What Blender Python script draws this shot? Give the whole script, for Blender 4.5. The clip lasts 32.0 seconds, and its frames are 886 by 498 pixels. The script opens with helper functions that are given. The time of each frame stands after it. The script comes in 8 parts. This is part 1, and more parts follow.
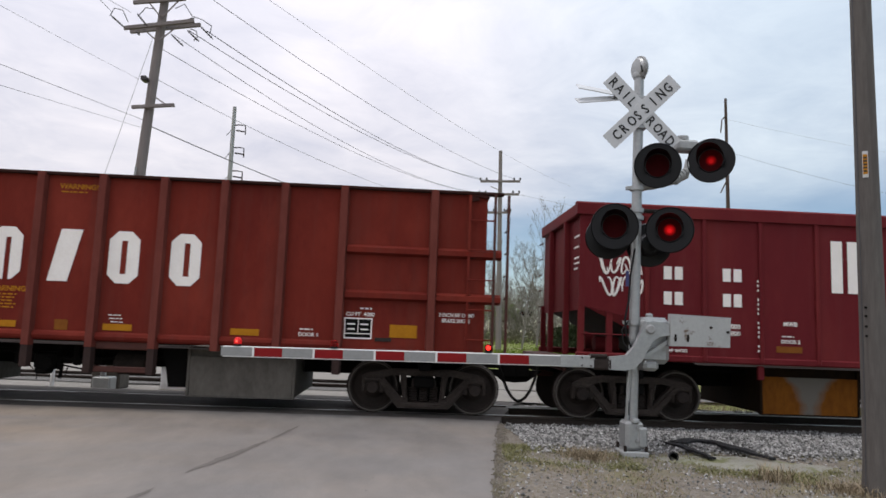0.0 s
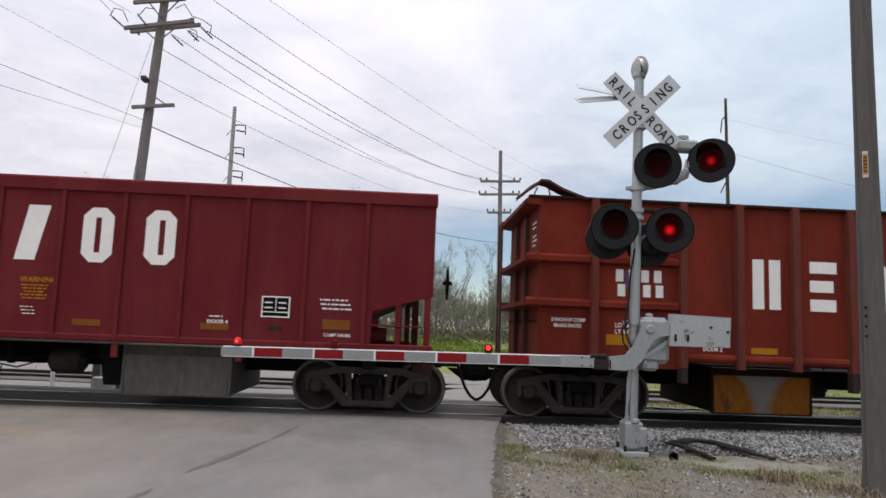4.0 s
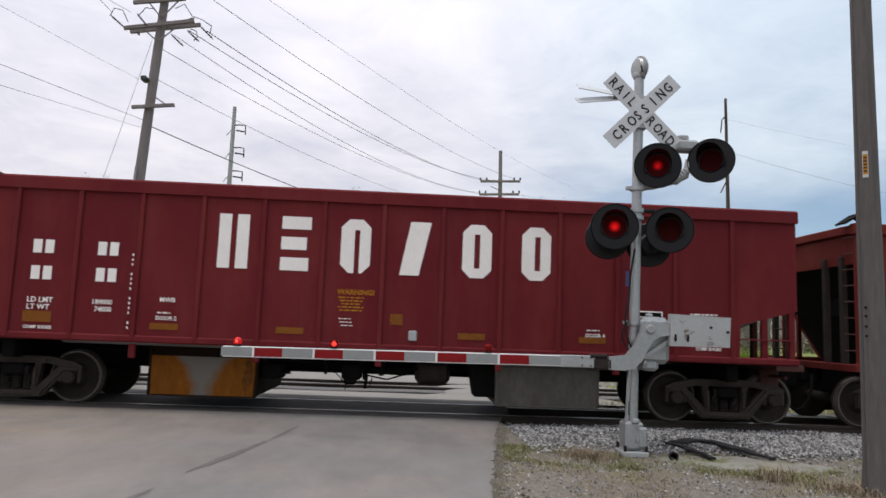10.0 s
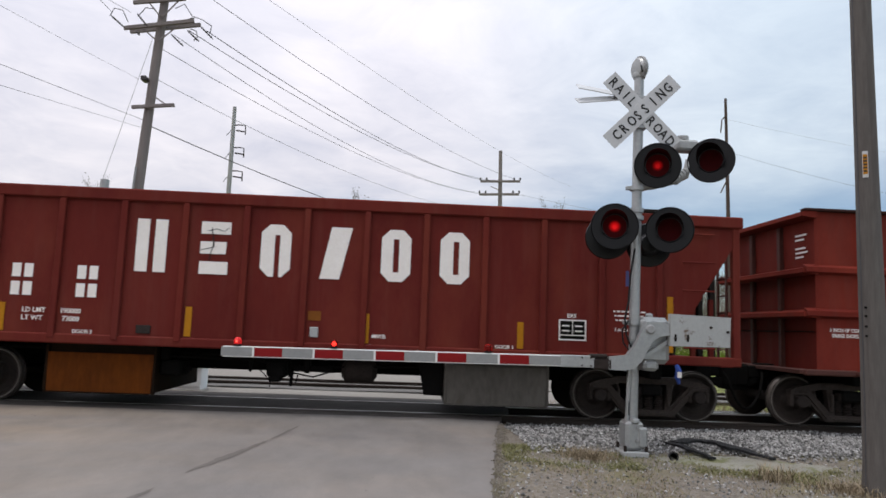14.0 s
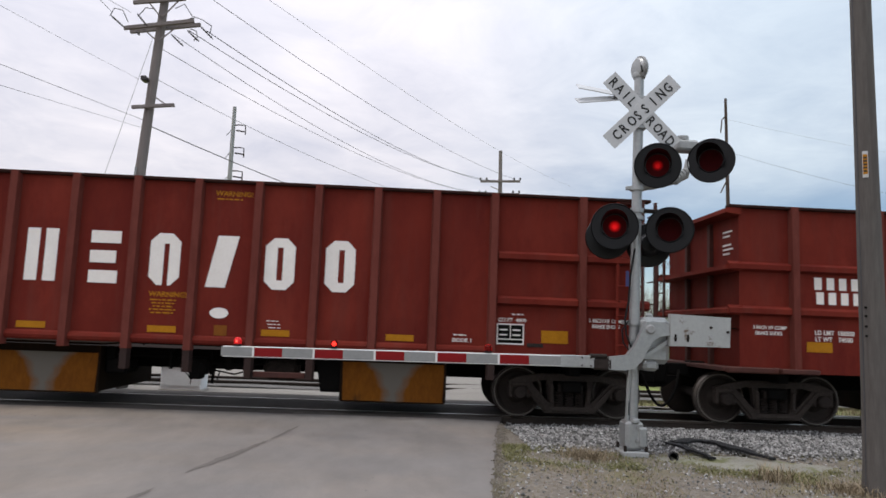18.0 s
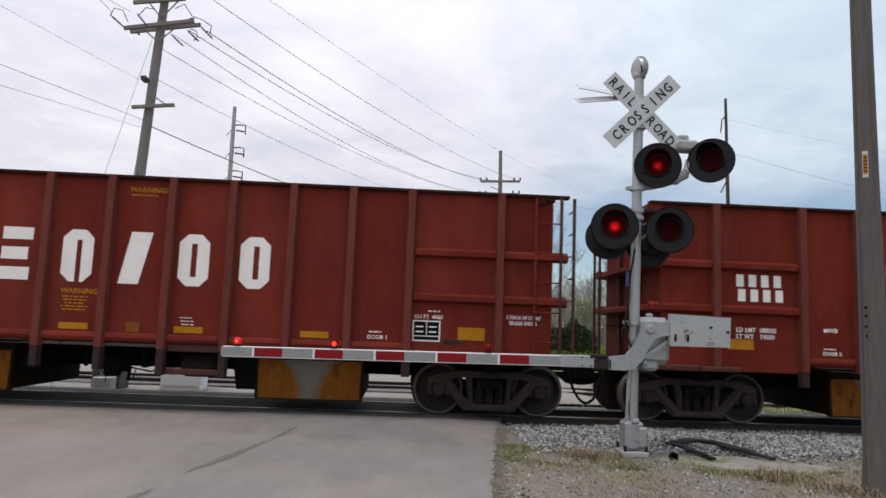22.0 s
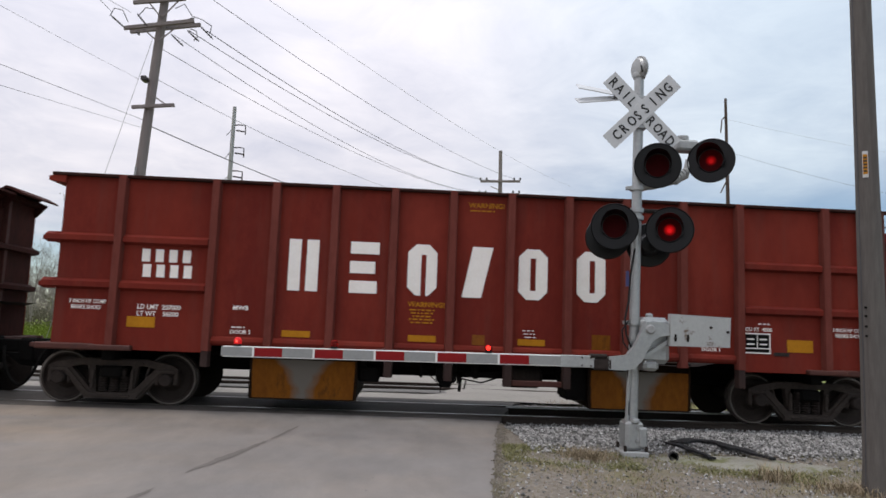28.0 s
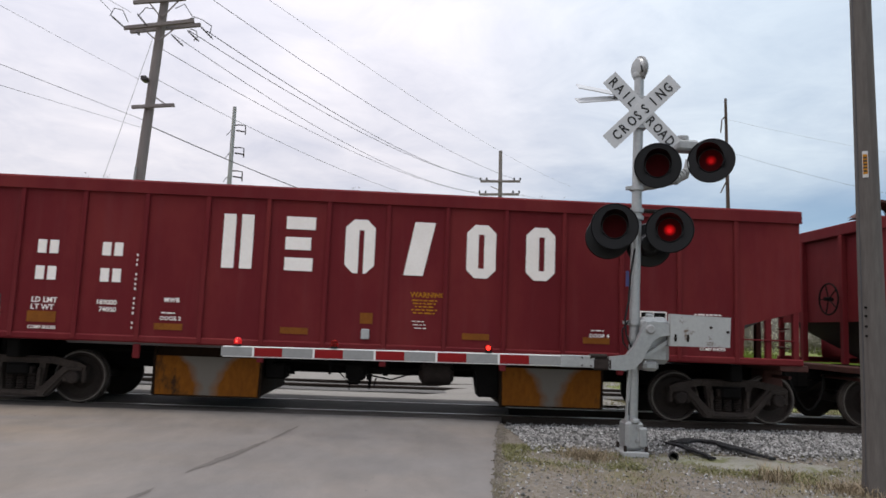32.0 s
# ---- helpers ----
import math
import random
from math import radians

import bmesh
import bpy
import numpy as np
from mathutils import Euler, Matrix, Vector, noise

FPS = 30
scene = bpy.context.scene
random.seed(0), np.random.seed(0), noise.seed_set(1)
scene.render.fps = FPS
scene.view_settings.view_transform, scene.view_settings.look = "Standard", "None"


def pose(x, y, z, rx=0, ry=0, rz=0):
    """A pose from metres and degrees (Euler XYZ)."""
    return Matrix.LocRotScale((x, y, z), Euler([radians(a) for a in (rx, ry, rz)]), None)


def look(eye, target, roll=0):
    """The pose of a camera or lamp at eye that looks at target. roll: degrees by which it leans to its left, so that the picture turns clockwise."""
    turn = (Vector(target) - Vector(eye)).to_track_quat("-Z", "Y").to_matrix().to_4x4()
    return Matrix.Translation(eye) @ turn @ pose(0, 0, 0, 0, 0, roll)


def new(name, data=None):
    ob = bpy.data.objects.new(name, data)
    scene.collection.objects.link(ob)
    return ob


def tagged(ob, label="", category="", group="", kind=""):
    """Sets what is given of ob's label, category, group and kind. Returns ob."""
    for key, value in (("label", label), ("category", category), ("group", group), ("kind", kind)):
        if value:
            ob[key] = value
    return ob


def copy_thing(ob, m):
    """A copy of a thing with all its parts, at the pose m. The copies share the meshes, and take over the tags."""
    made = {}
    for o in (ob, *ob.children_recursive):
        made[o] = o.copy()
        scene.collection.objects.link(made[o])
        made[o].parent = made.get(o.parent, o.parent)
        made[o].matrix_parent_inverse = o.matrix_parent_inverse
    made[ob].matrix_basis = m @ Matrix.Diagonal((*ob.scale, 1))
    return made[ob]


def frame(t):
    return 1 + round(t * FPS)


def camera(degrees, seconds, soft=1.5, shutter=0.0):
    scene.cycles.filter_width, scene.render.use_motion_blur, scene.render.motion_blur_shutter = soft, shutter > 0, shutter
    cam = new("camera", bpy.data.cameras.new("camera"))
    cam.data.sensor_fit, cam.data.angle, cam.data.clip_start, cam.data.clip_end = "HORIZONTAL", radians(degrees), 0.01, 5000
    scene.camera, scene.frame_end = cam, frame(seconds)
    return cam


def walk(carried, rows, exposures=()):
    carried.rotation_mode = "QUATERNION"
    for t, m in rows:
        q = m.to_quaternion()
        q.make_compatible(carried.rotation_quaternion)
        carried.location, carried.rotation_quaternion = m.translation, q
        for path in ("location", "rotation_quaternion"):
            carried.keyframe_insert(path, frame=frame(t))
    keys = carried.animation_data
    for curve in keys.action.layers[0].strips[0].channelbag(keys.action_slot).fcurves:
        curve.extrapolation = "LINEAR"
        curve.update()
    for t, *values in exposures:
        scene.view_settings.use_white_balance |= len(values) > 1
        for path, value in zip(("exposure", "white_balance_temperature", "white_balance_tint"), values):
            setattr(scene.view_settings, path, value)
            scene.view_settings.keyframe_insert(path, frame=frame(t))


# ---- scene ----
# A railway crossing under a cloudy sky: a long train of ballast hoppers rolls past a lowered gate.
# x runs along the track, y away from the road, z up; z = 0 is the top of the rails.
SIDE = 11.0            # the near side of the cars
TRACK = 12.62          # the centre of the track
EYE = Vector((0.0, 0.0, 1.407))
YAW, PITCH, ROLL = radians(2.965), radians(6.549), 2.182
AHEAD = Vector((math.sin(YAW) * math.cos(PITCH), math.cos(YAW) * math.cos(PITCH), math.sin(PITCH)))

cam = camera(65.03, 32.0, soft=1.58, shutter=0.15)
STAND = look(EYE, EYE + AHEAD * 10, ROLL)
walk(cam, [(0, STAND), (32.0, STAND)])


# ---- light ----
def make_world():
    w = bpy.data.worlds.new("cloudy_sky")
    scene.world = w
    w.use_nodes = True
    nt = w.node_tree
    nt.nodes.clear()

    def n(kind, **kw):
        nd = nt.nodes.new(kind)
        for key, value in kw.items():
            if key in nd.inputs:
                nd.inputs[key].default_value = value
        return nd

    def math_node(op, a, b=None):
        nd = nt.nodes.new("ShaderNodeMath")
        nd.operation = op
        for i, v in enumerate((a, b)):
            if v is None:
                continue
            if isinstance(v, (int, float)):
                nd.inputs[i].default_value = v
            else:
                nt.links.new(v, nd.inputs[i])
        return nd.outputs[0]

    sky = n("ShaderNodeTexSky")
    sky.sky_type = "NISHITA"
    sky.sun_disc = False
    sky.sun_elevation, sky.sun_rotation = radians(76), radians(236)
    sky.air_density, sky.dust_density, sky.ozone_density = 1.0, 0.15, 2.5
    tc = n("ShaderNodeTexCoord")
    sep = n("ShaderNodeSeparateXYZ")
    nt.links.new(tc.outputs["Generated"], sep.inputs[0])
    up = math_node("MAXIMUM", sep.outputs[2], 0.0)
    deep = math_node("ADD", up, 0.12)
    comb = n("ShaderNodeCombineXYZ")
    nt.links.new(math_node("DIVIDE", sep.outputs[0], deep), comb.inputs[0])
    nt.links.new(math_node("DIVIDE", sep.outputs[1], deep), comb.inputs[1])
    big = n("ShaderNodeTexNoise", Scale=0.9, Detail=7.0, Roughness=0.55, Distortion=0.3)
    fine = n("ShaderNodeTexNoise", Scale=2.6, Detail=8.0, Roughness=0.62, Distortion=0.6)
    for nd in (big, fine):
        nt.links.new(comb.outputs[0], nd.inputs["Vector"])
    # cover: thick overhead, opening to blue in a band over the horizon towards the east
    low = nt.nodes.new("ShaderNodeMapRange")
    low.interpolation_type = "SMOOTHSTEP"
    low.inputs[1].default_value, low.inputs[2].default_value = 0.095, 0.225
    low.inputs[3].default_value, low.inputs[4].default_value = 0.10, 1.0
    tilt = math_node("SUBTRACT", sep.outputs[2], math_node("MULTIPLY", sep.outputs[0], 0.10))
    nt.links.new(math_node("ADD", tilt, math_node("MULTIPLY", math_node("SUBTRACT", big.outputs[0], 0.5), 0.16)), low.inputs[0])
    east = nt.nodes.new("ShaderNodeMapRange")
    east.interpolation_type = "SMOOTHSTEP"
    east.inputs[1].default_value, east.inputs[2].default_value = -0.05, 0.5
    east.inputs[3].default_value, east.inputs[4].default_value = 0.94, 0.84
    nt.links.new(sep.outputs[0], east.inputs[0])
    cover = math_node("MULTIPLY", low.outputs[0], east.outputs[0])
    shade = nt.nodes.new("ShaderNodeValToRGB")
    shade.color_ramp.elements[0].position, shade.color_ramp.elements[0].color = 0.345, (0.665, 0.675, 0.785, 1)
    shade.color_ramp.elements[1].position, shade.color_ramp.elements[1].color = 0.62, (1.0, 0.96, 1.01, 1)
    mixn = math_node("ADD", math_node("MULTIPLY", big.outputs[0], 0.6), math_node("MULTIPLY", fine.outputs[0], 0.4))
    nt.links.new(mixn, shade.inputs[0])
    bg_sky = n("ShaderNodeBackground", Strength=0.105)
    nt.links.new(sky.outputs[0], bg_sky.inputs[0])
    bg_cloud = n("ShaderNodeBackground")
    nt.links.new(math_node("MULTIPLY", math_node("ADD", math_node("MULTIPLY", up, ZENITH), 1.0), CLOUD), bg_cloud.inputs[1])
    tint = nt.nodes.new("ShaderNodeMix")
    tint.data_type, tint.blend_type = "RGBA", "MULTIPLY"
    nt.links.new(math_node("MULTIPLY", math_node("SUBTRACT", 0.94, east.outputs[0]), 10.0), tint.inputs[0])
    nt.links.new(shade.outputs[0], tint.inputs[6])
    tint.inputs[7].default_value = (0.90, 1.03, 1.04, 1)
    nt.links.new(tint.outputs[2], bg_cloud.inputs[0])
    mix = n("ShaderNodeMixShader")
    nt.links.new(cover, mix.inputs[0])
    nt.links.new(bg_sky.outputs[0], mix.inputs[1])
    nt.links.new(bg_cloud.outputs[0], mix.inputs[2])
    out = n("ShaderNodeOutputWorld")
    nt.links.new(mix.outputs[0], out.inputs[0])


CLOUD, ZENITH = 0.785, 1.18     # a cloudy sky is brighter overhead than at its foot
make_world()
sun = new("sun", bpy.data.lights.new("sun", "SUN"))
sun.data.energy, sun.data.angle, sun.data.color = 1.4, radians(25), (1.0, 0.96, 0.9)
sun.matrix_world = look((-12, -8, 60), (0, 0, 0))
scene.view_settings.exposure = 0.0


# ---- materials ----
def material(name, base, dark=None, light=None, rough=0.7, metal=0.0, scale=1.2, grain=22.0, streak=1.0, bump=0.15,
             stain=None, stain_at=0.62, stain_scale=2.0, spread=0.0, glow=None, glow_power=0.0, grain_mix=0.35, coat=0.0, island=0.0, spec=0.35, stain_soft=0.10, drip=None):
    """A surface with two scales of variation, stains and fine relief, in metres. streak < 1 draws the marks out downwards."""
    m = bpy.data.materials.new(name)
    m.use_nodes = True
    nt = m.node_tree
    p = nt.nodes["Principled BSDF"]
    dark = dark or tuple(c * 0.62 for c in base)
    light = light or tuple(min(1, c * 1.35) for c in base)
    tc = nt.nodes.new("ShaderNodeTexCoord")
    info = nt.nodes.new("ShaderNodeObjectInfo")
    shift = nt.nodes.new("ShaderNodeVectorMath")
    shift.operation = "MULTIPLY_ADD"
    nt.links.new(info.outputs["Random"], shift.inputs[0])
    shift.inputs[1].default_value = (37.0, 19.0, 53.0)
    nt.links.new(tc.outputs["Object"], shift.inputs[2])
    mp = nt.nodes.new("ShaderNodeMapping")
    mp.inputs["Scale"].default_value = (1, 1, streak)
    nt.links.new(shift.outputs[0], mp.inputs[0])

    def noise_at(s, detail=5.0, r=0.6):
        nd = nt.nodes.new("ShaderNodeTexNoise")
        nd.inputs["Scale"].default_value, nd.inputs["Detail"].default_value, nd.inputs["Roughness"].default_value = s, detail, r
        nt.links.new(mp.outputs[0], nd.inputs["Vector"])
        return nd.outputs[0]

    def blend(fac, a, b):
        nd = nt.nodes.new("ShaderNodeMix")
        nd.data_type = "RGBA"
        if isinstance(fac, float):
            nd.inputs[0].default_value = fac
        else:
            nt.links.new(fac, nd.inputs[0])
        for i, v in ((6, a), (7, b)):
            if isinstance(v, tuple):
                nd.inputs[i].default_value = (*v, 1)
            else:
                nt.links.new(v, nd.inputs[i])
        return nd.outputs[2]

    def ramp(value, lo, hi):
        nd = nt.nodes.new("ShaderNodeMapRange")
        nd.inputs[1].default_value, nd.inputs[2].default_value = lo, hi
        nt.links.new(value, nd.inputs[0])
        return nd.outputs[0]

    coarse, small = noise_at(scale), noise_at(grain, 4.0, 0.7)
    col = blend(ramp(coarse, 0.30, 0.72), dark, light)
    col = blend(0.45, col, base)
    fleck = blend(ramp(small, 0.35, 0.68), dark, light)
    col = blend(grain_mix, col, fleck)
    if stain:
        col = blend(ramp(noise_at(stain_scale, 8.0, 0.68), stain_at, stain_at + stain_soft), col, stain)
    if drip:
        runs = nt.nodes.new("ShaderNodeMapping")
        runs.inputs["Scale"].default_value = (3.0, 3.0, 0.3)
        nt.links.new(shift.outputs[0], runs.inputs[0])
        wash = nt.nodes.new("ShaderNodeTexNoise")
        wash.inputs["Scale"].default_value, wash.inputs["Detail"].default_value, wash.inputs["Roughness"].default_value = 1.3, 7.0, 0.65
        nt.links.new(runs.outputs[0], wash.inputs["Vector"])
        faint = nt.nodes.new("ShaderNodeMath")
        faint.operation = "MULTIPLY"
        nt.links.new(ramp(wash.outputs[0], 0.50, 0.74), faint.inputs[0])
        faint.inputs[1].default_value = 0.42
        col = blend(faint.outputs[0], col, drip)
    if spread:
        hsv = nt.nodes.new("ShaderNodeHueSaturation")
        mr = nt.nodes.new("ShaderNodeMapRange")
        mr.inputs[3].default_value, mr.inputs[4].default_value = 1 - spread, 1 + spread
        nt.links.new(info.outputs["Random"], mr.inputs[0])
        nt.links.new(mr.outputs[0], hsv.inputs["Value"])
        nt.links.new(col, hsv.inputs["Color"])
        col = hsv.outputs[0]
    if island:
        geo = nt.nodes.new("ShaderNodeNewGeometry")
        hsv2 = nt.nodes.new("ShaderNodeHueSaturation")
        mr2 = nt.nodes.new("ShaderNodeMapRange")
        mr2.inputs[3].default_value, mr2.inputs[4].default_value = 1 - island, 1 + island
        nt.links.new(geo.outputs["Random Per Island"], mr2.inputs[0])
        nt.links.new(mr2.outputs[0], hsv2.inputs["Value"])
        nt.links.new(col, hsv2.inputs["Color"])
        col = hsv2.outputs[0]
    p.inputs["Specular IOR Level"].default_value = spec
    nt.links.new(col, p.inputs["Base Color"])
    rr = nt.nodes.new("ShaderNodeMapRange")
    rr.inputs[3].default_value, rr.inputs[4].default_value = max(0.05, rough - 0.12), min(1, rough + 0.12)
    nt.links.new(coarse, rr.inputs[0])
    nt.links.new(rr.outputs[0], p.inputs["Roughness"])
    p.inputs["Metallic"].default_value = metal
    p.inputs["Coat Weight"].default_value = coat
    if bump:
        b = nt.nodes.new("ShaderNodeBump")
        b.inputs["Strength"].default_value, b.inputs["Distance"].default_value = bump, 0.02
        nt.links.new(small, b.inputs["Height"])
        nt.links.new(b.outputs[0], p.inputs["Normal"])
    if glow:
        p.inputs["Emission Color"].default_value = (*glow, 1)
        p.inputs["Emission Strength"].default_value = glow_power
    return m


RED = material("oxide_red_paint", (0.146, 0.0190, 0.0108), (0.082, 0.0112, 0.0085), (0.200, 0.0300, 0.0148), 0.7, spec=0.08, scale=0.8, grain=9,
               streak=0.5, bump=0.06, stain=(0.238, 0.0370, 0.0190), stain_at=0.47, stain_scale=0.75, stain_soft=0.30, grain_mix=0.14, drip=(0.1537, 0.0445, 0.0318))
MAROON = material("maroon_paint", (0.1257, 0.0132, 0.0170), (0.0915, 0.0099, 0.0135), (0.1591, 0.0208, 0.0237), 0.65, spec=0.09, scale=0.7, grain=8,
                  streak=0.5, bump=0.05, stain=(0.1663, 0.0295, 0.0262), stain_at=0.48, stain_scale=0.7, stain_soft=0.40, grain_mix=0.12, drip=(0.1455, 0.0318, 0.0333))
BROWN_RED = material("faded_red_paint", (0.1187, 0.0164, 0.0129), (0.0806, 0.0117, 0.0103), (0.1548, 0.0265, 0.0196), 0.7, spec=0.08, scale=0.9, grain=9,
                     streak=0.5, bump=0.06, stain=(0.1728, 0.0392, 0.0233), stain_at=0.48, stain_scale=0.8, stain_soft=0.35, grain_mix=0.14, drip=(0.1484, 0.0445, 0.0339))
RED_DULL = material("dull_brown_red_paint", (0.144, 0.0185, 0.0126), (0.082, 0.0112, 0.0090), (0.196, 0.0300, 0.0185), 0.72, spec=0.08, scale=0.8, grain=9,
                    streak=0.5, bump=0.06, stain=(0.225, 0.0370, 0.0235), stain_at=0.48, stain_scale=0.75, stain_soft=0.30, grain_mix=0.14, drip=(0.1325, 0.0424, 0.0318))
POST = material("dusty_red_posts", (0.140, 0.0360, 0.0275), (0.094, 0.0235, 0.0185), (0.185, 0.0540, 0.042), 0.75, scale=1.2, grain=10, streak=0.3, bump=0.08, spec=0.08,
                stain=(0.095, 0.045, 0.031), stain_at=0.64, stain_scale=1.8)
GRIME = material("grimy_steel", (0.026, 0.020, 0.0175), (0.010, 0.008, 0.008), (0.055, 0.042, 0.036), 0.85, spec=0.2, scale=3, grain=30, bump=0.25)
# near-black base colour for the underframe and other black parts
NEAR_BLACK = material("black_underframe", (0.005, 0.0045, 0.0045), (0.003, 0.003, 0.003), (0.010, 0.009, 0.008), 0.9, spec=0.1, scale=3, grain=25, bump=0.2)
WHEEL = material("wheel_steel", (0.029, 0.022, 0.0195), (0.016, 0.0125, 0.011), (0.050, 0.038, 0.032), 0.75, spec=0.2, scale=4, grain=40, bump=0.2)
TREAD = material("worn_tread_steel", (0.13, 0.113, 0.10), rough=0.55, metal=0.2, scale=6, grain=50, bump=0.05)
OCHRE = material("ochre_rust_panel", (0.165, 0.056, 0.0055), (0.095, 0.030, 0.0045), (0.22, 0.080, 0.009), 0.8, spec=0.1, scale=2.2, grain=14, streak=0.4,
                 stain=(0.035, 0.018, 0.009), stain_at=0.58, stain_scale=2.2)
DUST = material("dust_grey_steel", (0.095, 0.085, 0.073), (0.055, 0.048, 0.041), (0.145, 0.132, 0.115), 0.85, scale=2.5, grain=16, streak=0.4,
                stain=(0.06, 0.045, 0.035), stain_at=0.6, stain_scale=2.0)
WHITE = material("white_lettering", (0.86, 0.81, 0.765), (0.74, 0.69, 0.64), (0.90, 0.87, 0.83), 0.6, scale=3, grain=30, bump=0.03,
                 stain=(0.42, 0.33, 0.29), stain_at=0.72, stain_scale=5)
YELLOW = material("yellow_reflector", (0.42, 0.175, 0.006), (0.30, 0.12, 0.005), (0.50, 0.22, 0.01), 0.5, spec=0.15, scale=4, grain=25, bump=0.03)
YELLOW_FADED = material("faded_yellow_reflector", (0.19, 0.065, 0.008), (0.12, 0.035, 0.007), (0.26, 0.095, 0.012), 0.6, spec=0.15, scale=4, grain=25, bump=0.03)
RAIL_TOP = material("shiny_rail_head", (0.27, 0.255, 0.24), rough=0.32, metal=0.95, scale=8, grain=60, bump=0.03)
RAIL_SIDE = material("rusty_rail", (0.040, 0.030, 0.024), rough=0.85, scale=5, grain=30)
TIE = material("creosoted_tie", (0.030, 0.024, 0.019), rough=0.9, scale=3, grain=30, bump=0.5, spread=0.3)
SILVER = material("aluminium_paint", (0.36, 0.37, 0.37), (0.28, 0.29, 0.29), (0.44, 0.45, 0.45), 0.42, metal=0.5, scale=3, grain=25, bump=0.05,
                  stain=(0.27, 0.26, 0.24), stain_at=0.7, stain_scale=6)
PALE_GREY = material("pale_grey_paint", (0.36, 0.37, 0.37), (0.28, 0.29, 0.29), (0.43, 0.44, 0.44), 0.5, scale=2.5, grain=20, bump=0.06,
                     stain=(0.10, 0.07, 0.05), stain_at=0.71, stain_scale=7)
BLACK = material("black_lamp_paint", (0.0045, 0.0045, 0.005), rough=0.33, spec=0.24, scale=4, grain=30, bump=0.05)
SIGN_WHITE = material("reflective_white_sheet", (0.52, 0.53, 0.54), (0.45, 0.46, 0.47), (0.58, 0.59, 0.60), 0.45, scale=3, grain=40, bump=0.02)
SIGN_BLACK = material("black_sign_ink", (0.014, 0.014, 0.014), rough=0.5, bump=0.0)
ARM_RED = material("reflective_red_sheet", (0.21, 0.008, 0.010), (0.17, 0.006, 0.008), (0.25, 0.012, 0.012), 0.5, spec=0.15, scale=5, grain=30, bump=0.02)
ARM_WHITE = material("arm_edge_white", (0.72, 0.72, 0.70), (0.62, 0.62, 0.60), (0.78, 0.78, 0.76), 0.45, scale=5, grain=30, bump=0.02)
WOOD_POLE = material("weathered_pole_wood", (0.100, 0.090, 0.083), (0.055, 0.048, 0.044), (0.150, 0.138, 0.128), 0.9, scale=3.0, grain=26, streak=0.11, bump=0.4, stain=(0.066, 0.058, 0.053), stain_at=0.56, stain_scale=4, stain_soft=0.2, grain_mix=0.3)
FAR_WOOD = material("pole_wood_brown", (0.20, 0.172, 0.165), (0.135, 0.115, 0.11), (0.27, 0.24, 0.225), 0.9, scale=2, grain=20, streak=0.06, bump=0.3)
STEEL_POLE = material("galvanised_pole", (0.33, 0.33, 0.33), rough=0.6, metal=0.3)
WIRE = material("black_wire", (0.07, 0.07, 0.075), rough=0.6, bump=0.0)
BARE_WIRE = material("bare_aluminium_wire", (0.33, 0.33, 0.34), rough=0.6, bump=0.0)
PORCELAIN = material("dark_insulator", (0.035, 0.03, 0.03), rough=0.3, bump=0.0)
ASPHALT = material("worn_asphalt", (0.192, 0.178, 0.171), (0.142, 0.132, 0.128), (0.238, 0.221, 0.209), 0.95, spec=0.15, scale=0.42, grain=60, bump=0.25,
                   stain=(0.236, 0.203, 0.176), stain_at=0.45, stain_scale=0.28, grain_mix=0.25, stain_soft=0.30)


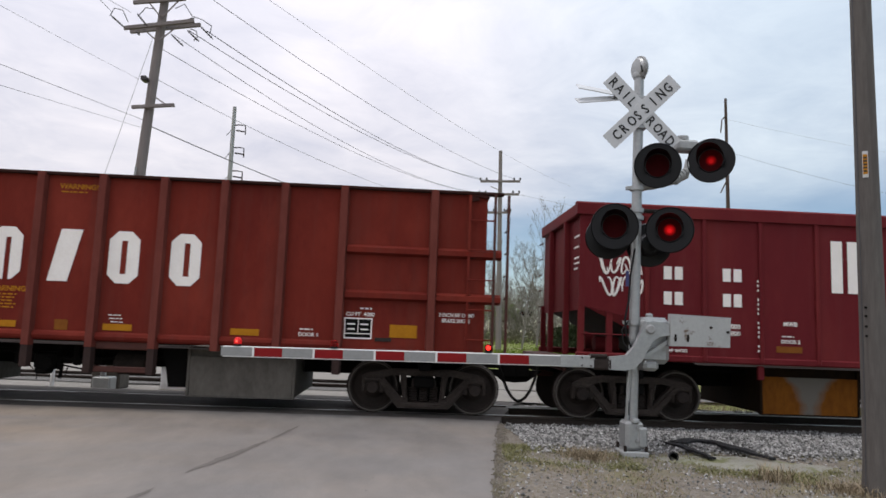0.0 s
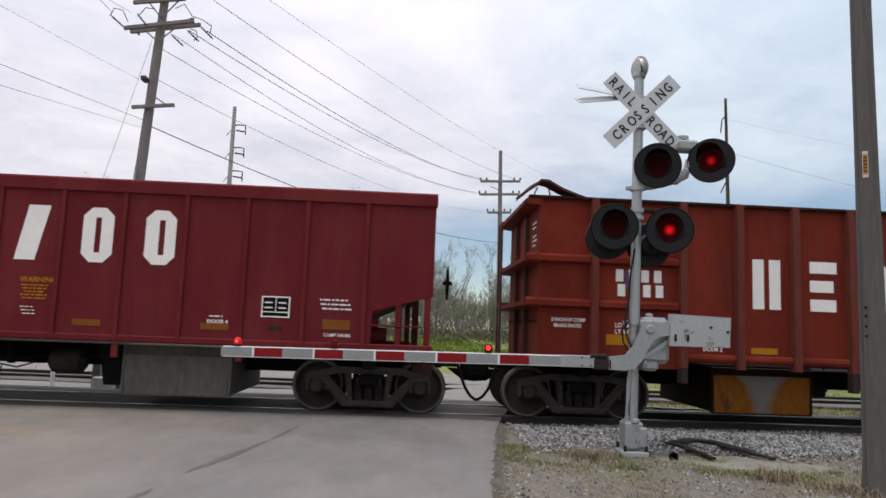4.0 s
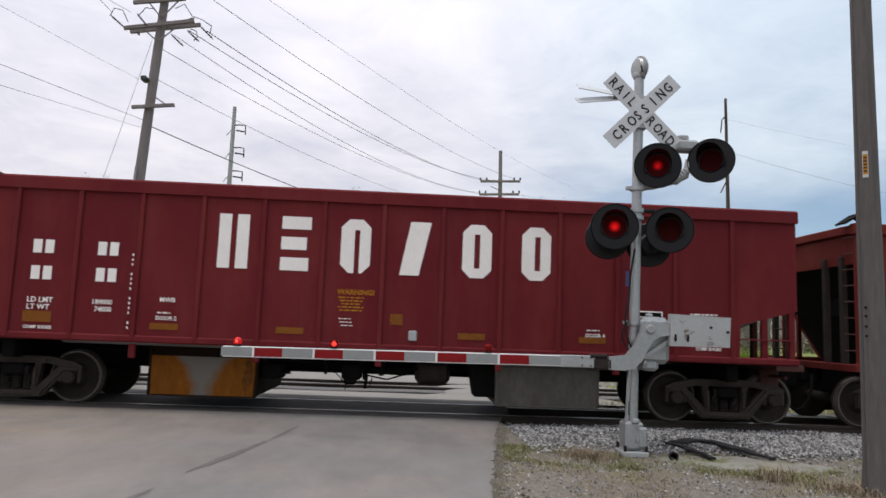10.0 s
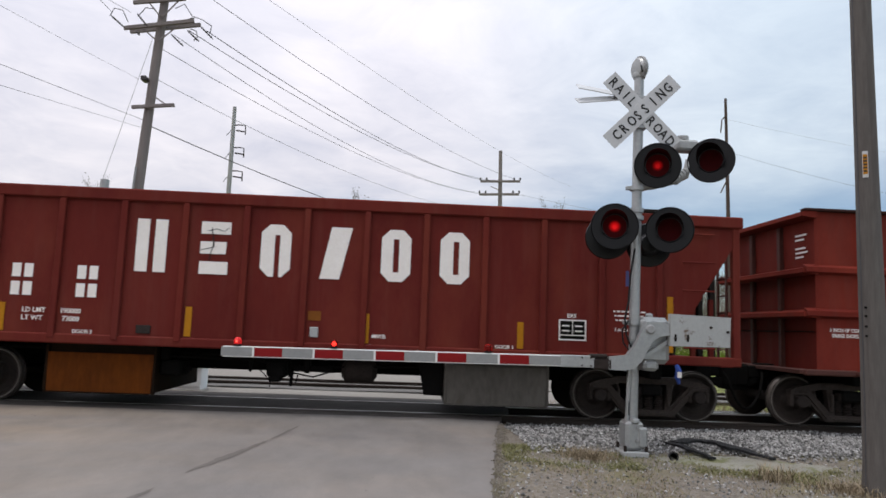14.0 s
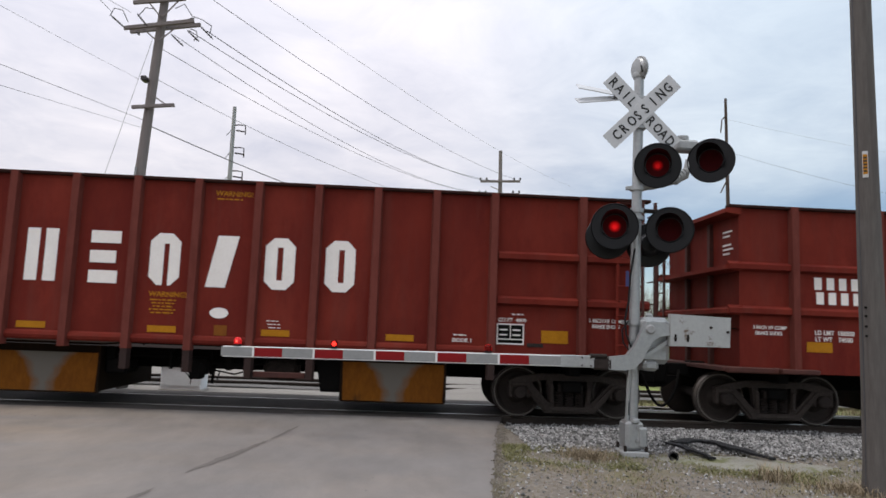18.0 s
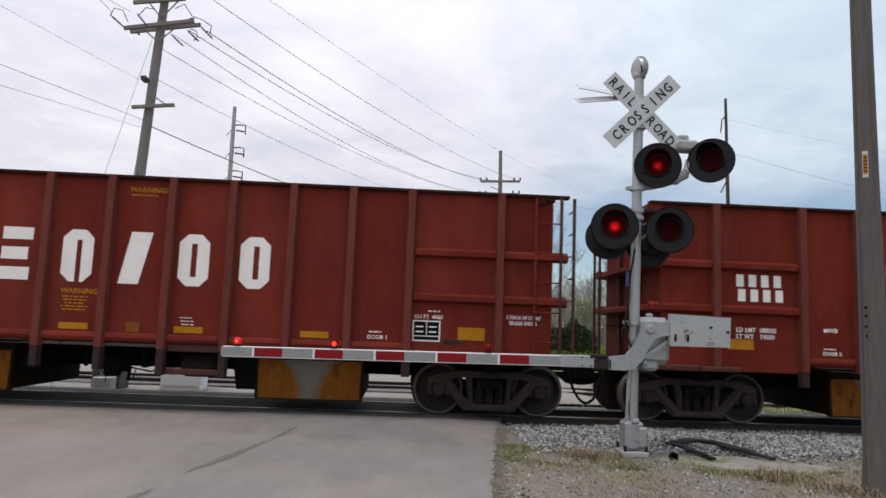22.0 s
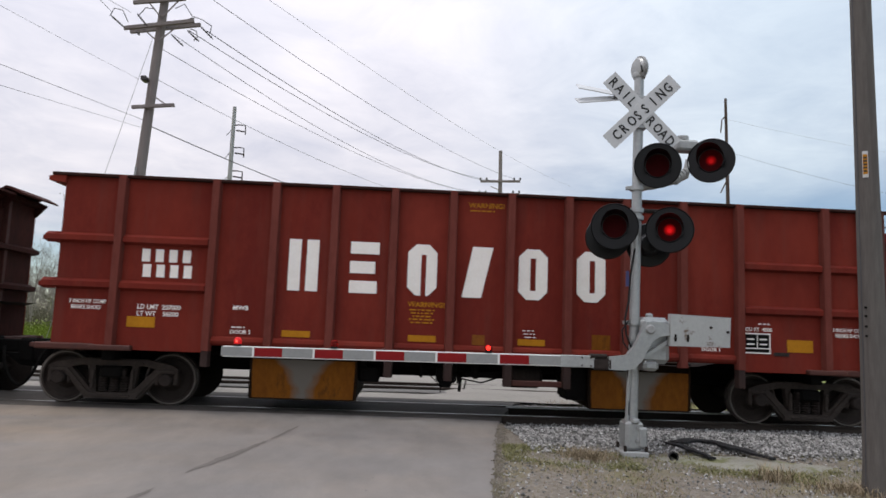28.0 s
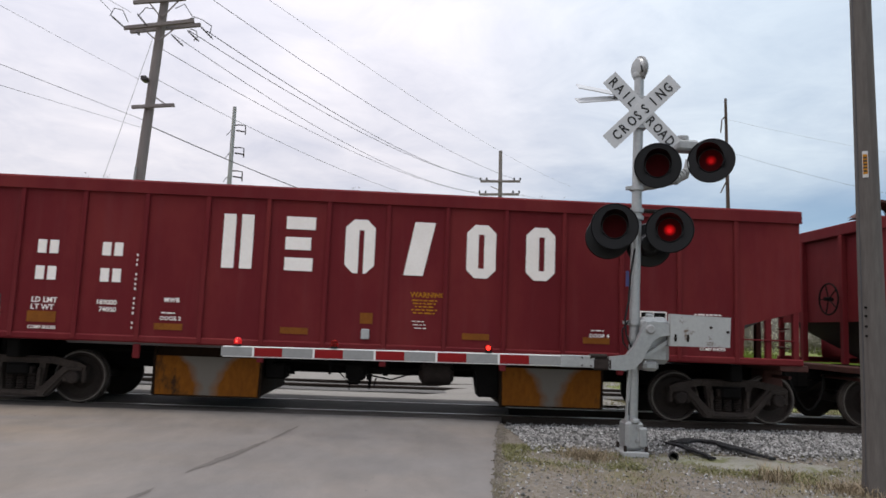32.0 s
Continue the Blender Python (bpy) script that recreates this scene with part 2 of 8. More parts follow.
def sandy(m):
    """Tan sand that trucks have dragged along the crossing, thick at one side of the road and wearing thin towards the other."""
    nt = m.node_tree
    p = nt.nodes["Principled BSDF"]
    under = p.inputs["Base Color"].links[0].from_socket
    tc = nt.nodes.new("ShaderNodeTexCoord")
    sep = nt.nodes.new("ShaderNodeSeparateXYZ")
    nt.links.new(tc.outputs["Object"], sep.inputs[0])
    side, drift = nt.nodes.new("ShaderNodeMapRange"), nt.nodes.new("ShaderNodeTexNoise")
    side.interpolation_type = "SMOOTHSTEP"
    side.inputs[1].default_value, side.inputs[2].default_value, side.inputs[3].default_value, side.inputs[4].default_value = -6.5, 0.2, 1.0, 0.0
    nt.links.new(sep.outputs[0], side.inputs[0])
    drift.inputs["Scale"].default_value, drift.inputs["Detail"].default_value, drift.inputs["Roughness"].default_value = 0.9, 6.0, 0.6
    flat = nt.nodes.new("ShaderNodeMapping")
    flat.inputs["Scale"].default_value = (0.35, 1.0, 1.0)
    nt.links.new(tc.outputs["Object"], flat.inputs[0])
    nt.links.new(flat.outputs[0], drift.inputs["Vector"])
    spread = nt.nodes.new("ShaderNodeMapRange")
    spread.inputs[1].default_value, spread.inputs[2].default_value = 0.32, 0.68
    nt.links.new(drift.outputs[0], spread.inputs[0])
    times = nt.nodes.new("ShaderNodeMath")
    times.operation = "MULTIPLY"
    nt.links.new(side.outputs[0], times.inputs[0])
    nt.links.new(spread.outputs[0], times.inputs[1])
    mix = nt.nodes.new("ShaderNodeMix")
    mix.data_type = "RGBA"
    nt.links.new(times.outputs[0], mix.inputs[0])
    nt.links.new(under, mix.inputs[6])
    mix.inputs[7].default_value = (0.250, 0.205, 0.165, 1)
    # oil drips, tyre smears and patched spots
    smear = nt.nodes.new("ShaderNodeTexNoise")
    smear.inputs["Scale"].default_value, smear.inputs["Detail"].default_value, smear.inputs["Roughness"].default_value, smear.inputs["Distortion"].default_value = 1.1, 10.0, 0.68, 0.15
    along = nt.nodes.new("ShaderNodeMapping")
    along.inputs["Rotation"].default_value, along.inputs["Scale"].default_value = (0, 0, 0.13), (1.3, 0.55, 1.0)
    nt.links.new(tc.outputs["Object"], along.inputs[0])
    nt.links.new(along.outputs[0], smear.inputs["Vector"])
    tone = nt.nodes.new("ShaderNodeMapRange")
    tone.inputs[1].default_value, tone.inputs[2].default_value, tone.inputs[3].default_value, tone.inputs[4].default_value = 0.30, 0.70, 0.84, 1.15
    nt.links.new(smear.outputs[0], tone.inputs[0])
    worn = nt.nodes.new("ShaderNodeMix")
    worn.data_type, worn.blend_type = "RGBA", "MULTIPLY"
    worn.inputs[0].default_value = 1.0
    nt.links.new(mix.outputs[2], worn.inputs[6])
    nt.links.new(tone.outputs[0], worn.inputs[7])
    nt.links.new(worn.outputs[2], p.inputs["Base Color"])


sandy(ASPHALT)
TAR = material("crack_dirt", (0.128, 0.114, 0.104), (0.090, 0.080, 0.073), (0.165, 0.148, 0.137), rough=0.95, scale=2, grain=20)
CONCRETE = material("pale_concrete", (0.33, 0.31, 0.285), rough=0.9, scale=2, grain=30, bump=0.3)
GRAVEL_BED = material("gravel_bed", (0.11, 0.103, 0.097), (0.04, 0.037, 0.035), (0.24, 0.23, 0.215), 0.95, scale=6, grain=26, bump=1.0, grain_mix=0.7)
STONE = material("crushed_stone", (0.205, 0.199, 0.192), (0.085, 0.082, 0.078), (0.42, 0.41, 0.40), 0.9, scale=6, grain=40, bump=0.3, island=0.8)
LAMP_RED = material("unlit_red_lens", (0.040, 0.002, 0.003), (0.02, 0.0015, 0.002), (0.06, 0.003, 0.004), 0.6, spec=0.04, scale=20, grain=60, bump=0.1)


def glowing_lens(name, reach, power, core=0.0):
    """A lit lens: the light is strongest at its centre and dies away towards the rim."""
    m = bpy.data.materials.new(name)
    m.use_nodes = True
    nt = m.node_tree
    p = nt.nodes["Principled BSDF"]
    p.inputs["Base Color"].default_value, p.inputs["Roughness"].default_value = (0.03, 0.002, 0.003, 1), 0.6
    p.inputs["Specular IOR Level"].default_value = 0.05
    tc = nt.nodes.new("ShaderNodeTexCoord")
    far = nt.nodes.new("ShaderNodeVectorMath")
    far.operation = "LENGTH"
    nt.links.new(tc.outputs["Object"], far.inputs[0])
    ramp = nt.nodes.new("ShaderNodeMapRange")
    ramp.interpolation_type = "SMOOTHSTEP"
    ramp.inputs[1].default_value, ramp.inputs[2].default_value = core, reach
    ramp.inputs[3].default_value, ramp.inputs[4].default_value = power, 0.008
    nt.links.new(far.outputs["Value"], ramp.inputs[0])
    p.inputs["Emission Color"].default_value = (1.0, 0.006, 0.008, 1)
    nt.links.new(ramp.outputs[0], p.inputs["Emission Strength"])
    return m


LIT_RED = glowing_lens("lit_red_lens", 0.088, 0.56, 0.012)
LIT_WEAK = glowing_lens("weakly_lit_red_lens", 0.082, 0.30, 0.010)
WEAK_CORE = material("weakly_lit_core", (0.1, 0.004, 0.004), rough=0.6, spec=0.05, bump=0.0, glow=(1.0, 0.012, 0.016), glow_power=0.34)
LIT_CORE = material("lit_red_core", (0.1, 0.004, 0.004), rough=0.6, spec=0.05, bump=0.0, glow=(1.0, 0.012, 0.016), glow_power=0.62)
ARM_CORE = material("lit_arm_bulb", (0.6, 0.02, 0.02), rough=0.3, bump=0.0, glow=(1.0, 0.09, 0.06), glow_power=3.5)


# ---- mesh tools ----
class Shape:
    """Collects vertices and faces for one mesh."""

    def __init__(self):
        self.v, self.f = [], []

    def add(self, verts, faces):
        o = len(self.v)
        self.v += [tuple(p) for p in verts]
        self.f += [tuple(o + i for i in face) for face in faces]
        return self

    def box(self, x0, x1, y0, y1, z0, z1, c=0.0):
        """A block; c chamfers its edges."""
        if not c:
            v = [(x, y, z) for z in (z0, z1) for y in (y0, y1) for x in (x0, x1)]
            return self.add(v, [(0, 2, 3, 1), (4, 5, 7, 6), (0, 1, 5, 4), (2, 6, 7, 3), (0, 4, 6, 2), (1, 3, 7, 5)])
        lo, hi, v, ids = (x0, y0, z0), (x1, y1, z1), [], {}
        for sx in (0, 1):
            for sy in (0, 1):
                for sz in (0, 1):
                    for ax in range(3):
                        s = (sx, sy, sz)
                        p = [(hi[k] if s[k] else lo[k]) if k == ax else (hi[k] - c if s[k] else lo[k] + c) for k in range(3)]
                        ids[sx, sy, sz, ax] = len(v)
                        v.append(p)
        f = []
        for ax in range(3):
            a, b = (ax + 1) % 3, (ax + 2) % 3
            for s in (0, 1):
                def key(i, j, ax=ax, a=a, b=b, s=s):
                    k = [0, 0, 0]
                    k[ax], k[a], k[b] = s, i, j
                    return tuple(k)
                q = [ids[(*key(i, j), ax)] for i, j in ((0, 0), (1, 0), (1, 1), (0, 1))]
                f.append(q if s else q[::-1])
            for i in (0, 1):
                for j in (0, 1):
                    k0, k1 = [0, 0, 0], [0, 0, 0]
                    k0[ax], k1[ax] = 0, 1
                    k0[a] = k1[a] = i
                    k0[b] = k1[b] = j
                    q = [ids[(*k0, a)], ids[(*k1, a)], ids[(*k1, b)], ids[(*k0, b)]]
                    f.append(q if i != j else q[::-1])
        for sx in (0, 1):
            for sy in (0, 1):
                for sz in (0, 1):
                    q = [ids[sx, sy, sz, k] for k in range(3)]
                    f.append(q if (sx + sy + sz) % 2 else q[::-1])
        return self.add(v, f)

    def prism(self, poly, lo, hi, axis="y"):
        """Pushes a flat outline out along an axis. poly is in (x, z) for y, (x, y) for z, (y, z) for x."""
        def at(p, d):
            return {"y": (p[0], d, p[1]), "z": (p[0], p[1], d), "x": (d, p[0], p[1])}[axis]
        n = len(poly)
        area = sum(poly[i][0] * poly[(i + 1) % n][1] - poly[(i + 1) % n][0] * poly[i][1] for i in range(n))
        if (area < 0) != (axis == "y"):
            poly = poly[::-1]
        v = [at(p, lo) for p in poly] + [at(p, hi) for p in poly]
        f = [tuple(range(n))[::-1], tuple(range(n, 2 * n))]
        f += [(i, (i + 1) % n, n + (i + 1) % n, n + i) for i in range(n)]
        return self.add(v, f)

    def bar(self, a, b, r0, r1=None, n=8):
        """A round bar from a to b."""
        a, b = Vector(a), Vector(b)
        r1 = r0 if r1 is None else r1
        d = (b - a).normalized()
        u = d.cross(Vector((0, 0, 1)) if abs(d.z) < 0.9 else Vector((1, 0, 0))).normalized()
        w = d.cross(u)
        ring = [(math.cos(2 * math.pi * i / n), math.sin(2 * math.pi * i / n)) for i in range(n)]
        v = [a + u * c * r0 + w * s * r0 for c, s in ring] + [b + u * c * r1 + w * s * r1 for c, s in ring]
        f = [(i, (i + 1) % n, n + (i + 1) % n, n + i) for i in range(n)] + [tuple(range(n))[::-1], tuple(range(n, 2 * n))]
        return self.add(v, f)

    def strut(self, a, b, w, t, side=(0, 1, 0)):
        """A flat bar from a to b, w wide and t thick along side."""
        a, b, s = Vector(a), Vector(b), Vector(side).normalized()
        d = (b - a).normalized()
        u = d.cross(s).normalized()
        v = [p + u * i * w / 2 + s * j * t / 2 for p in (a, b) for i, j in ((-1, -1), (1, -1), (1, 1), (-1, 1))]
        return self.add(v, [(3, 2, 1, 0), (4, 5, 6, 7), (0, 1, 5, 4), (1, 2, 6, 5), (2, 3, 7, 6), (3, 0, 4, 7)])

    def tube(self, pts, r, n=6):
        """A pipe or cable through points; r may be one radius or one for each point."""
        pts = [Vector(p) for p in pts]
        rs = r if isinstance(r, (list, tuple)) else [r] * len(pts)
        v, f = [], []
        u = None
        for k, p in enumerate(pts):
            d = (pts[min(k + 1, len(pts) - 1)] - pts[max(k - 1, 0)]).normalized()
            if u is None:
                u = d.cross(Vector((0, 0, 1)) if abs(d.z) < 0.9 else Vector((1, 0, 0)))
            u = (u - d * u.dot(d)).normalized()
            w = d.cross(u)
            for i in range(n):
                a = 2 * math.pi * i / n
                v.append(p + (u * math.cos(a) + w * math.sin(a)) * rs[k])
        for k in range(len(pts) - 1):
            f += [(k * n + i, k * n + (i + 1) % n, (k + 1) * n + (i + 1) % n, (k + 1) * n + i) for i in range(n)]
        f += [tuple(range(n))[::-1], tuple(range((len(pts) - 1) * n, len(pts) * n))]
        return self.add(v, f)

    def lathe(self, prof, centre, axis="y", n=24, closed=False):
        """Turns a profile of (along, radius) round an axis through centre."""
        c = Vector(centre)
        ax = {"x": Vector((1, 0, 0)), "y": Vector((0, 1, 0)), "z": Vector((0, 0, 1))}.get(axis) if isinstance(axis, str) else Vector(axis).normalized()
        u = ax.cross(Vector((0, 0, 1)) if abs(ax.z) < 0.9 else Vector((1, 0, 0))).normalized()
        w = ax.cross(u)
        v, f, m = [], [], len(prof)
        for along, r in prof:
            for i in range(n):
                a = 2 * math.pi * i / n
                v.append(c + ax * along + (u * math.cos(a) + w * math.sin(a)) * max(r, 1e-4))
        rng = m if closed else m - 1
        for k in range(rng):
            k2 = (k + 1) % m
            f += [(k * n + i, k * n + (i + 1) % n, k2 * n + (i + 1) % n, k2 * n + i) for i in range(n)]
        return self.add(v, f)

    def mesh(self, name, mat, smooth=False, sharp=35):
        me = bpy.data.meshes.new(name)
        me.from_pydata(self.v, [], self.f)
        me.validate()
        me.update()
        if smooth:
            me.shade_smooth()
            me.set_sharp_from_angle(angle=radians(sharp))
        for mm in (mat if isinstance(mat, (list, tuple)) else [mat]):
            me.materials.append(mm)
        return me


MESHES = {}


def part(name, shape, mat, parent=None, label="", key=None, at=None, smooth=False):
    """Links a shape as one mesh object under a thing or a part. key shares the mesh between alike pieces."""
    k = (key, mat.name) if key is not None else None
    me = MESHES.get(k) if k else None
    if me is None:
        me = (shape() if callable(shape) else shape).mesh(name, mat, smooth)
        if k:
            MESHES[k] = me
    ob = new(name, me)
    if parent is not None:
        ob.parent = parent
    if at is not None:
        ob.matrix_basis = at
    return tagged(ob, label)


def thing(name, label, category, group="", at=None, kind=""):
    ob = new(name)
    ob.empty_display_size = 0.2
    if at is not None:
        ob.matrix_basis = at
    return tagged(ob, label, category, group, kind)


TEXTS = {}


def text_shape(words, size, deep=0.004, squeeze=1.0):
    """Lettering in the built-in font, lying in the x-z plane and facing -y, its lower left corner at the origin."""
    cu = bpy.data.curves.new("words", "FONT")
    cu.body, cu.size, cu.extrude = words, size, deep / 2
    cu.resolution_u = 2
    cu.offset = size * 0.018
    ob = bpy.data.objects.new("words", cu)
    me = bpy.data.meshes.new_from_object(ob)
    s = Shape()
    s.add([(v.co.x * squeeze, -v.co.z, v.co.y) for v in me.vertices], [tuple(p.vertices) for p in me.polygons])
    bpy.data.objects.remove(ob)
    bpy.data.meshes.remove(me)
    bpy.data.curves.remove(cu)
    return s


def words_part(words, size, mat, parent, x, y, z, name="lettering", squeeze=1.0, label="", turn=0):
    return part(name, lambda: text_shape(words, size, squeeze=squeeze), mat, parent, label, key=("text", words, size, squeeze), at=pose(x, y, z, 0, turn, 0))


# ---- ground, road and tracks ----
def smooth(a, b, x):
    t = min(1, max(0, (x - a) / (b - a)))
    return t * t * (3 - 2 * t)


def ground_z(x, y):
    z = -0.13 - 0.24 * smooth(14.6, 17.5, y)
    z += 0.05 * smooth(8.2, 9.6, y) * (1 - smooth(10.6, 11.6, y)) - 0.12 * smooth(11.78, 12.1, y) * (1 - smooth(13.7, 14.8, y))
    d = x - road_edge(y)
    z += 0.055 * smooth(-0.05, 0.15, d) * smooth(1.6, 0.3, d) * smooth(10.5, 8.5, y) * smooth(-6, 0, y)
    z += 0.9 * smooth(34, 75, y) * (0.5 + 0.5 * noise.noise(Vector((x * 0.03, y * 0.03, 2.0))))
    z += 0.03 * noise.noise(Vector((x * 0.7, y * 0.7, 5.0))) + 0.012 * noise.noise(Vector((x * 3.1, y * 3.1, 1.0)))
    return z


def graded(stops):
    out = []
    for a, b, step in stops:
        n = max(1, round((b - a) / step))
        out += [a + (b - a) * i / n for i in range(n)]
    return out + [stops[-1][1]]


def sheet(xs, ys, zf, skip=None):
    s = Shape()
    n = len(ys)
    v = [(x, y, zf(x, y)) for x in xs for y in ys]
    f = [(i * n + j, (i + 1) * n + j, (i + 1) * n + j + 1, i * n + j + 1) for i in range(len(xs) - 1) for j in range(n - 1)
         if not (skip and skip(xs[i], ys[j]))]
    return s.add(v, f)


def road_edge(y):
    """The road's edge on the gate's side."""
    pts = [(-40, -2.2), (0, 0.05), (6.0, 0.80), (11.1, 1.54), (14.3, 2.3), (19, 4.0), (24, 6.5)]
    for (y0, x0), (y1, x1) in zip(pts, pts[1:]):
        if y <= y1:
            return x0 + (x1 - x0) * (y - y0) / (y1 - y0)
    return pts[-1][1]


def road_z(x, y):
    return -0.035 + 0.030 * smooth(10.9, 11.75, y) * smooth(14.2, 13.4, y) - 0.05 * smooth(9.5, 3.0, y) - 0.30 * smooth(14.2, 17.5, y)


GRASS_SOIL = material("verge_soil_and_dry_grass", (0.150, 0.126, 0.102), (0.068, 0.055, 0.045), (0.285, 0.255, 0.215), 0.95, scale=3.2, grain=22,
                      bump=0.9, stain=(0.160, 0.142, 0.080), stain_at=0.50, stain_scale=1.4, grain_mix=0.6, stain_soft=0.16)
FAR_GRASS = material("meadow_grass", (0.160, 0.195, 0.045), (0.12, 0.15, 0.032), (0.21, 0.24, 0.065), 0.95, scale=0.15, grain=6, bump=0.6,
                     stain=(0.15, 0.135, 0.07), stain_at=0.55, stain_scale=0.2, grain_mix=0.4)
LOT = material("pale_gravel_lot", (0.228, 0.211, 0.187), (0.150, 0.138, 0.123), (0.30, 0.28, 0.252), 0.95, scale=0.6, grain=30, bump=0.5,
               stain=(0.14, 0.13, 0.115), stain_at=0.6, stain_scale=0.6)

xs = graded([(-700, -100, 60), (-100, -20, 8), (-20, -6, 1), (-6, 12, 0.3), (12, 40, 2), (40, 120, 10), (120, 800, 60)])
ys = graded([(-90, -6, 8), (-6, 4, 1), (4, 15, 0.3), (15, 40, 1.2), (40, 110, 6), (110, 1500, 120)])
near_ground = sheet(xs, ys, ground_z).mesh("ground", FAR_GRASS)
near_ground.materials.append(GRASS_SOIL)
for i, poly in enumerate(near_ground.polygons):
    poly.material_index = 1 if poly.center.y < 16.2 else 0
near_ground.shade_smooth()
tagged(new("ground", near_ground), "rough grassy ground with dry tufts and bare soil", "ground", kind="structure")

ROAD_END = 17.6


def road_sheet(y0, y1):
    s = Shape()
    rows = graded([(y0, y1, 0.4)])
    cols = 14
    v, f = [], []
    for y in rows:
        xr = road_edge(y) + 0.05 * noise.noise(Vector((y * 2.3, 0, 0))) + 0.02 * noise.noise(Vector((y * 9.1, 3, 0)))
        for c in range(cols + 1):
            x = -9.6 + (xr + 9.6) * c / cols
            v.append((x, y, road_z(x, y) - (0.02 if c == cols else 0)))
        v.append((xr + 0.03, y, road_z(xr, y) - 0.3))
    w = cols + 2
    f = [(i * w + c, i * w + c + 1, (i + 1) * w + c + 1, (i + 1) * w + c) for i in range(len(rows) - 1) for c in range(w - 1)]
    return s.add(v, f)


def put(name, shape, mat, label, category="", kind="structure", smooth_shade=False):
    ob = new(name, shape.mesh(name, mat, smooth_shade))
    return tagged(ob, label, category, kind=kind)


put("road", road_sheet(-40, 11.36), ASPHALT, "worn grey asphalt road with cracks and tan stains", "road", smooth_shade=True)
# oily asphalt, painted darker still for the shade under the train
OILY_SHADE = material("oily_shaded_asphalt", (0.080, 0.070, 0.064), (0.045, 0.040, 0.037), (0.135, 0.120, 0.109), 0.85, spec=0.2, scale=1.1, grain=40, bump=0.3, stain=(0.17, 0.152, 0.138), stain_at=0.56, stain_scale=1.3, stain_soft=0.2, grain_mix=0.3)
put("road_at_rails", road_sheet(11.36, 11.83), OILY_SHADE, "dark oily asphalt along the rail, the train's shade in its colour", "road")
put("road_between_rails", road_sheet(11.94, 13.30), OILY_SHADE, "dark oily asphalt between the rails of the crossing, the train's shade in its colour", "road")
put("road_past_rails", road_sheet(13.41, 14.8), OILY_SHADE, "dark oily asphalt on the far side of the rails, the train's shade in its colour", "road")
put("road_beyond", road_sheet(14.8, ROAD_END), ASPHALT, "asphalt road going on past the track", "road", smooth_shade=True)
put("gravel_lot", sheet(graded([(-40, 0, 1.5), (0, 11.5, 0.3)]), graded([(15.0, 27.5, 0.7)]), lambda x, y: ground_z(x, y) + 0.06 - 0.12 * smooth(5.0, 6.4 + 3.5 * smooth(17.8, 16.4, y) + 4.0 * smooth(21.5, 22.5, y), x + 1.2 * noise.noise(Vector((x * 0.5, y * 0.4, 6))))
          + 0.10 * smooth(0.6, 1.8, x + 0.5 * noise.noise(Vector((x, y * 0.8, 2)))) * smooth(6.8, 5.4, x + 0.6 * noise.noise(Vector((x, y * 0.8, 5)))) * smooth(16.8, 18.2, y) * smooth(23.6, 22.2, y)), LOT,
    "pale gravel yard between the tracks", "gravel", smooth_shade=True)

RAIL = [(-0.07, -0.18), (0.07, -0.18), (0.07, -0.165), (0.012, -0.15), (0.012, -0.045), (0.036, -0.035), (0.036, -0.008), (0.028, 0.0),
        (-0.028, 0.0), (-0.036, -0.008), (-0.036, -0.035), (-0.012, -0.045), (-0.012, -0.15), (-0.07, -0.165)]


def rail(y, z, x0, x1, label):
    r = put("rail", Shape().prism([(y + a, z + b) for a, b in RAIL], x0, x1, "x"), RAIL_SIDE, label, "rail")
    part("rail_head", Shape().box(x0, x1, y - 0.034, y + 0.034, z, z + 0.003), RAIL_TOP, r, "bright worn rail top")
    return r


# worn steel with a near-white base colour that paints in the rail's glint
WORN_GLINT = material("worn_glint_face", (0.80, 0.78, 0.75), rough=0.45, metal=0.2, scale=6, grain=40, bump=0.02)
for y in (TRACK - 0.753, TRACK + 0.753):
    r = rail(y, 0.0, -160, 190, "rusty steel rail with a bright worn top")
    side = 1 if y < TRACK else -1
    part("gauge_face", Shape().box(2.0, 190, min(y + side * 0.034, y + side * 0.039), max(y + side * 0.034, y + side * 0.039), -0.034, -0.004), WORN_GLINT, r, "worn inner face with the rail's glint in its colour")
for y in (19.45, 20.9):
    put("rail", Shape().prism([(y + a, -0.20 + b) for a, b in RAIL], -160, 190, "x"), RAIL_SIDE, "dull rusty rail of the second track", "rail")


# ---- the train ----
HALF = TRACK - SIDE      # half a car's width
WHEEL_R = 0.419
AXLE = 0.838            # half of a bogie's wheelbase


def wheel_shape():
    # a pressed steel wheel: tread, flange on the inner side, dished plate and hub, centred at the origin
    prof = [(-0.070, 0.0), (-0.070, 0.13), (-0.045, 0.15), (0.000, 0.20), (0.004, 0.305), (-0.030, 0.347), (-0.068, 0.357), (-0.072, 0.407),
            (-0.060, WHEEL_R), (0.036, WHEEL_R + 0.003), (0.044, WHEEL_R + 0.024), (0.058, WHEEL_R + 0.022), (0.066, 0.40), (0.066, 0.0)]
    return Shape().lathe(prof, (0, 0, 0), "y", 40)


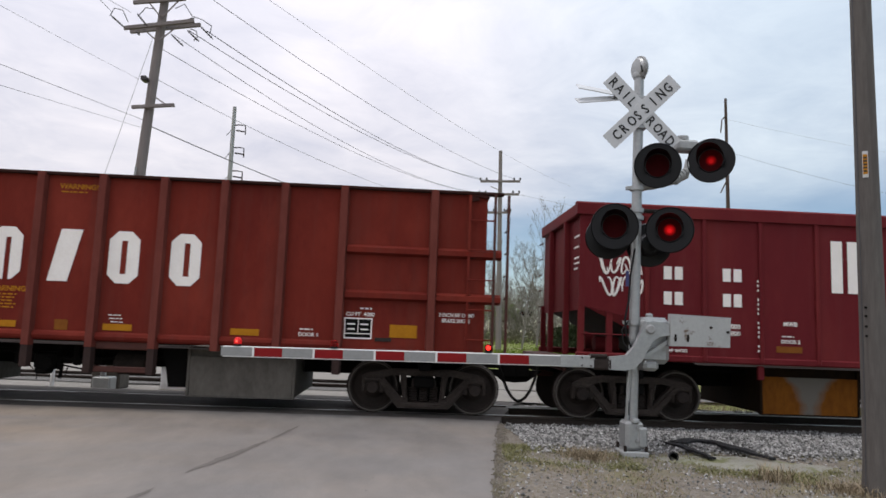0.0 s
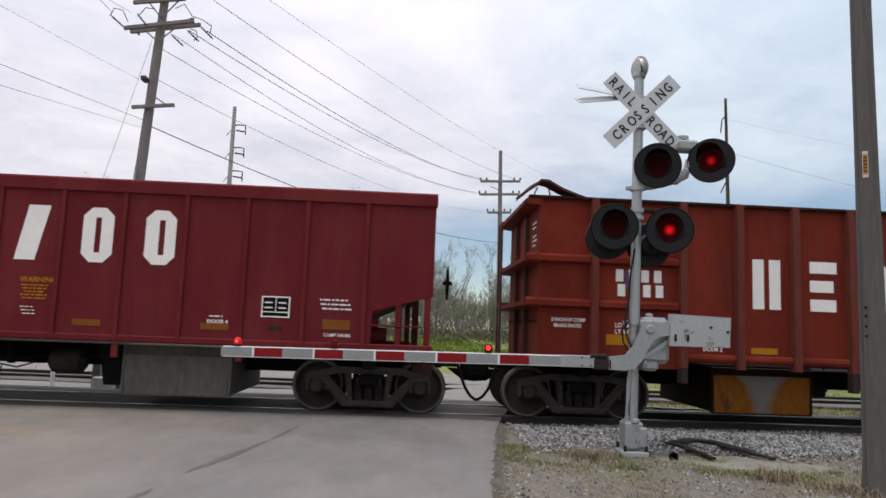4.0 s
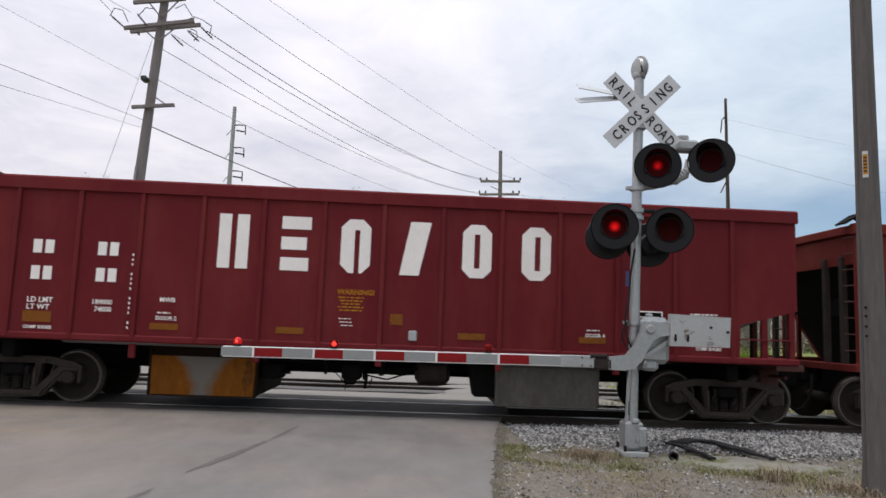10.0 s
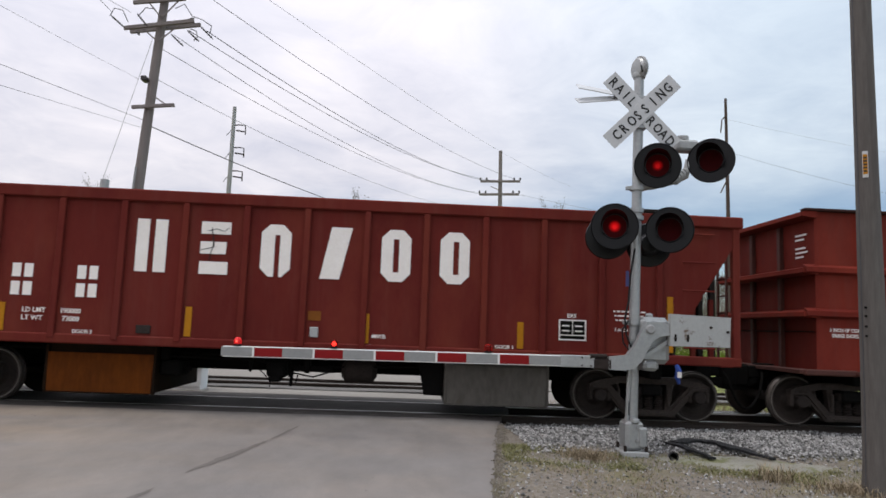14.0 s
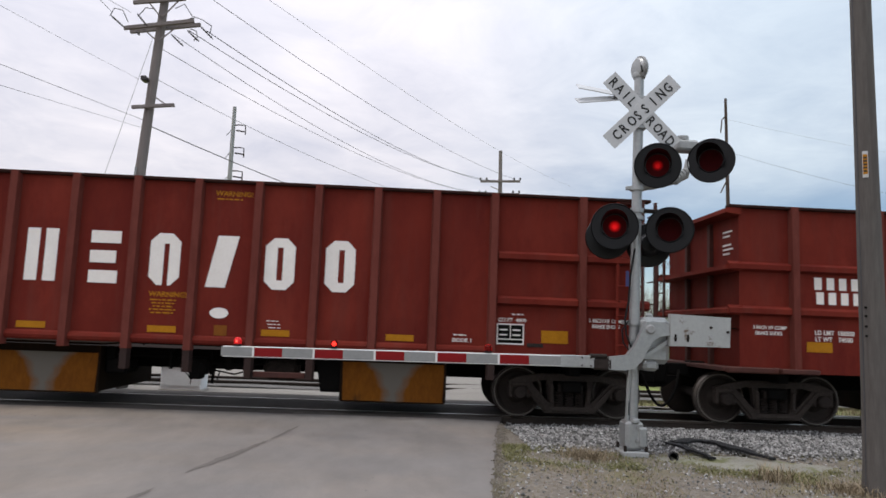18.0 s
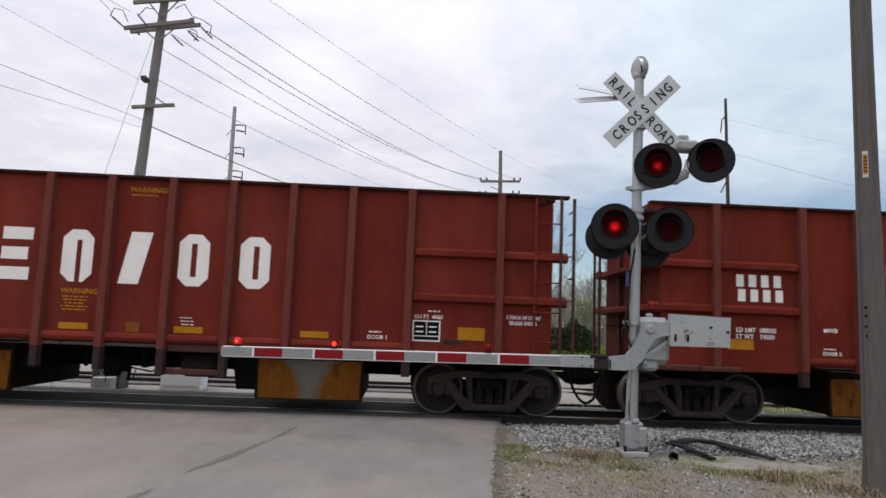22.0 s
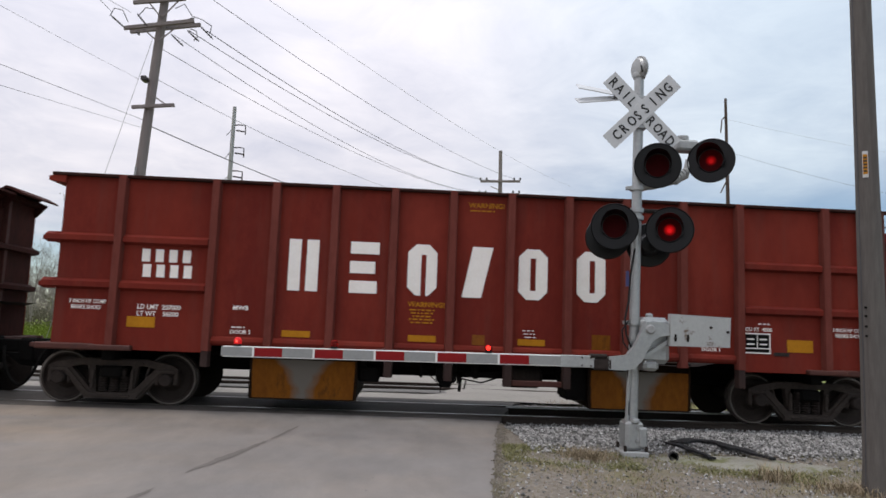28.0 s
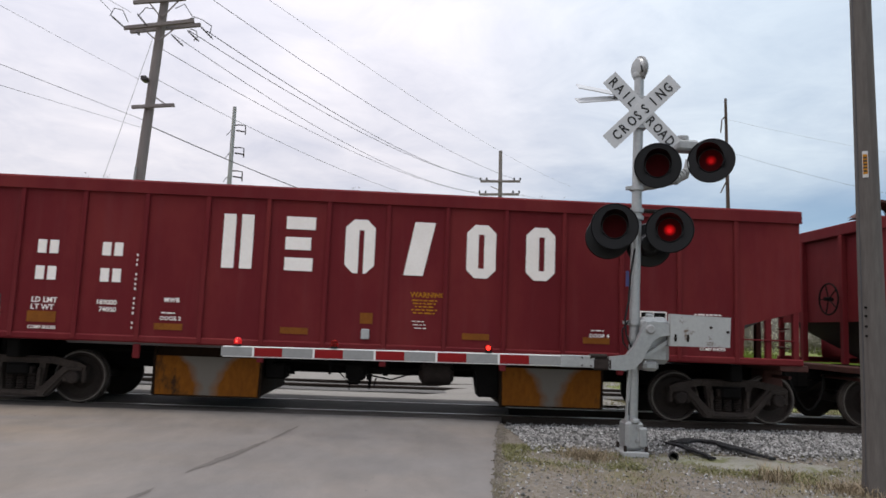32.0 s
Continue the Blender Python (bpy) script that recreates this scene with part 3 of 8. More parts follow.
def side_frame_shape():
    # cast side frame of a three-piece bogie, in the x-z plane about the bogie's centre: arched top member, two triangular windows, spring seat
    s = Shape()
    y0, y1 = -0.06, 0.06
    top = [(-1.00, 0.50), (-1.02, 0.60), (-0.90, 0.66), (-0.50, 0.735), (0.50, 0.735), (0.90, 0.66), (1.02, 0.60), (1.00, 0.50), (0.72, 0.575), (0.50, 0.625), (-0.50, 0.625), (-0.72, 0.575)]
    s.prism(top, y0 - 0.015, y1 + 0.015)
    s.prism([(-0.48, 0.655), (0.48, 0.655), (0.44, 0.71), (-0.44, 0.71)], y0 - 0.035, y0 - 0.012)                # raised rib along the top
    for sx in (-1, 1):
        s.prism([(sx * 0.66, 0.59), (sx * 0.82, 0.56), (sx * 0.42, 0.105), (sx * 0.29, 0.20)], y0, y1)        # diagonal leg
        s.prism([(sx * 0.70, 0.56), (sx * 0.765, 0.555), (sx * 0.40, 0.145), (sx * 0.345, 0.185)], y0 - 0.03, y0 + 0.01)   # its flange
        s.prism([(sx * 0.25, 0.18), (sx * 0.335, 0.18), (sx * 0.39, 0.63), (sx * 0.29, 0.63)], y0, y1)         # column
        s.box(sx * AXLE - 0.155, sx * AXLE + 0.155, y0 - 0.03, y1 + 0.03, 0.50, 0.60, 0.03)                     # pedestal roof
        for k in (-1, 1):
            s.box(sx * AXLE + k * 0.145 - 0.035, sx * AXLE + k * 0.145 + 0.035, y0 - 0.01, y1 + 0.01, 0.33, 0.55, 0.02)   # pedestal jaw
        s.box(sx * 0.31 - 0.03, sx * 0.31 + 0.03, y0 - 0.05, y0, 0.26, 0.56, 0.015)                              # wear plate guide
    s.prism([(-0.43, 0.105), (0.43, 0.105), (0.36, 0.205), (-0.36, 0.205)], y0 - 0.03, y1 + 0.03)               # spring seat
    s.box(-0.30, 0.30, y0 - 0.045, y0 - 0.02, 0.125, 0.165, 0.01)
    return s


def spring_shape():
    s = Shape()
    pts = []
    for i in range(49):
        a = i / 8 * 2 * math.pi
        pts.append((0.062 * math.cos(a), 0.062 * math.sin(a), 0.24 * i / 48))
    return s.tube(pts, 0.015, 5)


# trailing ends take this darker colour, leading ends keep the car's paint
END_DARK = material("dark_end_steel", (0.044, 0.0155, 0.0128), (0.022, 0.0092, 0.0080), (0.078, 0.0235, 0.0178), 0.85, spec=0.1, scale=2.5, grain=14, streak=0.35, bump=0.15)
TOP_DARK = material("dark_worn_edge", (0.030, 0.013, 0.011), (0.014, 0.008, 0.0075), (0.055, 0.020, 0.015), 0.8, spec=0.1, scale=2.5, grain=14, bump=0.1)
FRAME = material("dusty_cast_steel", (0.041, 0.033, 0.029), (0.018, 0.014, 0.013), (0.078, 0.062, 0.053), 0.85, spec=0.15, scale=3, grain=25, bump=0.25)


def make_bogie(car, cx):
    b = part("bogie", lambda: Shape().box(-0.17, 0.17, -1.18, 1.18, 0.44, 0.62, 0.03).box(-0.3, 0.3, -0.3, 0.3, 0.60, 0.72, 0.03), NEAR_BLACK, car,
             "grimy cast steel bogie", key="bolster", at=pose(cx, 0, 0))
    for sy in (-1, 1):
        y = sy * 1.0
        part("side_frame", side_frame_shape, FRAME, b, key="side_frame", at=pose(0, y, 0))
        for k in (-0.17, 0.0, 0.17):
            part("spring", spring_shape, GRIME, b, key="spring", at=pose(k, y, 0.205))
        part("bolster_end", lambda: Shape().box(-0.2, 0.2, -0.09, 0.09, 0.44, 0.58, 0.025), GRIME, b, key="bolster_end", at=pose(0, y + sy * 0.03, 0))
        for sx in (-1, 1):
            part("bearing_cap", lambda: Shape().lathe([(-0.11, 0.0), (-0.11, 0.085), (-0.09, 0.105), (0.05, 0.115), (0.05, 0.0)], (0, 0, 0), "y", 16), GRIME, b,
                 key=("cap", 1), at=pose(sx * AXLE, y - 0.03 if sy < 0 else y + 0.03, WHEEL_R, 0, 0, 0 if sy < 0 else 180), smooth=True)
    # dark backing added between the side frames to block light from behind the springs
    part("spring_plank", lambda: Shape().box(-0.30, 0.30, -0.93, 0.93, 0.17, 0.47, 0.02), NEAR_BLACK, b, key="spring_plank")
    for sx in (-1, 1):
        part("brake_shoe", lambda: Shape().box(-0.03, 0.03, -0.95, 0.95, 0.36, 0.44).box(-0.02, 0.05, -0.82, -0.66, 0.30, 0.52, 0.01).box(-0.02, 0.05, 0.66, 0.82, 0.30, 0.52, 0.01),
             NEAR_BLACK, b, key="brake_beam", at=pose(sx * 0.355, 0, -0.02))
    sets = []
    for sx in (-1, 1):
        w = part("wheelset", lambda: Shape().bar((0, -0.98, 0), (0, 0.98, 0), 0.085, n=14), GRIME, car, "steel wheelset with bright treads",
                 key="axle", at=pose(cx + sx * AXLE, 0, WHEEL_R))
        for sy in (-1, 1):
            turned = pose(0, sy * 0.775, 0, 0, 0, 0 if sy < 0 else 180)
            part("wheel", wheel_shape, WHEEL, w, key="wheel", at=turned, smooth=True)
            part("tread_rim", lambda: Shape().lathe([(-0.0745, 0.384), (-0.0735, 0.403), (-0.0625, 0.4165), (-0.0595, 0.4205), (0.034, 0.4235)], (0, 0, 0), "y", 40), TREAD, w, "bright worn tread", key="rim", at=turned, smooth=True)
        sets.append((w, cx + sx * AXLE))
    return sets


def make_coupler(car, x, sgn, half):
    """Draft gear, shank and knuckle reaching half way to the next car, and the air hose that hangs down to the middle."""
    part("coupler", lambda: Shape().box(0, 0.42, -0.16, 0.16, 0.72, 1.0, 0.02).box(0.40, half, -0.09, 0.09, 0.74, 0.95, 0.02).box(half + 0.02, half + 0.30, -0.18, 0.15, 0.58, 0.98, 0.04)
         .prism([(half - 0.22, 0.72), (half + 0.06, 0.52), (half + 0.29, 0.50), (half + 0.29, 0.72)], -0.12, 0.08), NEAR_BLACK, car, "grimy knuckle coupler", key=("coupler", round(half, 2)),
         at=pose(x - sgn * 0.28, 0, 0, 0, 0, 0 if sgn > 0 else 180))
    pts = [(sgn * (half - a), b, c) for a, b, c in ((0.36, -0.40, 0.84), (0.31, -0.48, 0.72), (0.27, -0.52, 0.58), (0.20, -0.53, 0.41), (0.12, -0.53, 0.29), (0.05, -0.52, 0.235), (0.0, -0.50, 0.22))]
    part("air_hose", lambda: Shape().tube(pts, 0.026, 7), NEAR_BLACK, car, "black rubber air hose", key=("hose", sgn, round(half, 2)), at=pose(x, 0, 0), smooth=True)


# rusty steel darkened to paint the car's shade on chute sides and top
CHUTE_SHADE = material("shaded_rusty_chute", (0.014, 0.008, 0.0045), (0.007, 0.005, 0.0035), (0.028, 0.014, 0.006), 0.85, spec=0.1, scale=2.5, grain=14, streak=0.4)


BLUE_RAG = material("blue_cloth", (0.03, 0.07, 0.30), rough=0.9, scale=6, grain=30)


def dusty_face():
    """Ochre plate with grey dust that has run down its middle in a V and fades out at its edges."""
    m = OCHRE.copy()
    m.name = "dust_streaked_ochre"
    nt = m.node_tree
    p = nt.nodes["Principled BSDF"]
    ochre = p.inputs["Base Color"].links[0].from_socket

    def calc(op, a, b=0.0):
        nd = nt.nodes.new("ShaderNodeMath")
        nd.operation = op
        for i, v in enumerate((a, b)):
            if isinstance(v, float):
                nd.inputs[i].default_value = v
            else:
                nt.links.new(v, nd.inputs[i])
        return nd.outputs[0]
    tc = nt.nodes.new("ShaderNodeTexCoord")
    sep = nt.nodes.new("ShaderNodeSeparateXYZ")
    nt.links.new(tc.outputs["Object"], sep.inputs[0])
    wob = nt.nodes.new("ShaderNodeTexNoise")
    wob.inputs["Scale"].default_value, wob.inputs["Detail"].default_value = 5.0, 6.0
    nt.links.new(tc.outputs["Object"], wob.inputs["Vector"])
    up = calc("MAXIMUM", calc("MULTIPLY", calc("SUBTRACT", sep.outputs[2], 0.22), 1.45), 0.0)
    width = calc("ADD", calc("MULTIPLY", calc("POWER", up, 2.2), 0.42), 0.10)
    edge = calc("ADD", calc("SUBTRACT", calc("ABSOLUTE", sep.outputs[0]), width), calc("MULTIPLY", calc("SUBTRACT", wob.outputs[0], 0.5), 0.22))
    fade = nt.nodes.new("ShaderNodeMapRange")
    fade.inputs[1].default_value, fade.inputs[2].default_value = -0.06, 0.10
    nt.links.new(edge, fade.inputs[0])
    mix = nt.nodes.new("ShaderNodeMix")
    mix.data_type = "RGBA"
    nt.links.new(fade.outputs[0], mix.inputs[0])
    mix.inputs[6].default_value = (0.135, 0.122, 0.105, 1)
    nt.links.new(ochre, mix.inputs[7])
    nt.links.new(mix.outputs[2], p.inputs["Base Color"])
    return m


DUSTY_FACE = dusty_face()
OCHRE_DEEP = material("deep_rust_orange_panel", (0.120, 0.030, 0.004), (0.060, 0.016, 0.003), (0.17, 0.048, 0.006), 0.8, spec=0.1, scale=2.2, grain=14, streak=0.3)


def chute_parts(car, x0, x1, mood, ybase=-1.20):
    """A discharge chute under the car: a boxed hopper with two doors and a V-shaped splitter plate."""
    w, cx = x1 - x0, (x0 + x1) / 2
    body = part("discharge_chute", lambda: Shape().prism([(-w / 2, 0.22), (-w / 2, 0.98), (w / 2, 0.98), (w / 2, 0.22)], ybase + 0.05, -ybase - 0.05)
                .box(-w / 2 - 0.012, -w / 2 + 0.03, ybase - 0.012, ybase + 0.1, 0.21, 0.98, 0.008).box(w / 2 - 0.03, w / 2 + 0.012, ybase - 0.012, ybase + 0.1, 0.21, 0.98, 0.008)
                .box(-w / 2, w / 2, ybase - 0.008, ybase + 0.1, 0.19, 0.215, 0.008),
                DUST if mood == "grey" else CHUTE_SHADE, car, "dust-grey discharge chute" if mood == "grey" else "ochre rusty discharge chute with a grey dusty middle",
                key=("chute", round(w, 2), mood), at=pose(cx, 0, 0))
    part("chute_door", lambda: Shape().prism([(-0.475 * w, 0.215), (-0.485 * w, 0.82), (0.485 * w, 0.82), (0.475 * w, 0.215)], ybase - 0.004, ybase + 0.02),
         DUST if mood == "grey" else OCHRE_DEEP if mood == "plain" else DUSTY_FACE, body,
         "dusty grey plate" if mood == "grey" else "deep rust-orange plate" if mood == "plain" else "ochre plate streaked with grey dust", key=("splitter", round(w, 2), mood))
    return body


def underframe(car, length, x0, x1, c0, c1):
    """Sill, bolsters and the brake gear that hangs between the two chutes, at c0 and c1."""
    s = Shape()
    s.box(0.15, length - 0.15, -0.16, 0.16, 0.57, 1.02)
    part("centre_sill", s, NEAR_BLACK, car, "black centre sill")
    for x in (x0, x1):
        part("bolster_beam", lambda: Shape().box(-0.1, 0.1, -1.35, 1.35, 0.72, 1.0, 0.02), NEAR_BLACK, car, key="bbeam", at=pose(x, 0, 0))
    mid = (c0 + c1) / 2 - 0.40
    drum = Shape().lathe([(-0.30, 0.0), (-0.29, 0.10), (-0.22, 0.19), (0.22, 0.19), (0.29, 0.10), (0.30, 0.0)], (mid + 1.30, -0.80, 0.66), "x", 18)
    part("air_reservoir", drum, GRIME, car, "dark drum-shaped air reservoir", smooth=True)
    part("brake_rod", Shape().tube([(c0 + 0.1, -0.95, 0.80), (mid - 0.5, -0.95, 0.78), (mid + 0.4, -0.92, 0.70), (c1 - 0.1, -0.92, 0.76)], 0.018), NEAR_BLACK, car)
    part("brake_pipe", Shape().tube([(2.2, -0.75, 0.86), (mid - 0.6, -0.75, 0.84), (mid - 0.2, -0.72, 0.66), (mid + 0.8, -0.72, 0.62), (mid + 1.1, -0.72, 0.64), (mid + 2.0, -0.72, 0.84), (length - 2.2, -0.7, 0.86)], 0.024), NEAR_BLACK, car)
    part("brake_valve", lambda: Shape().box(-0.20, 0.13, -1.02, -0.72, 0.52, 0.80, 0.04).box(-0.15, 0.05, -1.06, -0.80, 0.45, 0.56, 0.03).bar((0.02, -1.06, 0.62), (0.02, -1.00, 0.62), 0.09, n=12), NEAR_BLACK, car,
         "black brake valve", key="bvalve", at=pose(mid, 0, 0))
    part("valve_hanger", lambda: Shape().strut((0, -0.9, 0.90), (0.03, -0.9, 0.52), 0.045, 0.03).strut((0.07, -0.9, 0.62), (0.05, -0.9, 0.38), 0.05, 0.03).bar((0.16, -0.9, 0.56), (0.13, -0.9, 0.42), 0.012, n=5), NEAR_BLACK, car,
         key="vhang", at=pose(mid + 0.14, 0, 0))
    part("slack_adjuster", lambda: Shape().bar((0.25, -0.9, 0.66), (0.85, -0.9, 0.68), 0.045, n=10).bar((0.2, -0.92, 0.60), (0.55, -0.92, 0.54), 0.014, n=6).bar((0.55, -0.92, 0.54), (0.80, -0.92, 0.62), 0.014, n=6).box(0.40, 0.50, -0.97, -0.83, 0.60, 0.92, 0.02), NEAR_BLACK, car,
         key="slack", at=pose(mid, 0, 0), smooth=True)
    part("bleed_rod", lambda: Shape().tube([(-0.62, -1.0, 0.82), (-0.42, -1.0, 0.74), (-0.22, -1.0, 0.56), (-0.12, -1.0, 0.44), (-0.13, -1.0, 0.36)], 0.009).box(-0.48, -0.43, -1.03, -0.97, 0.60, 0.92, 0.01), NEAR_BLACK, car,
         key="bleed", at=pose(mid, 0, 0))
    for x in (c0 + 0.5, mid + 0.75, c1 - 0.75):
        part("pipe_hanger", lambda: Shape().strut((0, -0.75, 0.98), (0, -0.75, 0.80), 0.03, 0.02), NEAR_BLACK, car, key="phang", at=pose(x, 0, 0))
    part("door_motor", lambda: Shape().box(0.02, 0.36, -1.05, -0.55, 0.50, 0.74, 0.03).box(0.02, 0.16, -1.05, -0.55, 0.74, 0.95, 0.02).bar((0.36, -0.85, 0.60), (0.48, -0.85, 0.60), 0.03, n=8), NEAR_BLACK, car,
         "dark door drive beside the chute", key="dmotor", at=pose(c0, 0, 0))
    part("door_gearbox", lambda: Shape().prism([(-0.40, 0.72), (-0.33, 0.32), (-0.02, 0.32), (-0.02, 0.95), (-0.50, 0.95)], -1.08, -0.5), NEAR_BLACK, car, "dark gearbox beside the chute", key="dgear", at=pose(c1, 0, 0))


def brand_marks(car, lefts, y, z, h, w):
    """Six plain white shapes where the owner's name is painted."""
    def slot(sx, sz0, sz1, t, rounded):
        # a slab with an upright slot: two halves and the bridges over and under it
        s = Shape()
        c = 0.13 if rounded else 0.0
        outer = [(-w / 2 + c, 0), (w / 2 - c, 0), (w / 2, c), (w / 2, h - c), (w / 2 - c, h), (-w / 2 + c, h), (-w / 2, h - c), (-w / 2, c)] if c else \
                [(-w / 2, 0), (w / 2, 0), (w / 2, h), (-w / 2, h)]
        left = [p for p in outer if p[0] <= 0]
        right = [p for p in outer if p[0] > 0]
        s.prism([(sx - t, 0), (sx - t, h)] + sorted(left, key=lambda p: -p[1]), -0.003, 0.003)
        s.prism([(sx + t, h), (sx + t, 0)] + sorted(right, key=lambda p: p[1]), -0.003, 0.003)
        if sz0 > 0:
            s.box(sx - t, sx + t, -0.003, 0.003, 0, sz0)
        if sz1 < h:
            s.box(sx - t, sx + t, -0.003, 0.003, sz1, h)
        return s
    kinds = [lambda: slot(0, 0, h, 0.045, False),
             lambda: Shape().box(-w / 2, w / 2 - 0.03, -0.003, 0.003, 0, h * 0.24).box(-w / 2, w / 2 - 0.07, -0.003, 0.003, h * 0.385, h * 0.62).box(-w / 2, w / 2 - 0.01, -0.003, 0.003, h * 0.765, h),
             lambda: slot(0.02, 0.0, h * 0.8, 0.04, True),
             lambda: Shape().prism([(-w / 2, 0), (w / 2 - 0.16, 0), (w / 2 + 0.02, h), (-w / 2 + 0.16, h)], -0.003, 0.003),
             lambda: slot(0, h * 0.18, h * 0.82, 0.045, True),
             lambda: slot(0.02, h * 0.18, h * 0.82, 0.045, True)]
    for i, k in enumerate(kinds):
        part("painted_mark", k, WHITE, car, "plain white painted mark", key=("brand", i, h, w), at=pose(lefts[i] + w / 2, y, z))


def number_bars(car, x, y, z, h, groups, gap=0.03):
    """Plain white bars in place of the car's marks and number; groups are rows of (offset x, offset z, characters)."""
    for dx, dz, n in groups:
        w = h * 0.62
        for i in range(n):
            part("number_bar", lambda: Shape().box(0, w, -0.003, 0.003, 0, h), WHITE, car, key=("nbar", h), at=pose(x + dx + i * (w + gap), y, z + dz))


def stencil_box(car, x, y, z):
    """The framed inspection stencil: a white frame with dark fields."""
    f = part("inspection_stencil", lambda: Shape().box(0.01, 0.43, -0.001, 0.003, 0.01, 0.32), NEAR_BLACK, car, "black inspection stencil framed in white", key="stencil", at=pose(x, y, z))
    for i, (a, b, c, d) in enumerate(((0, 0.44, 0, 0.02), (0, 0.44, 0.31, 0.33), (0, 0.02, 0.02, 0.31), (0.42, 0.44, 0.02, 0.31), (0.215, 0.228, 0.09, 0.31), (0.02, 0.42, 0.075, 0.09))):
        part("stencil_line", lambda: Shape().box(a, b, -0.004, 0.0, c, d), WHITE, f, key=("stencil_line", i))
    for i, (a, c) in enumerate(((0.05, 0.22), (0.05, 0.14), (0.26, 0.22), (0.26, 0.14))):
        part("small_print", lambda: Shape().box(0, 0.12, -0.003, 0.0, 0, 0.022), WHITE, f, key="stencil_print", at=pose(a, 0, c))


def plate(car, x, y, z, w=0.44, h=0.14, mat=None):
    part("reflector_plate", lambda: Shape().box(0, w, -0.003, 0.004, 0, h), mat or YELLOW, car, "yellow reflector", key=("plate", w, h), at=pose(x, y, z))


def dashes(car, x, y, z, w, h, mat, seed):
    """A line of print too small to read: a row of short thin bars."""
    rnd = random.Random(seed + int(w * 100))
    a = 0.0
    while a < w - 0.02:
        d = min(rnd.choice((0.035, 0.055, 0.08, 0.11)), w - a)
        part("small_print", lambda: Shape().box(0, d, -0.002, 0.002, 0, h), mat, car, key=("print", round(d, 3), h), at=pose(x + a, y, z))
        a += d + 0.022


def warning(car, x, y, z, lines=5, head="WARNING!"):
    words_part(head, 0.115, YELLOW, car, x, y, z, squeeze=1.0, label="yellow warning lettering")
    for i in range(lines):
        w = 0.40 - 0.05 * (i % 3)
        dashes(car, x + (0.45 - w) / 2, y, z - 0.06 - i * 0.05, w, 0.022, YELLOW, i)


def small_print(car, x, y, z, w, n=2, h=0.035):
    for i in range(n):
        dashes(car, x + 0.02 * i, y, z - i * (h + 0.03), w, h * 0.6, WHITE, i)


SPRAY = material("thin_white_spray", (0.34, 0.29, 0.29), (0.22, 0.16, 0.165), (0.46, 0.42, 0.42), 0.8, scale=12, grain=60, bump=0.0)


def scrawl(car, x, y, z, w, h, seed):
    """Sprayed scribble: overlapping loops and slashes that spell nothing."""
    rnd = random.Random(seed)
    owner = None
    for row in range(2):
        for k in range(4):
            cx, cz = x + w * (0.12 + 0.24 * k) + 0.03 * row, z + h * (0.72 - 0.46 * row)
            p, q, a, b = rnd.uniform(0, 6.28), rnd.uniform(0, 6.28), w * rnd.uniform(0.08, 0.13), h * rnd.uniform(0.14, 0.23)
            n, turns = 22, rnd.uniform(0.7, 1.15)
            pts = [(cx + a * math.sin(2 * math.pi * turns * i / n + p) + 0.06 * w * (i / n - 0.5), y, cz + b * math.sin(2 * math.pi * 1.5 * turns * i / n + q)) for i in range(n + 1)]
            s = Shape().tube(pts, [(0.016 if seed < 5 else 0.022) * (0.6 + 0.6 * math.sin(math.pi * i / n)) for i in range(n + 1)], 5)
            s.v = [(c[0], y + (c[1] - y) * 0.2, c[2]) for c in s.v]
            ob = part("scribble_stroke" if owner else "sprayed_scribble", s, WHITE if seed < 5 else SPRAY, owner or car, "" if owner else "white sprayed scribble")
            owner = owner or ob


def ladder(car, x, y, z0, z1, n, w=0.34):
    for i in range(n):
        part("ladder_rung", lambda: Shape().bar((0, 0, 0), (0, w, 0), 0.013, n=6), RED_DARK, car, key=("rung", w), at=pose(x, y, z0 + (z1 - z0) * i / (n - 1)))


# side posts are darker below the sill than above it
FOOT = material("dark_post_foot", (0.026, 0.013, 0.011), (0.014, 0.008, 0.007), (0.045, 0.020, 0.016), 0.8, scale=3, grain=15, bump=0.1)
RED_DARK = material("dark_red_steel", (0.062, 0.019, 0.014), (0.036, 0.012, 0.010), (0.10, 0.030, 0.020), 0.7, scale=2, grain=15, bump=0.1)


def brake_wheel(car, x, y, z):
    s = Shape().tube([(0, 0.28 * math.cos(a), 0.28 * math.sin(a)) for a in [i * math.pi / 12 for i in range(25)]], 0.016, 6)
    for i in range(5):
        a = i * 2 * math.pi / 5
        s.bar((0, 0, 0), (0.0, 0.28 * math.cos(a), 0.28 * math.sin(a)), 0.012, n=6)
    s.bar((-0.08, 0, 0), (0.08, 0, 0), 0.035, n=8)
    part("brake_wheel", s, NEAR_BLACK, car, "black hand brake wheel", at=pose(x, y, z))


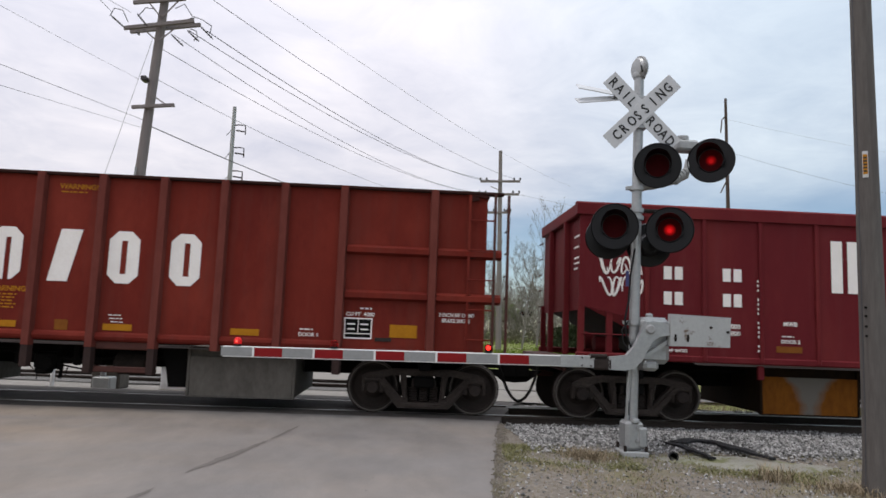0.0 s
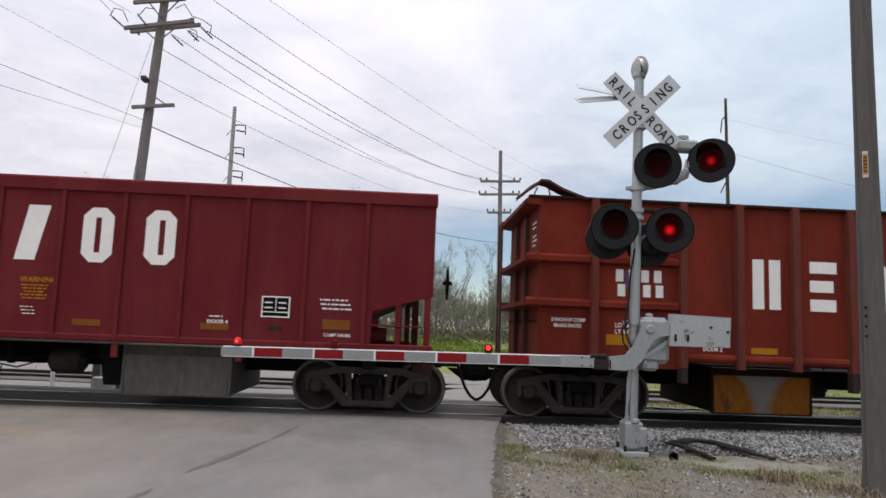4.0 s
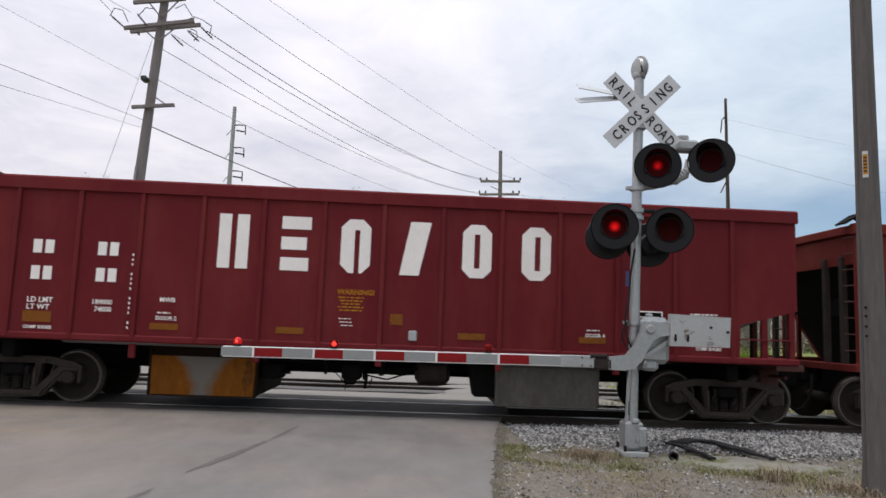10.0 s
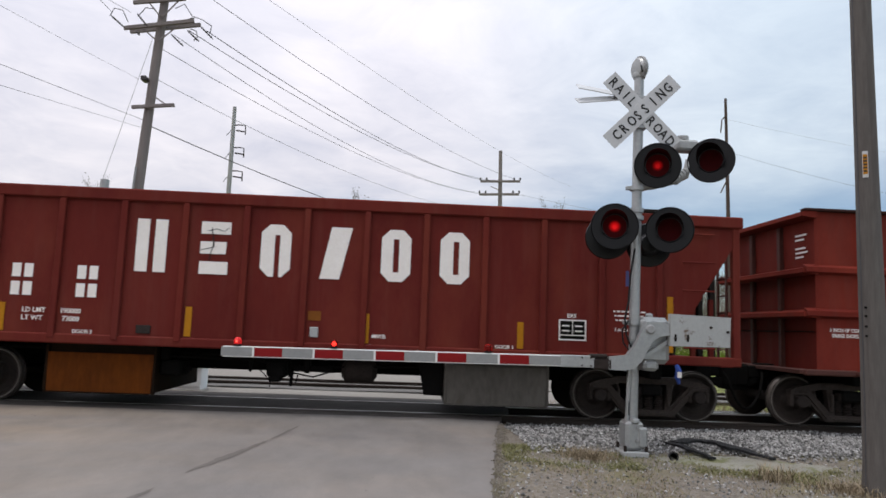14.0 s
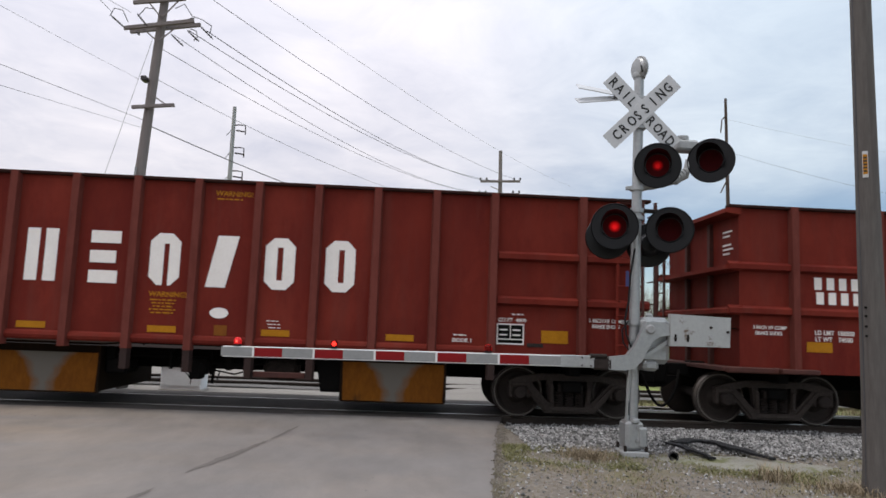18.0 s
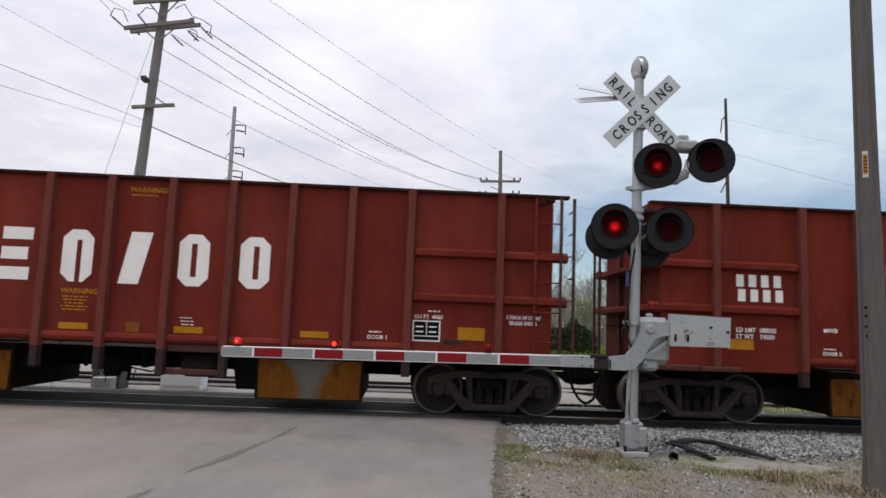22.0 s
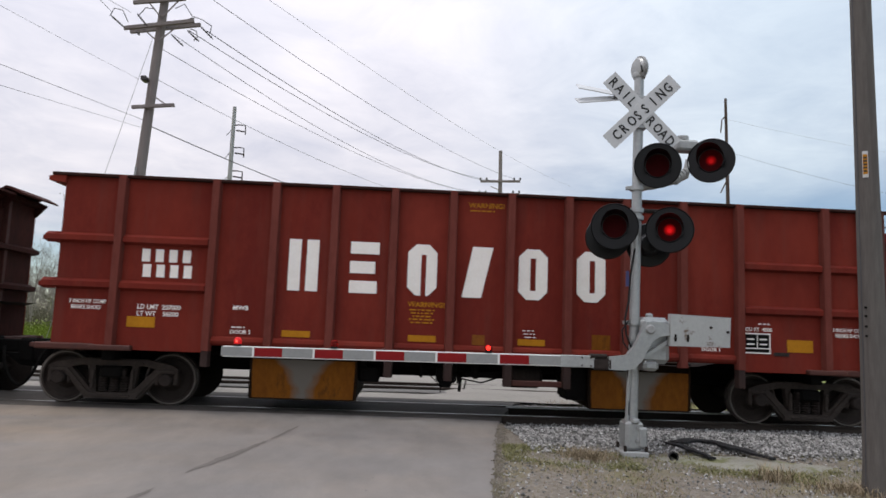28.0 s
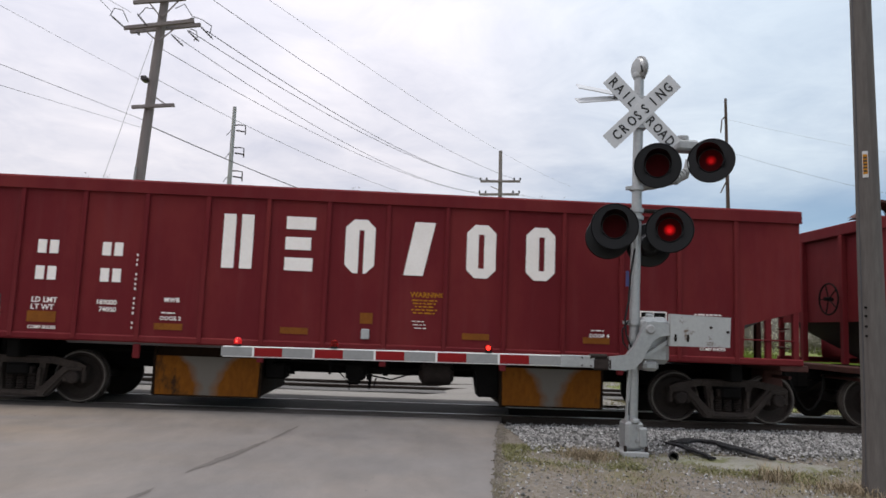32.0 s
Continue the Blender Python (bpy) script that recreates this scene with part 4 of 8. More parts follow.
def bent_hood(car, x, z, seed, span=0.85, rise=0.26):
    """A buckled sheet-metal hood standing over the top of the end."""
    rnd = random.Random(seed)
    s = Shape()
    prof = [(-0.28, -0.04), (-0.02, 0.16), (0.12, rise), (0.22, rise * 0.92), (span * 0.55, 0.13), (span, 0.0)]
    ys = (-1.62, -1.52, -1.40, -1.28)
    v = []
    for y in ys:
        for a, b in prof:
            v.append((a + rnd.uniform(-0.02, 0.02), y, b + rnd.uniform(-0.02, 0.02)))
    m = len(prof)
    f = [(j * m + i, j * m + i + 1, (j + 1) * m + i + 1, (j + 1) * m + i) for j in range(len(ys) - 1) for i in range(m - 1)]
    v += [(a, b, c - 0.04) for a, b, c in v]
    k = len(ys) * m
    f += [tuple(k + i for i in face[::-1]) for face in f]
    for i in range(m - 1):
        f.append((i, k + i, k + i + 1, i + 1))
    s.add(v, f)
    for a in (0.0, 0.3, 0.6):
        s.bar((a, -1.45, -0.02), (a * 0.6 + 0.08, -1.42, rise * 0.6), 0.012, n=6)
    part("end_hood", s, RED_DARK, car, "buckled dark sheet-metal hood", at=pose(x, 0, z))


def ribbed_car(u, label, chutes, hood=None, paint=None, loads=("188500", "74500"), oval=False, patch=False, warn=5.58):
    """The taller outside-ribbed car: deep side posts, two bands round each end, ladders at the trailing end."""
    L, top = 13.29, 3.635
    car = thing("hopper_car", label, "railway car", "cars of the train", pose(u, TRACK, 0))
    paint = paint or RED
    ribs = [1.02, 2.475] + [2.475 + 0.944 * i for i in range(1, 10)] + [12.42]
    lows = {1: 0.69, 4: 0.62, 5: 0.60, 6: 0.54, 7: 0.54, 10: 0.64}       # some posts reach down past the sill
    posts = [(x, lows.get(i, 0.93)) for i, x in enumerate(ribs)]
    for sgn in (-1, 1):
        # side sheet in bays, so that each plate is its own
        edges = [0.11] + ribs + [13.28 if sgn < 0 else 13.02]
        for i, (a, b) in enumerate(zip(edges, edges[1:])):
            lowz = 1.10 if 2 <= i <= 10 else 0.90
            yy = sgn * (HALF - 0.12)
            part("side_plate", lambda a=a, b=b, lowz=lowz: Shape().prism([(0, lowz), (b - a, lowz), (b - a, top - 0.03), (0, top - 0.03)], -0.01, 0.01), paint, car,
                 key=("rplate", round(b - a, 2), lowz), at=pose(a, yy, 0))
        for x, low in posts:
            part("side_post", lambda: Shape().prism([(-0.075, 0.0), (-0.055, -0.13), (0.055, -0.13), (0.075, 0.0)], 0.93, top - 0.01, "z"), POST, car,
                 key=("rpost",), at=pose(x, sgn * (HALF - 0.12), 0, 0, 0, 0 if sgn < 0 else 180))
            if low < 0.93:
                part("post_foot", lambda: Shape().prism([(-0.072, 0.0), (-0.052, -0.12), (0.052, -0.12), (0.072, 0.0)], low, 0.93, "z"), FOOT, car, "darker lower end of a side post",
                     key=("rfootpost", low), at=pose(x, sgn * (HALF - 0.12), 0, 0, 0, 0 if sgn < 0 else 180))
        part("top_chord", lambda: Shape().box(-0.08, 13.54 if sgn < 0 else 13.02, -0.07, 0.09, top - 0.05, top, 0.01), TOP_DARK, car, "dark worn top edge", key=("rchord", sgn), at=pose(0, sgn * (HALF - 0.10), 0))
        for a, b in zip(ribs[1:11], ribs[2:11]):
            part("bottom_chord", lambda a=a, b=b: Shape().bar((0.07, 0, 0), (b - a - 0.07, 0, 0), 0.075, n=10), paint, car, key=("rbot",), at=pose(a, sgn * (HALF - 0.11), 1.09), smooth=True)
        for z in (2.53, 1.81):
            for a, b in ((-0.09, 0.95), (1.095, 2.40), (11.05, 12.35), (12.49, 13.52 if sgn < 0 else 13.0)):
                part("end_band", lambda a=a, b=b: Shape().prism([(0, 0.0), (-0.10, 0.04), (-0.10, 0.12), (0, 0.17)], 0, b - a, "x"), paint, car,
                     key=("rband", round(b - a, 2)), at=pose(a, sgn * (HALF - 0.12), z) if sgn < 0 else pose(b, HALF - 0.12, z, 0, 0, 180))
        # bent steps under the end panels
        for x in (-0.12, 12.50):
            part("side_sill", lambda: Shape().box(0, 0.9, -0.05, 0.05, 0.88, 0.98, 0.02), RED_DARK, car, key="rstep", at=pose(x, sgn * (HALF - 0.11), 0))
        part("hanging_frame", lambda: Shape().box(0.07, 0.88, -0.04, 0.02, 0.55, 0.64, 0.012).box(0.07, 0.88, -0.02, 0.02, 0.90, 1.02, 0.012), RED_DARK, car, key="rhang", at=pose(ribs[6], sgn * (HALF - 0.12), 0))
        part("footboard", lambda: Shape().box(-0.32, 0.32, -0.10, 0.02, 0.82, 0.90, 0.015), RED_DARK, car, key="rfoot", at=pose(1.05, sgn * (HALF - 0.06), 0.07))
        part("footboard", lambda: Shape().box(-0.32, 0.32, -0.10, 0.02, 0.82, 0.90, 0.015), RED_DARK, car, key="rfoot", at=pose(12.38, sgn * (HALF - 0.06), 0.07))
    for x, sgn in ((0.13, -1), (13.0, 1)):
        part("end_wall", lambda: Shape().box(-0.012, 0.012, -HALF + 0.13, HALF - 0.13, 0.95, top - 0.02), END_DARK if sgn > 0 else paint, car, "dark end sheet", key=("rend", sgn), at=pose(x, 0, 0))
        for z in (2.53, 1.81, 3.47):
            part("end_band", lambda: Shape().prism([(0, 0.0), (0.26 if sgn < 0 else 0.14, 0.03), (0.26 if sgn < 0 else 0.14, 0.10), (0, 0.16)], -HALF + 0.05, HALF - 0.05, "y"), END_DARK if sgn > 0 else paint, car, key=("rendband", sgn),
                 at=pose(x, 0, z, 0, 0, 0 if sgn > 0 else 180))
        part("end_platform", lambda: Shape().box(0, 0.32, -HALF + 0.1, HALF - 0.1, 0.90, 0.97, 0.01), RED_DARK, car, key="rplat", at=pose(x, 0, 0, 0, 0, 0 if sgn > 0 else 180))
        for yy in (-0.5, 0.5):
            part("end_post", lambda: Shape().box(0, 0.09, -0.05, 0.05, 0.95, 3.45, 0.01), RED_DARK, car, key="rendpost", at=pose(x, yy, 0, 0, 0, 0 if sgn > 0 else 180))
        # ladder stiles outside the end
        for k, yy in enumerate((-HALF + 0.06, -HALF + 0.44) if sgn > 0 else (HALF - 0.06, HALF - 0.44)):
            part("ladder_stile", lambda: Shape().box(-0.02, 0.02, -0.03, 0.03, 0.95, top - 0.04), RED_DARK, car, key="rstile", at=pose(x + sgn * ((0.62, 0.40)[k] if sgn > 0 else 0.26), (-HALF + (0.07, 0.03)[k]) if sgn > 0 else (HALF - (0.06, 0.44)[k]), 0))
        ladder(car, x + sgn * (0.62 if sgn > 0 else 0.26), -HALF + 0.08 if sgn > 0 else HALF - 0.42, 1.2, 3.4, 7)
    part("slope_floor", lambda: Shape().add([(0.05, -1.48, 1.6), (0.05, 1.48, 1.6), (3.0, 1.48, 0.95), (3.0, -1.48, 0.95), (L - 3.0, -1.48, 0.95), (L - 3.0, 1.48, 0.95), (L - 0.05, 1.48, 1.6), (L - 0.05, -1.48, 1.6)],
         [(0, 1, 2, 3), (3, 2, 5, 4), (4, 5, 6, 7)]), GRIME, car, key="rfloor")
    part("grab_rod", lambda: Shape().box(-0.022, 0.022, -0.012, 0.012, 0.98, top - 0.06), paint, car, key="rrod", at=pose(12.99, -HALF + 0.04, 0))
    underframe(car, L, 0.92, 12.37, 4.80, 8.60)
    sets = make_bogie(car, 0.92) + make_bogie(car, 12.37)
    chute_parts(car, 3.11, 4.80, chutes[0])
    chute_parts(car, 8.60, 10.29, chutes[1])
    s = -HALF + 0.105          # painted things lie on the plates
    brand_marks(car, (3.66, 4.63, 5.55, 6.43, 7.34, 8.29), s, 1.92, 0.82, 0.47)
    number_bars(car, 1.38, s, 2.04, 0.20, [(0.0, 0.24, 4), (0.03, 0.0, 4)], 0.086)
    words_part("LD LMT  " + loads[0], 0.105, WHITE, car, 1.37, s, 1.54, squeeze=0.92)
    words_part("LT WT    " + loads[1], 0.105, WHITE, car, 1.37, s, 1.435, squeeze=0.92)
    words_part("3 INCH HF COMP", 0.085, WHITE, car, 0.33, s, 1.60, squeeze=0.85)
    words_part("BRAKE SHOES", 0.085, WHITE, car, 0.37, s, 1.51, squeeze=0.85)
    words_part("3 INCH HF COMP", 0.085, WHITE, car, 12.55, s, 1.60, squeeze=0.85)
    words_part("BRAKE SHOES", 0.085, WHITE, car, 12.60, s, 1.51, squeeze=0.85)
    words_part("MWB", 0.10, WHITE, car, 2.84, s, 1.58)
    words_part("DOOR 2", 0.085, WHITE, car, 2.82, s, 1.21)
    small_print(car, 2.84, s, 1.30, 0.20, 1)
    words_part("DOOR 1", 0.085, WHITE, car, 10.35, s, 1.21)
    small_print(car, 10.37, s, 1.31, 0.20, 1)
    words_part("CU FT  4000", 0.085, WHITE, car, 11.08, s, 1.56)
    small_print(car, 11.30, s, 1.67, 0.22, 1)
    stencil_box(car, 11.06, s, 1.20)
    plate(car, 1.23, s, 1.255, 0.43, 0.165)
    plate(car, 11.78, s, 1.24, 0.43, 0.20)
    for x in (3.62, 5.60, 7.35, 9.30):
        plate(car, x, s, 1.19, 0.44, 0.10)
    plate(car, 6.62, s, 1.17, 0.20, 0.16, YELLOW_FADED)
    warning(car, 6.50, s, 3.38, 1)
    warning(car, warn, s, 1.74, 5)
    small_print(car, 7.42, s, 1.42, 0.22, 3, 0.022)
    part("vent_plate", lambda: Shape().box(0, 0.26, -0.008, 0.004, 0, 0.06, 0.003), GRIME, car, key="vent", at=pose(11.55, s, 1.17))
    for z in (1.25, 1.72, 2.2, 2.68, 3.16):
        part("side_rung", lambda: Shape().bar((0, 0, 0), (0.40, 0, 0), 0.013, n=6), paint, car, key="rside_rung", at=pose(12.99, -HALF + 0.02, z))
    for i, w in enumerate((0.34, 0.26, 0.0, 0.30, 0.36, 0.24)):
        if w:
            part("end_print", lambda: Shape().box(0, w, -0.003, 0.003, 0, 0.03), WHITE, car, key=("end_print", w), at=pose(0.105, -0.95, 3.22 - 0.075 * i, 0, 0, -90))
    if patch:
        part("patch", Shape().box(0, 0.30, -0.006, 0.004, 0, 0.24), OCHRE, car, "brown rusty patch", at=pose(8.55, s, 1.16))
    if oval:
        part("oval_sticker", Shape().lathe([(-0.004, 0.0), (-0.004, 0.085), (0.0, 0.085)], (0, 0, 0), "y", 24), WHITE, car, "white oval sticker", at=pose(6.68, s, 1.52) @ Matrix.Diagonal((1.7, 1, 1, 1)))
    if hood is not None:
        bent_hood(car, 0.0, top, hood)
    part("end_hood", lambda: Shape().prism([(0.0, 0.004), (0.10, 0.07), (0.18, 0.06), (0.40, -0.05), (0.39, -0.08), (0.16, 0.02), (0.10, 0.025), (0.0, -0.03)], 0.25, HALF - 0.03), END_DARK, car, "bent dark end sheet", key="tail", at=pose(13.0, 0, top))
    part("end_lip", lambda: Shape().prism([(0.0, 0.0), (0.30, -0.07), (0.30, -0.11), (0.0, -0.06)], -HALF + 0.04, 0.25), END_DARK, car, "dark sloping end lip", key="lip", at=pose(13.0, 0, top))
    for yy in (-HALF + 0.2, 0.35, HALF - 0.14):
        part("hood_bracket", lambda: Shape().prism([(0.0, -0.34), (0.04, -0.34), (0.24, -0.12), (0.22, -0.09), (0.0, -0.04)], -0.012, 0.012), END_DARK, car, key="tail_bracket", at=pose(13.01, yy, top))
    return car, sets


def smooth_car(u, label, chutes, hood=None, loads=("189000", "74000"), tags=(), prints=False, end=13.62, warn=7.22):
    """The smooth maroon car: thin posts, a heavy top chord, open bays under sloped ends."""
    L, top = 13.72, 3.56
    car = thing("hopper_car", label, "railway car", "cars of the train", pose(u, TRACK, 0))
    paint = MAROON
    ribs = [1.135 + 0.948 * i for i in range(13)]
    for sgn in (-1, 1):
        yy = sgn * (HALF - 0.06)
        edges = [0.03] + ribs + [end - 0.02] if sgn < 0 else [0.12] + ribs + [13.27]
        for i, (a, b) in enumerate(zip(edges, edges[1:])):
            if i == 0:
                poly = [(a, 1.88), (0.94, 1.69), (0.965, 1.08), (b, 1.08), (b, top - 0.2), (a, top - 0.2)]
            elif i == len(edges) - 2:
                poly = [(a, 1.08), (12.63, 1.08), (12.65, 1.65), (b, 1.90), (b, top - 0.2), (a, top - 0.2)]
            else:
                poly = [(a, 1.08), (b, 1.08), (b, top - 0.2), (a, top - 0.2)]
            part("side_plate", lambda poly=poly, a=a: Shape().prism([(x - a, z) for x, z in poly], -0.01, 0.01), paint, car,
                 key=("splate", i if i in (0, len(edges) - 2) else 1, sgn, end), at=pose(a, yy, 0))
        for x in ribs:
            part("side_post", lambda: Shape().box(-0.035, 0.035, -0.05, 0.0, 1.05, top - 0.2, 0.008), paint, car, key="spost", at=pose(x, yy - (0 if sgn < 0 else -0.05), 0))
        part("top_chord", lambda: Shape().prism([(-0.06, 0.0), (0.10, 0.0), (0.10, 0.21), (-0.03, 0.21), (-0.06, 0.18)], 0.0, end + 0.03 if sgn < 0 else 13.17, "x"), paint, car,
             key=("schord", sgn, end), at=pose(-0.03, yy, top - 0.21) if sgn < 0 else pose(13.27, yy, top - 0.21, 0, 0, 180))
        part("side_sill", lambda: Shape().box(0.0, end if sgn < 0 else 13.3, -0.06, 0.06, 1.02, 1.13, 0.02), paint, car, key=("ssill", end, sgn), at=pose(0, sgn * (HALF - 0.08), 0))
        for x in (0.08, 0.54, 13.06, 13.52 if sgn < 0 else 13.22):
            part("end_column", lambda: Shape().box(-0.05, 0.05, -0.04, 0.04, 1.08, 1.95, 0.008), paint, car, key="scol", at=pose(x, sgn * (HALF - 0.10), 0))
        for x in ribs[2:11:2]:
            part("hanger", lambda: Shape().box(-0.05, 0.05, -0.03, 0.03, 0.78, 1.0, 0.008), paint, car, key="shang", at=pose(x, sgn * (HALF - 0.09), 0))
    for x, sgn in ((0.10, -1), (13.29, 1)):
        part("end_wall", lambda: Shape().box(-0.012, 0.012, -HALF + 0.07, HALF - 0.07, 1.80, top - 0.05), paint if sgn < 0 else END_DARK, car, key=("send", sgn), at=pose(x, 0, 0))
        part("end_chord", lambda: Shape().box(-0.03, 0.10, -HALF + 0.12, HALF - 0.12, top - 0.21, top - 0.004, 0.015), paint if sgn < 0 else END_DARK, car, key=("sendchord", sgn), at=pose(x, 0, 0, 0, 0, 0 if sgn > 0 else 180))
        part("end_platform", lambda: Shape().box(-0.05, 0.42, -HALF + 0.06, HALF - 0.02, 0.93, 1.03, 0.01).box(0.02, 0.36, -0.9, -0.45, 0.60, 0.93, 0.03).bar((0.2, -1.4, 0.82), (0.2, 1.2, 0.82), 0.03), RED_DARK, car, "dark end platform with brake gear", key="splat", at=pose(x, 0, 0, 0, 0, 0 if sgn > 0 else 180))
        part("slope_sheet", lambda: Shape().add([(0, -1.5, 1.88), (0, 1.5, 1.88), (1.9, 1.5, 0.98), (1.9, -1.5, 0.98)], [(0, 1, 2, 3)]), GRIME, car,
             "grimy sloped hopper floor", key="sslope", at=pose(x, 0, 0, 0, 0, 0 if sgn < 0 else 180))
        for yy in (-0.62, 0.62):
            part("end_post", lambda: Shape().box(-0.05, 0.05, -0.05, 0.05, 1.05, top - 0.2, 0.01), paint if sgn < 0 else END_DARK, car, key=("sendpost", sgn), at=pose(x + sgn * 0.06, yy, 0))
        ladder(car, x + sgn * 0.12, -HALF + 0.08 if sgn > 0 else HALF - 0.42, 1.3, 3.2, 7)
        part("grab_rod", lambda: Shape().bar((0, 0, 0), (0.9, 0, 0), 0.013, n=6), paint, car, key="sgrab", at=pose(0.08 if sgn < 0 else 12.6, -HALF + 0.05, 1.42))
        part("brake_cylinder", lambda: Shape().lathe([(-0.2, 0.0), (-0.2, 0.13), (0.2, 0.13), (0.2, 0.0)], (0, 0, 0), "x", 14), MAROON, car, key="scyl",
             at=pose(x - sgn * 0.62, -0.7, 1.26), smooth=True)
    brake_wheel(car, L + 0.16, -0.5, 2.2) if hood is None else brake_wheel(car, -0.16, -0.5, 2.2)
    part("slope_floor", lambda: Shape().add([(1.9, -1.5, 0.98), (1.9, 1.5, 0.98), (L - 1.9, 1.5, 0.98), (L - 1.9, -1.5, 0.98)], [(0, 1, 2, 3)]), GRIME, car, key="sfloor")
    underframe(car, L, 1.08, 12.62, 4.89, 8.74)
    sets = make_bogie(car, 1.08) + make_bogie(car, 12.62)
    chute_parts(car, 3.20, 4.89, chutes[0])
    chute_parts(car, 8.74, 10.43, chutes[1])
    s = -HALF + 0.045
    brand_marks(car, (4.23, 5.21, 6.15, 7.09, 8.09, 9.05), s, 2.23, 0.86, 0.47)
    number_bars(car, 1.42, s, 2.345, 0.21, [(0.0, 0.0, 2), (0.98, 0.0, 2), (0.0, -0.41, 2), (0.98, -0.41, 2)], 0.05)
    words_part("LD LMT", 0.115, WHITE, car, 1.40, s, 1.585)
    words_part("LT WT", 0.115, WHITE, car, 1.40, s, 1.475)
    words_part(loads[0], 0.105, WHITE, car, 2.37, s, 1.585)
    words_part(loads[1], 0.105, WHITE, car, 2.42, s, 1.475)
    words_part("MWB", 0.10, WHITE, car, 3.40, s, 1.66)
    words_part("DOOR 2", 0.085, WHITE, car, 3.36, s, 1.38)
    small_print(car, 3.38, s, 1.48, 0.20, 1)
    words_part("DOOR 4", 0.085, WHITE, car, 10.10, s, 1.36)
    small_print(car, 10.13, s, 1.46, 0.20, 1)
    for x, z, h in ((1.36, 1.28, 0.17), (3.28, 1.23, 0.10), (5.21, 1.24, 0.10), (8.06, 1.25, 0.10), (10.0, 1.26, 0.10), (11.88, 1.33, 0.155)):
        plate(car, x, s, z, 0.43, h, YELLOW_FADED)
    words_part("COMP SHOES", 0.07, WHITE, car, 1.38, s, 1.18)
    words_part("COMP SHOES", 0.07, WHITE, car, 11.90, s, 1.22)
    warning(car, warn, s, 1.89, 5)
    small_print(car, warn + 0.04, s, 1.50, 0.22, 3, 0.022)
    stencil_box(car, 10.92, s, 1.485)
    part("vent_plate", lambda: Shape().box(0, 0.2, -0.008, 0.004, 0, 0.06, 0.003), GRIME, car, key="vent2", at=pose(11.05, s, 1.30))
    box_x = 6.98 if warn < 7 else 6.44
    plate(car, box_x, s, 1.44, 0.20, 0.17, YELLOW_FADED)
    part("valve_box", lambda: Shape().box(0, 0.13, -0.03, 0.004, 0, 0.16, 0.01), PALE_GREY, car, key="valve", at=pose(box_x + (0.30 if warn < 7 else 0.03), s, 1.2))
    small_print(car, 11.82, s, 1.78, 0.46, 3, 0.04)
    for i, w in enumerate((0.34, 0.0, 0.28, 0.0, 0.30, 0.36, 0.24)):
        if w:
            part("end_print", lambda: Shape().box(0, w, -0.003, 0.003, 0, 0.03), WHITE, car, key=("end_print", w), at=pose(0.083, -1.0, 3.02 - 0.09 * i, 0, 0, -90))
    for args in tags:
        scrawl(car, args[0], s, *args[1:])
    for i in range(16):
        if prints and i % 5 != 3:
            part("post_print", lambda: Shape().box(0, 0.022, -0.002, 0.002, 0, 0.036), WHITE, car, key="post_print", at=pose(2.95, s - 0.05, 2.35 - 0.075 * i))
    if hood is not None:
        bent_hood(car, 0.0, top, hood)
    return car, sets


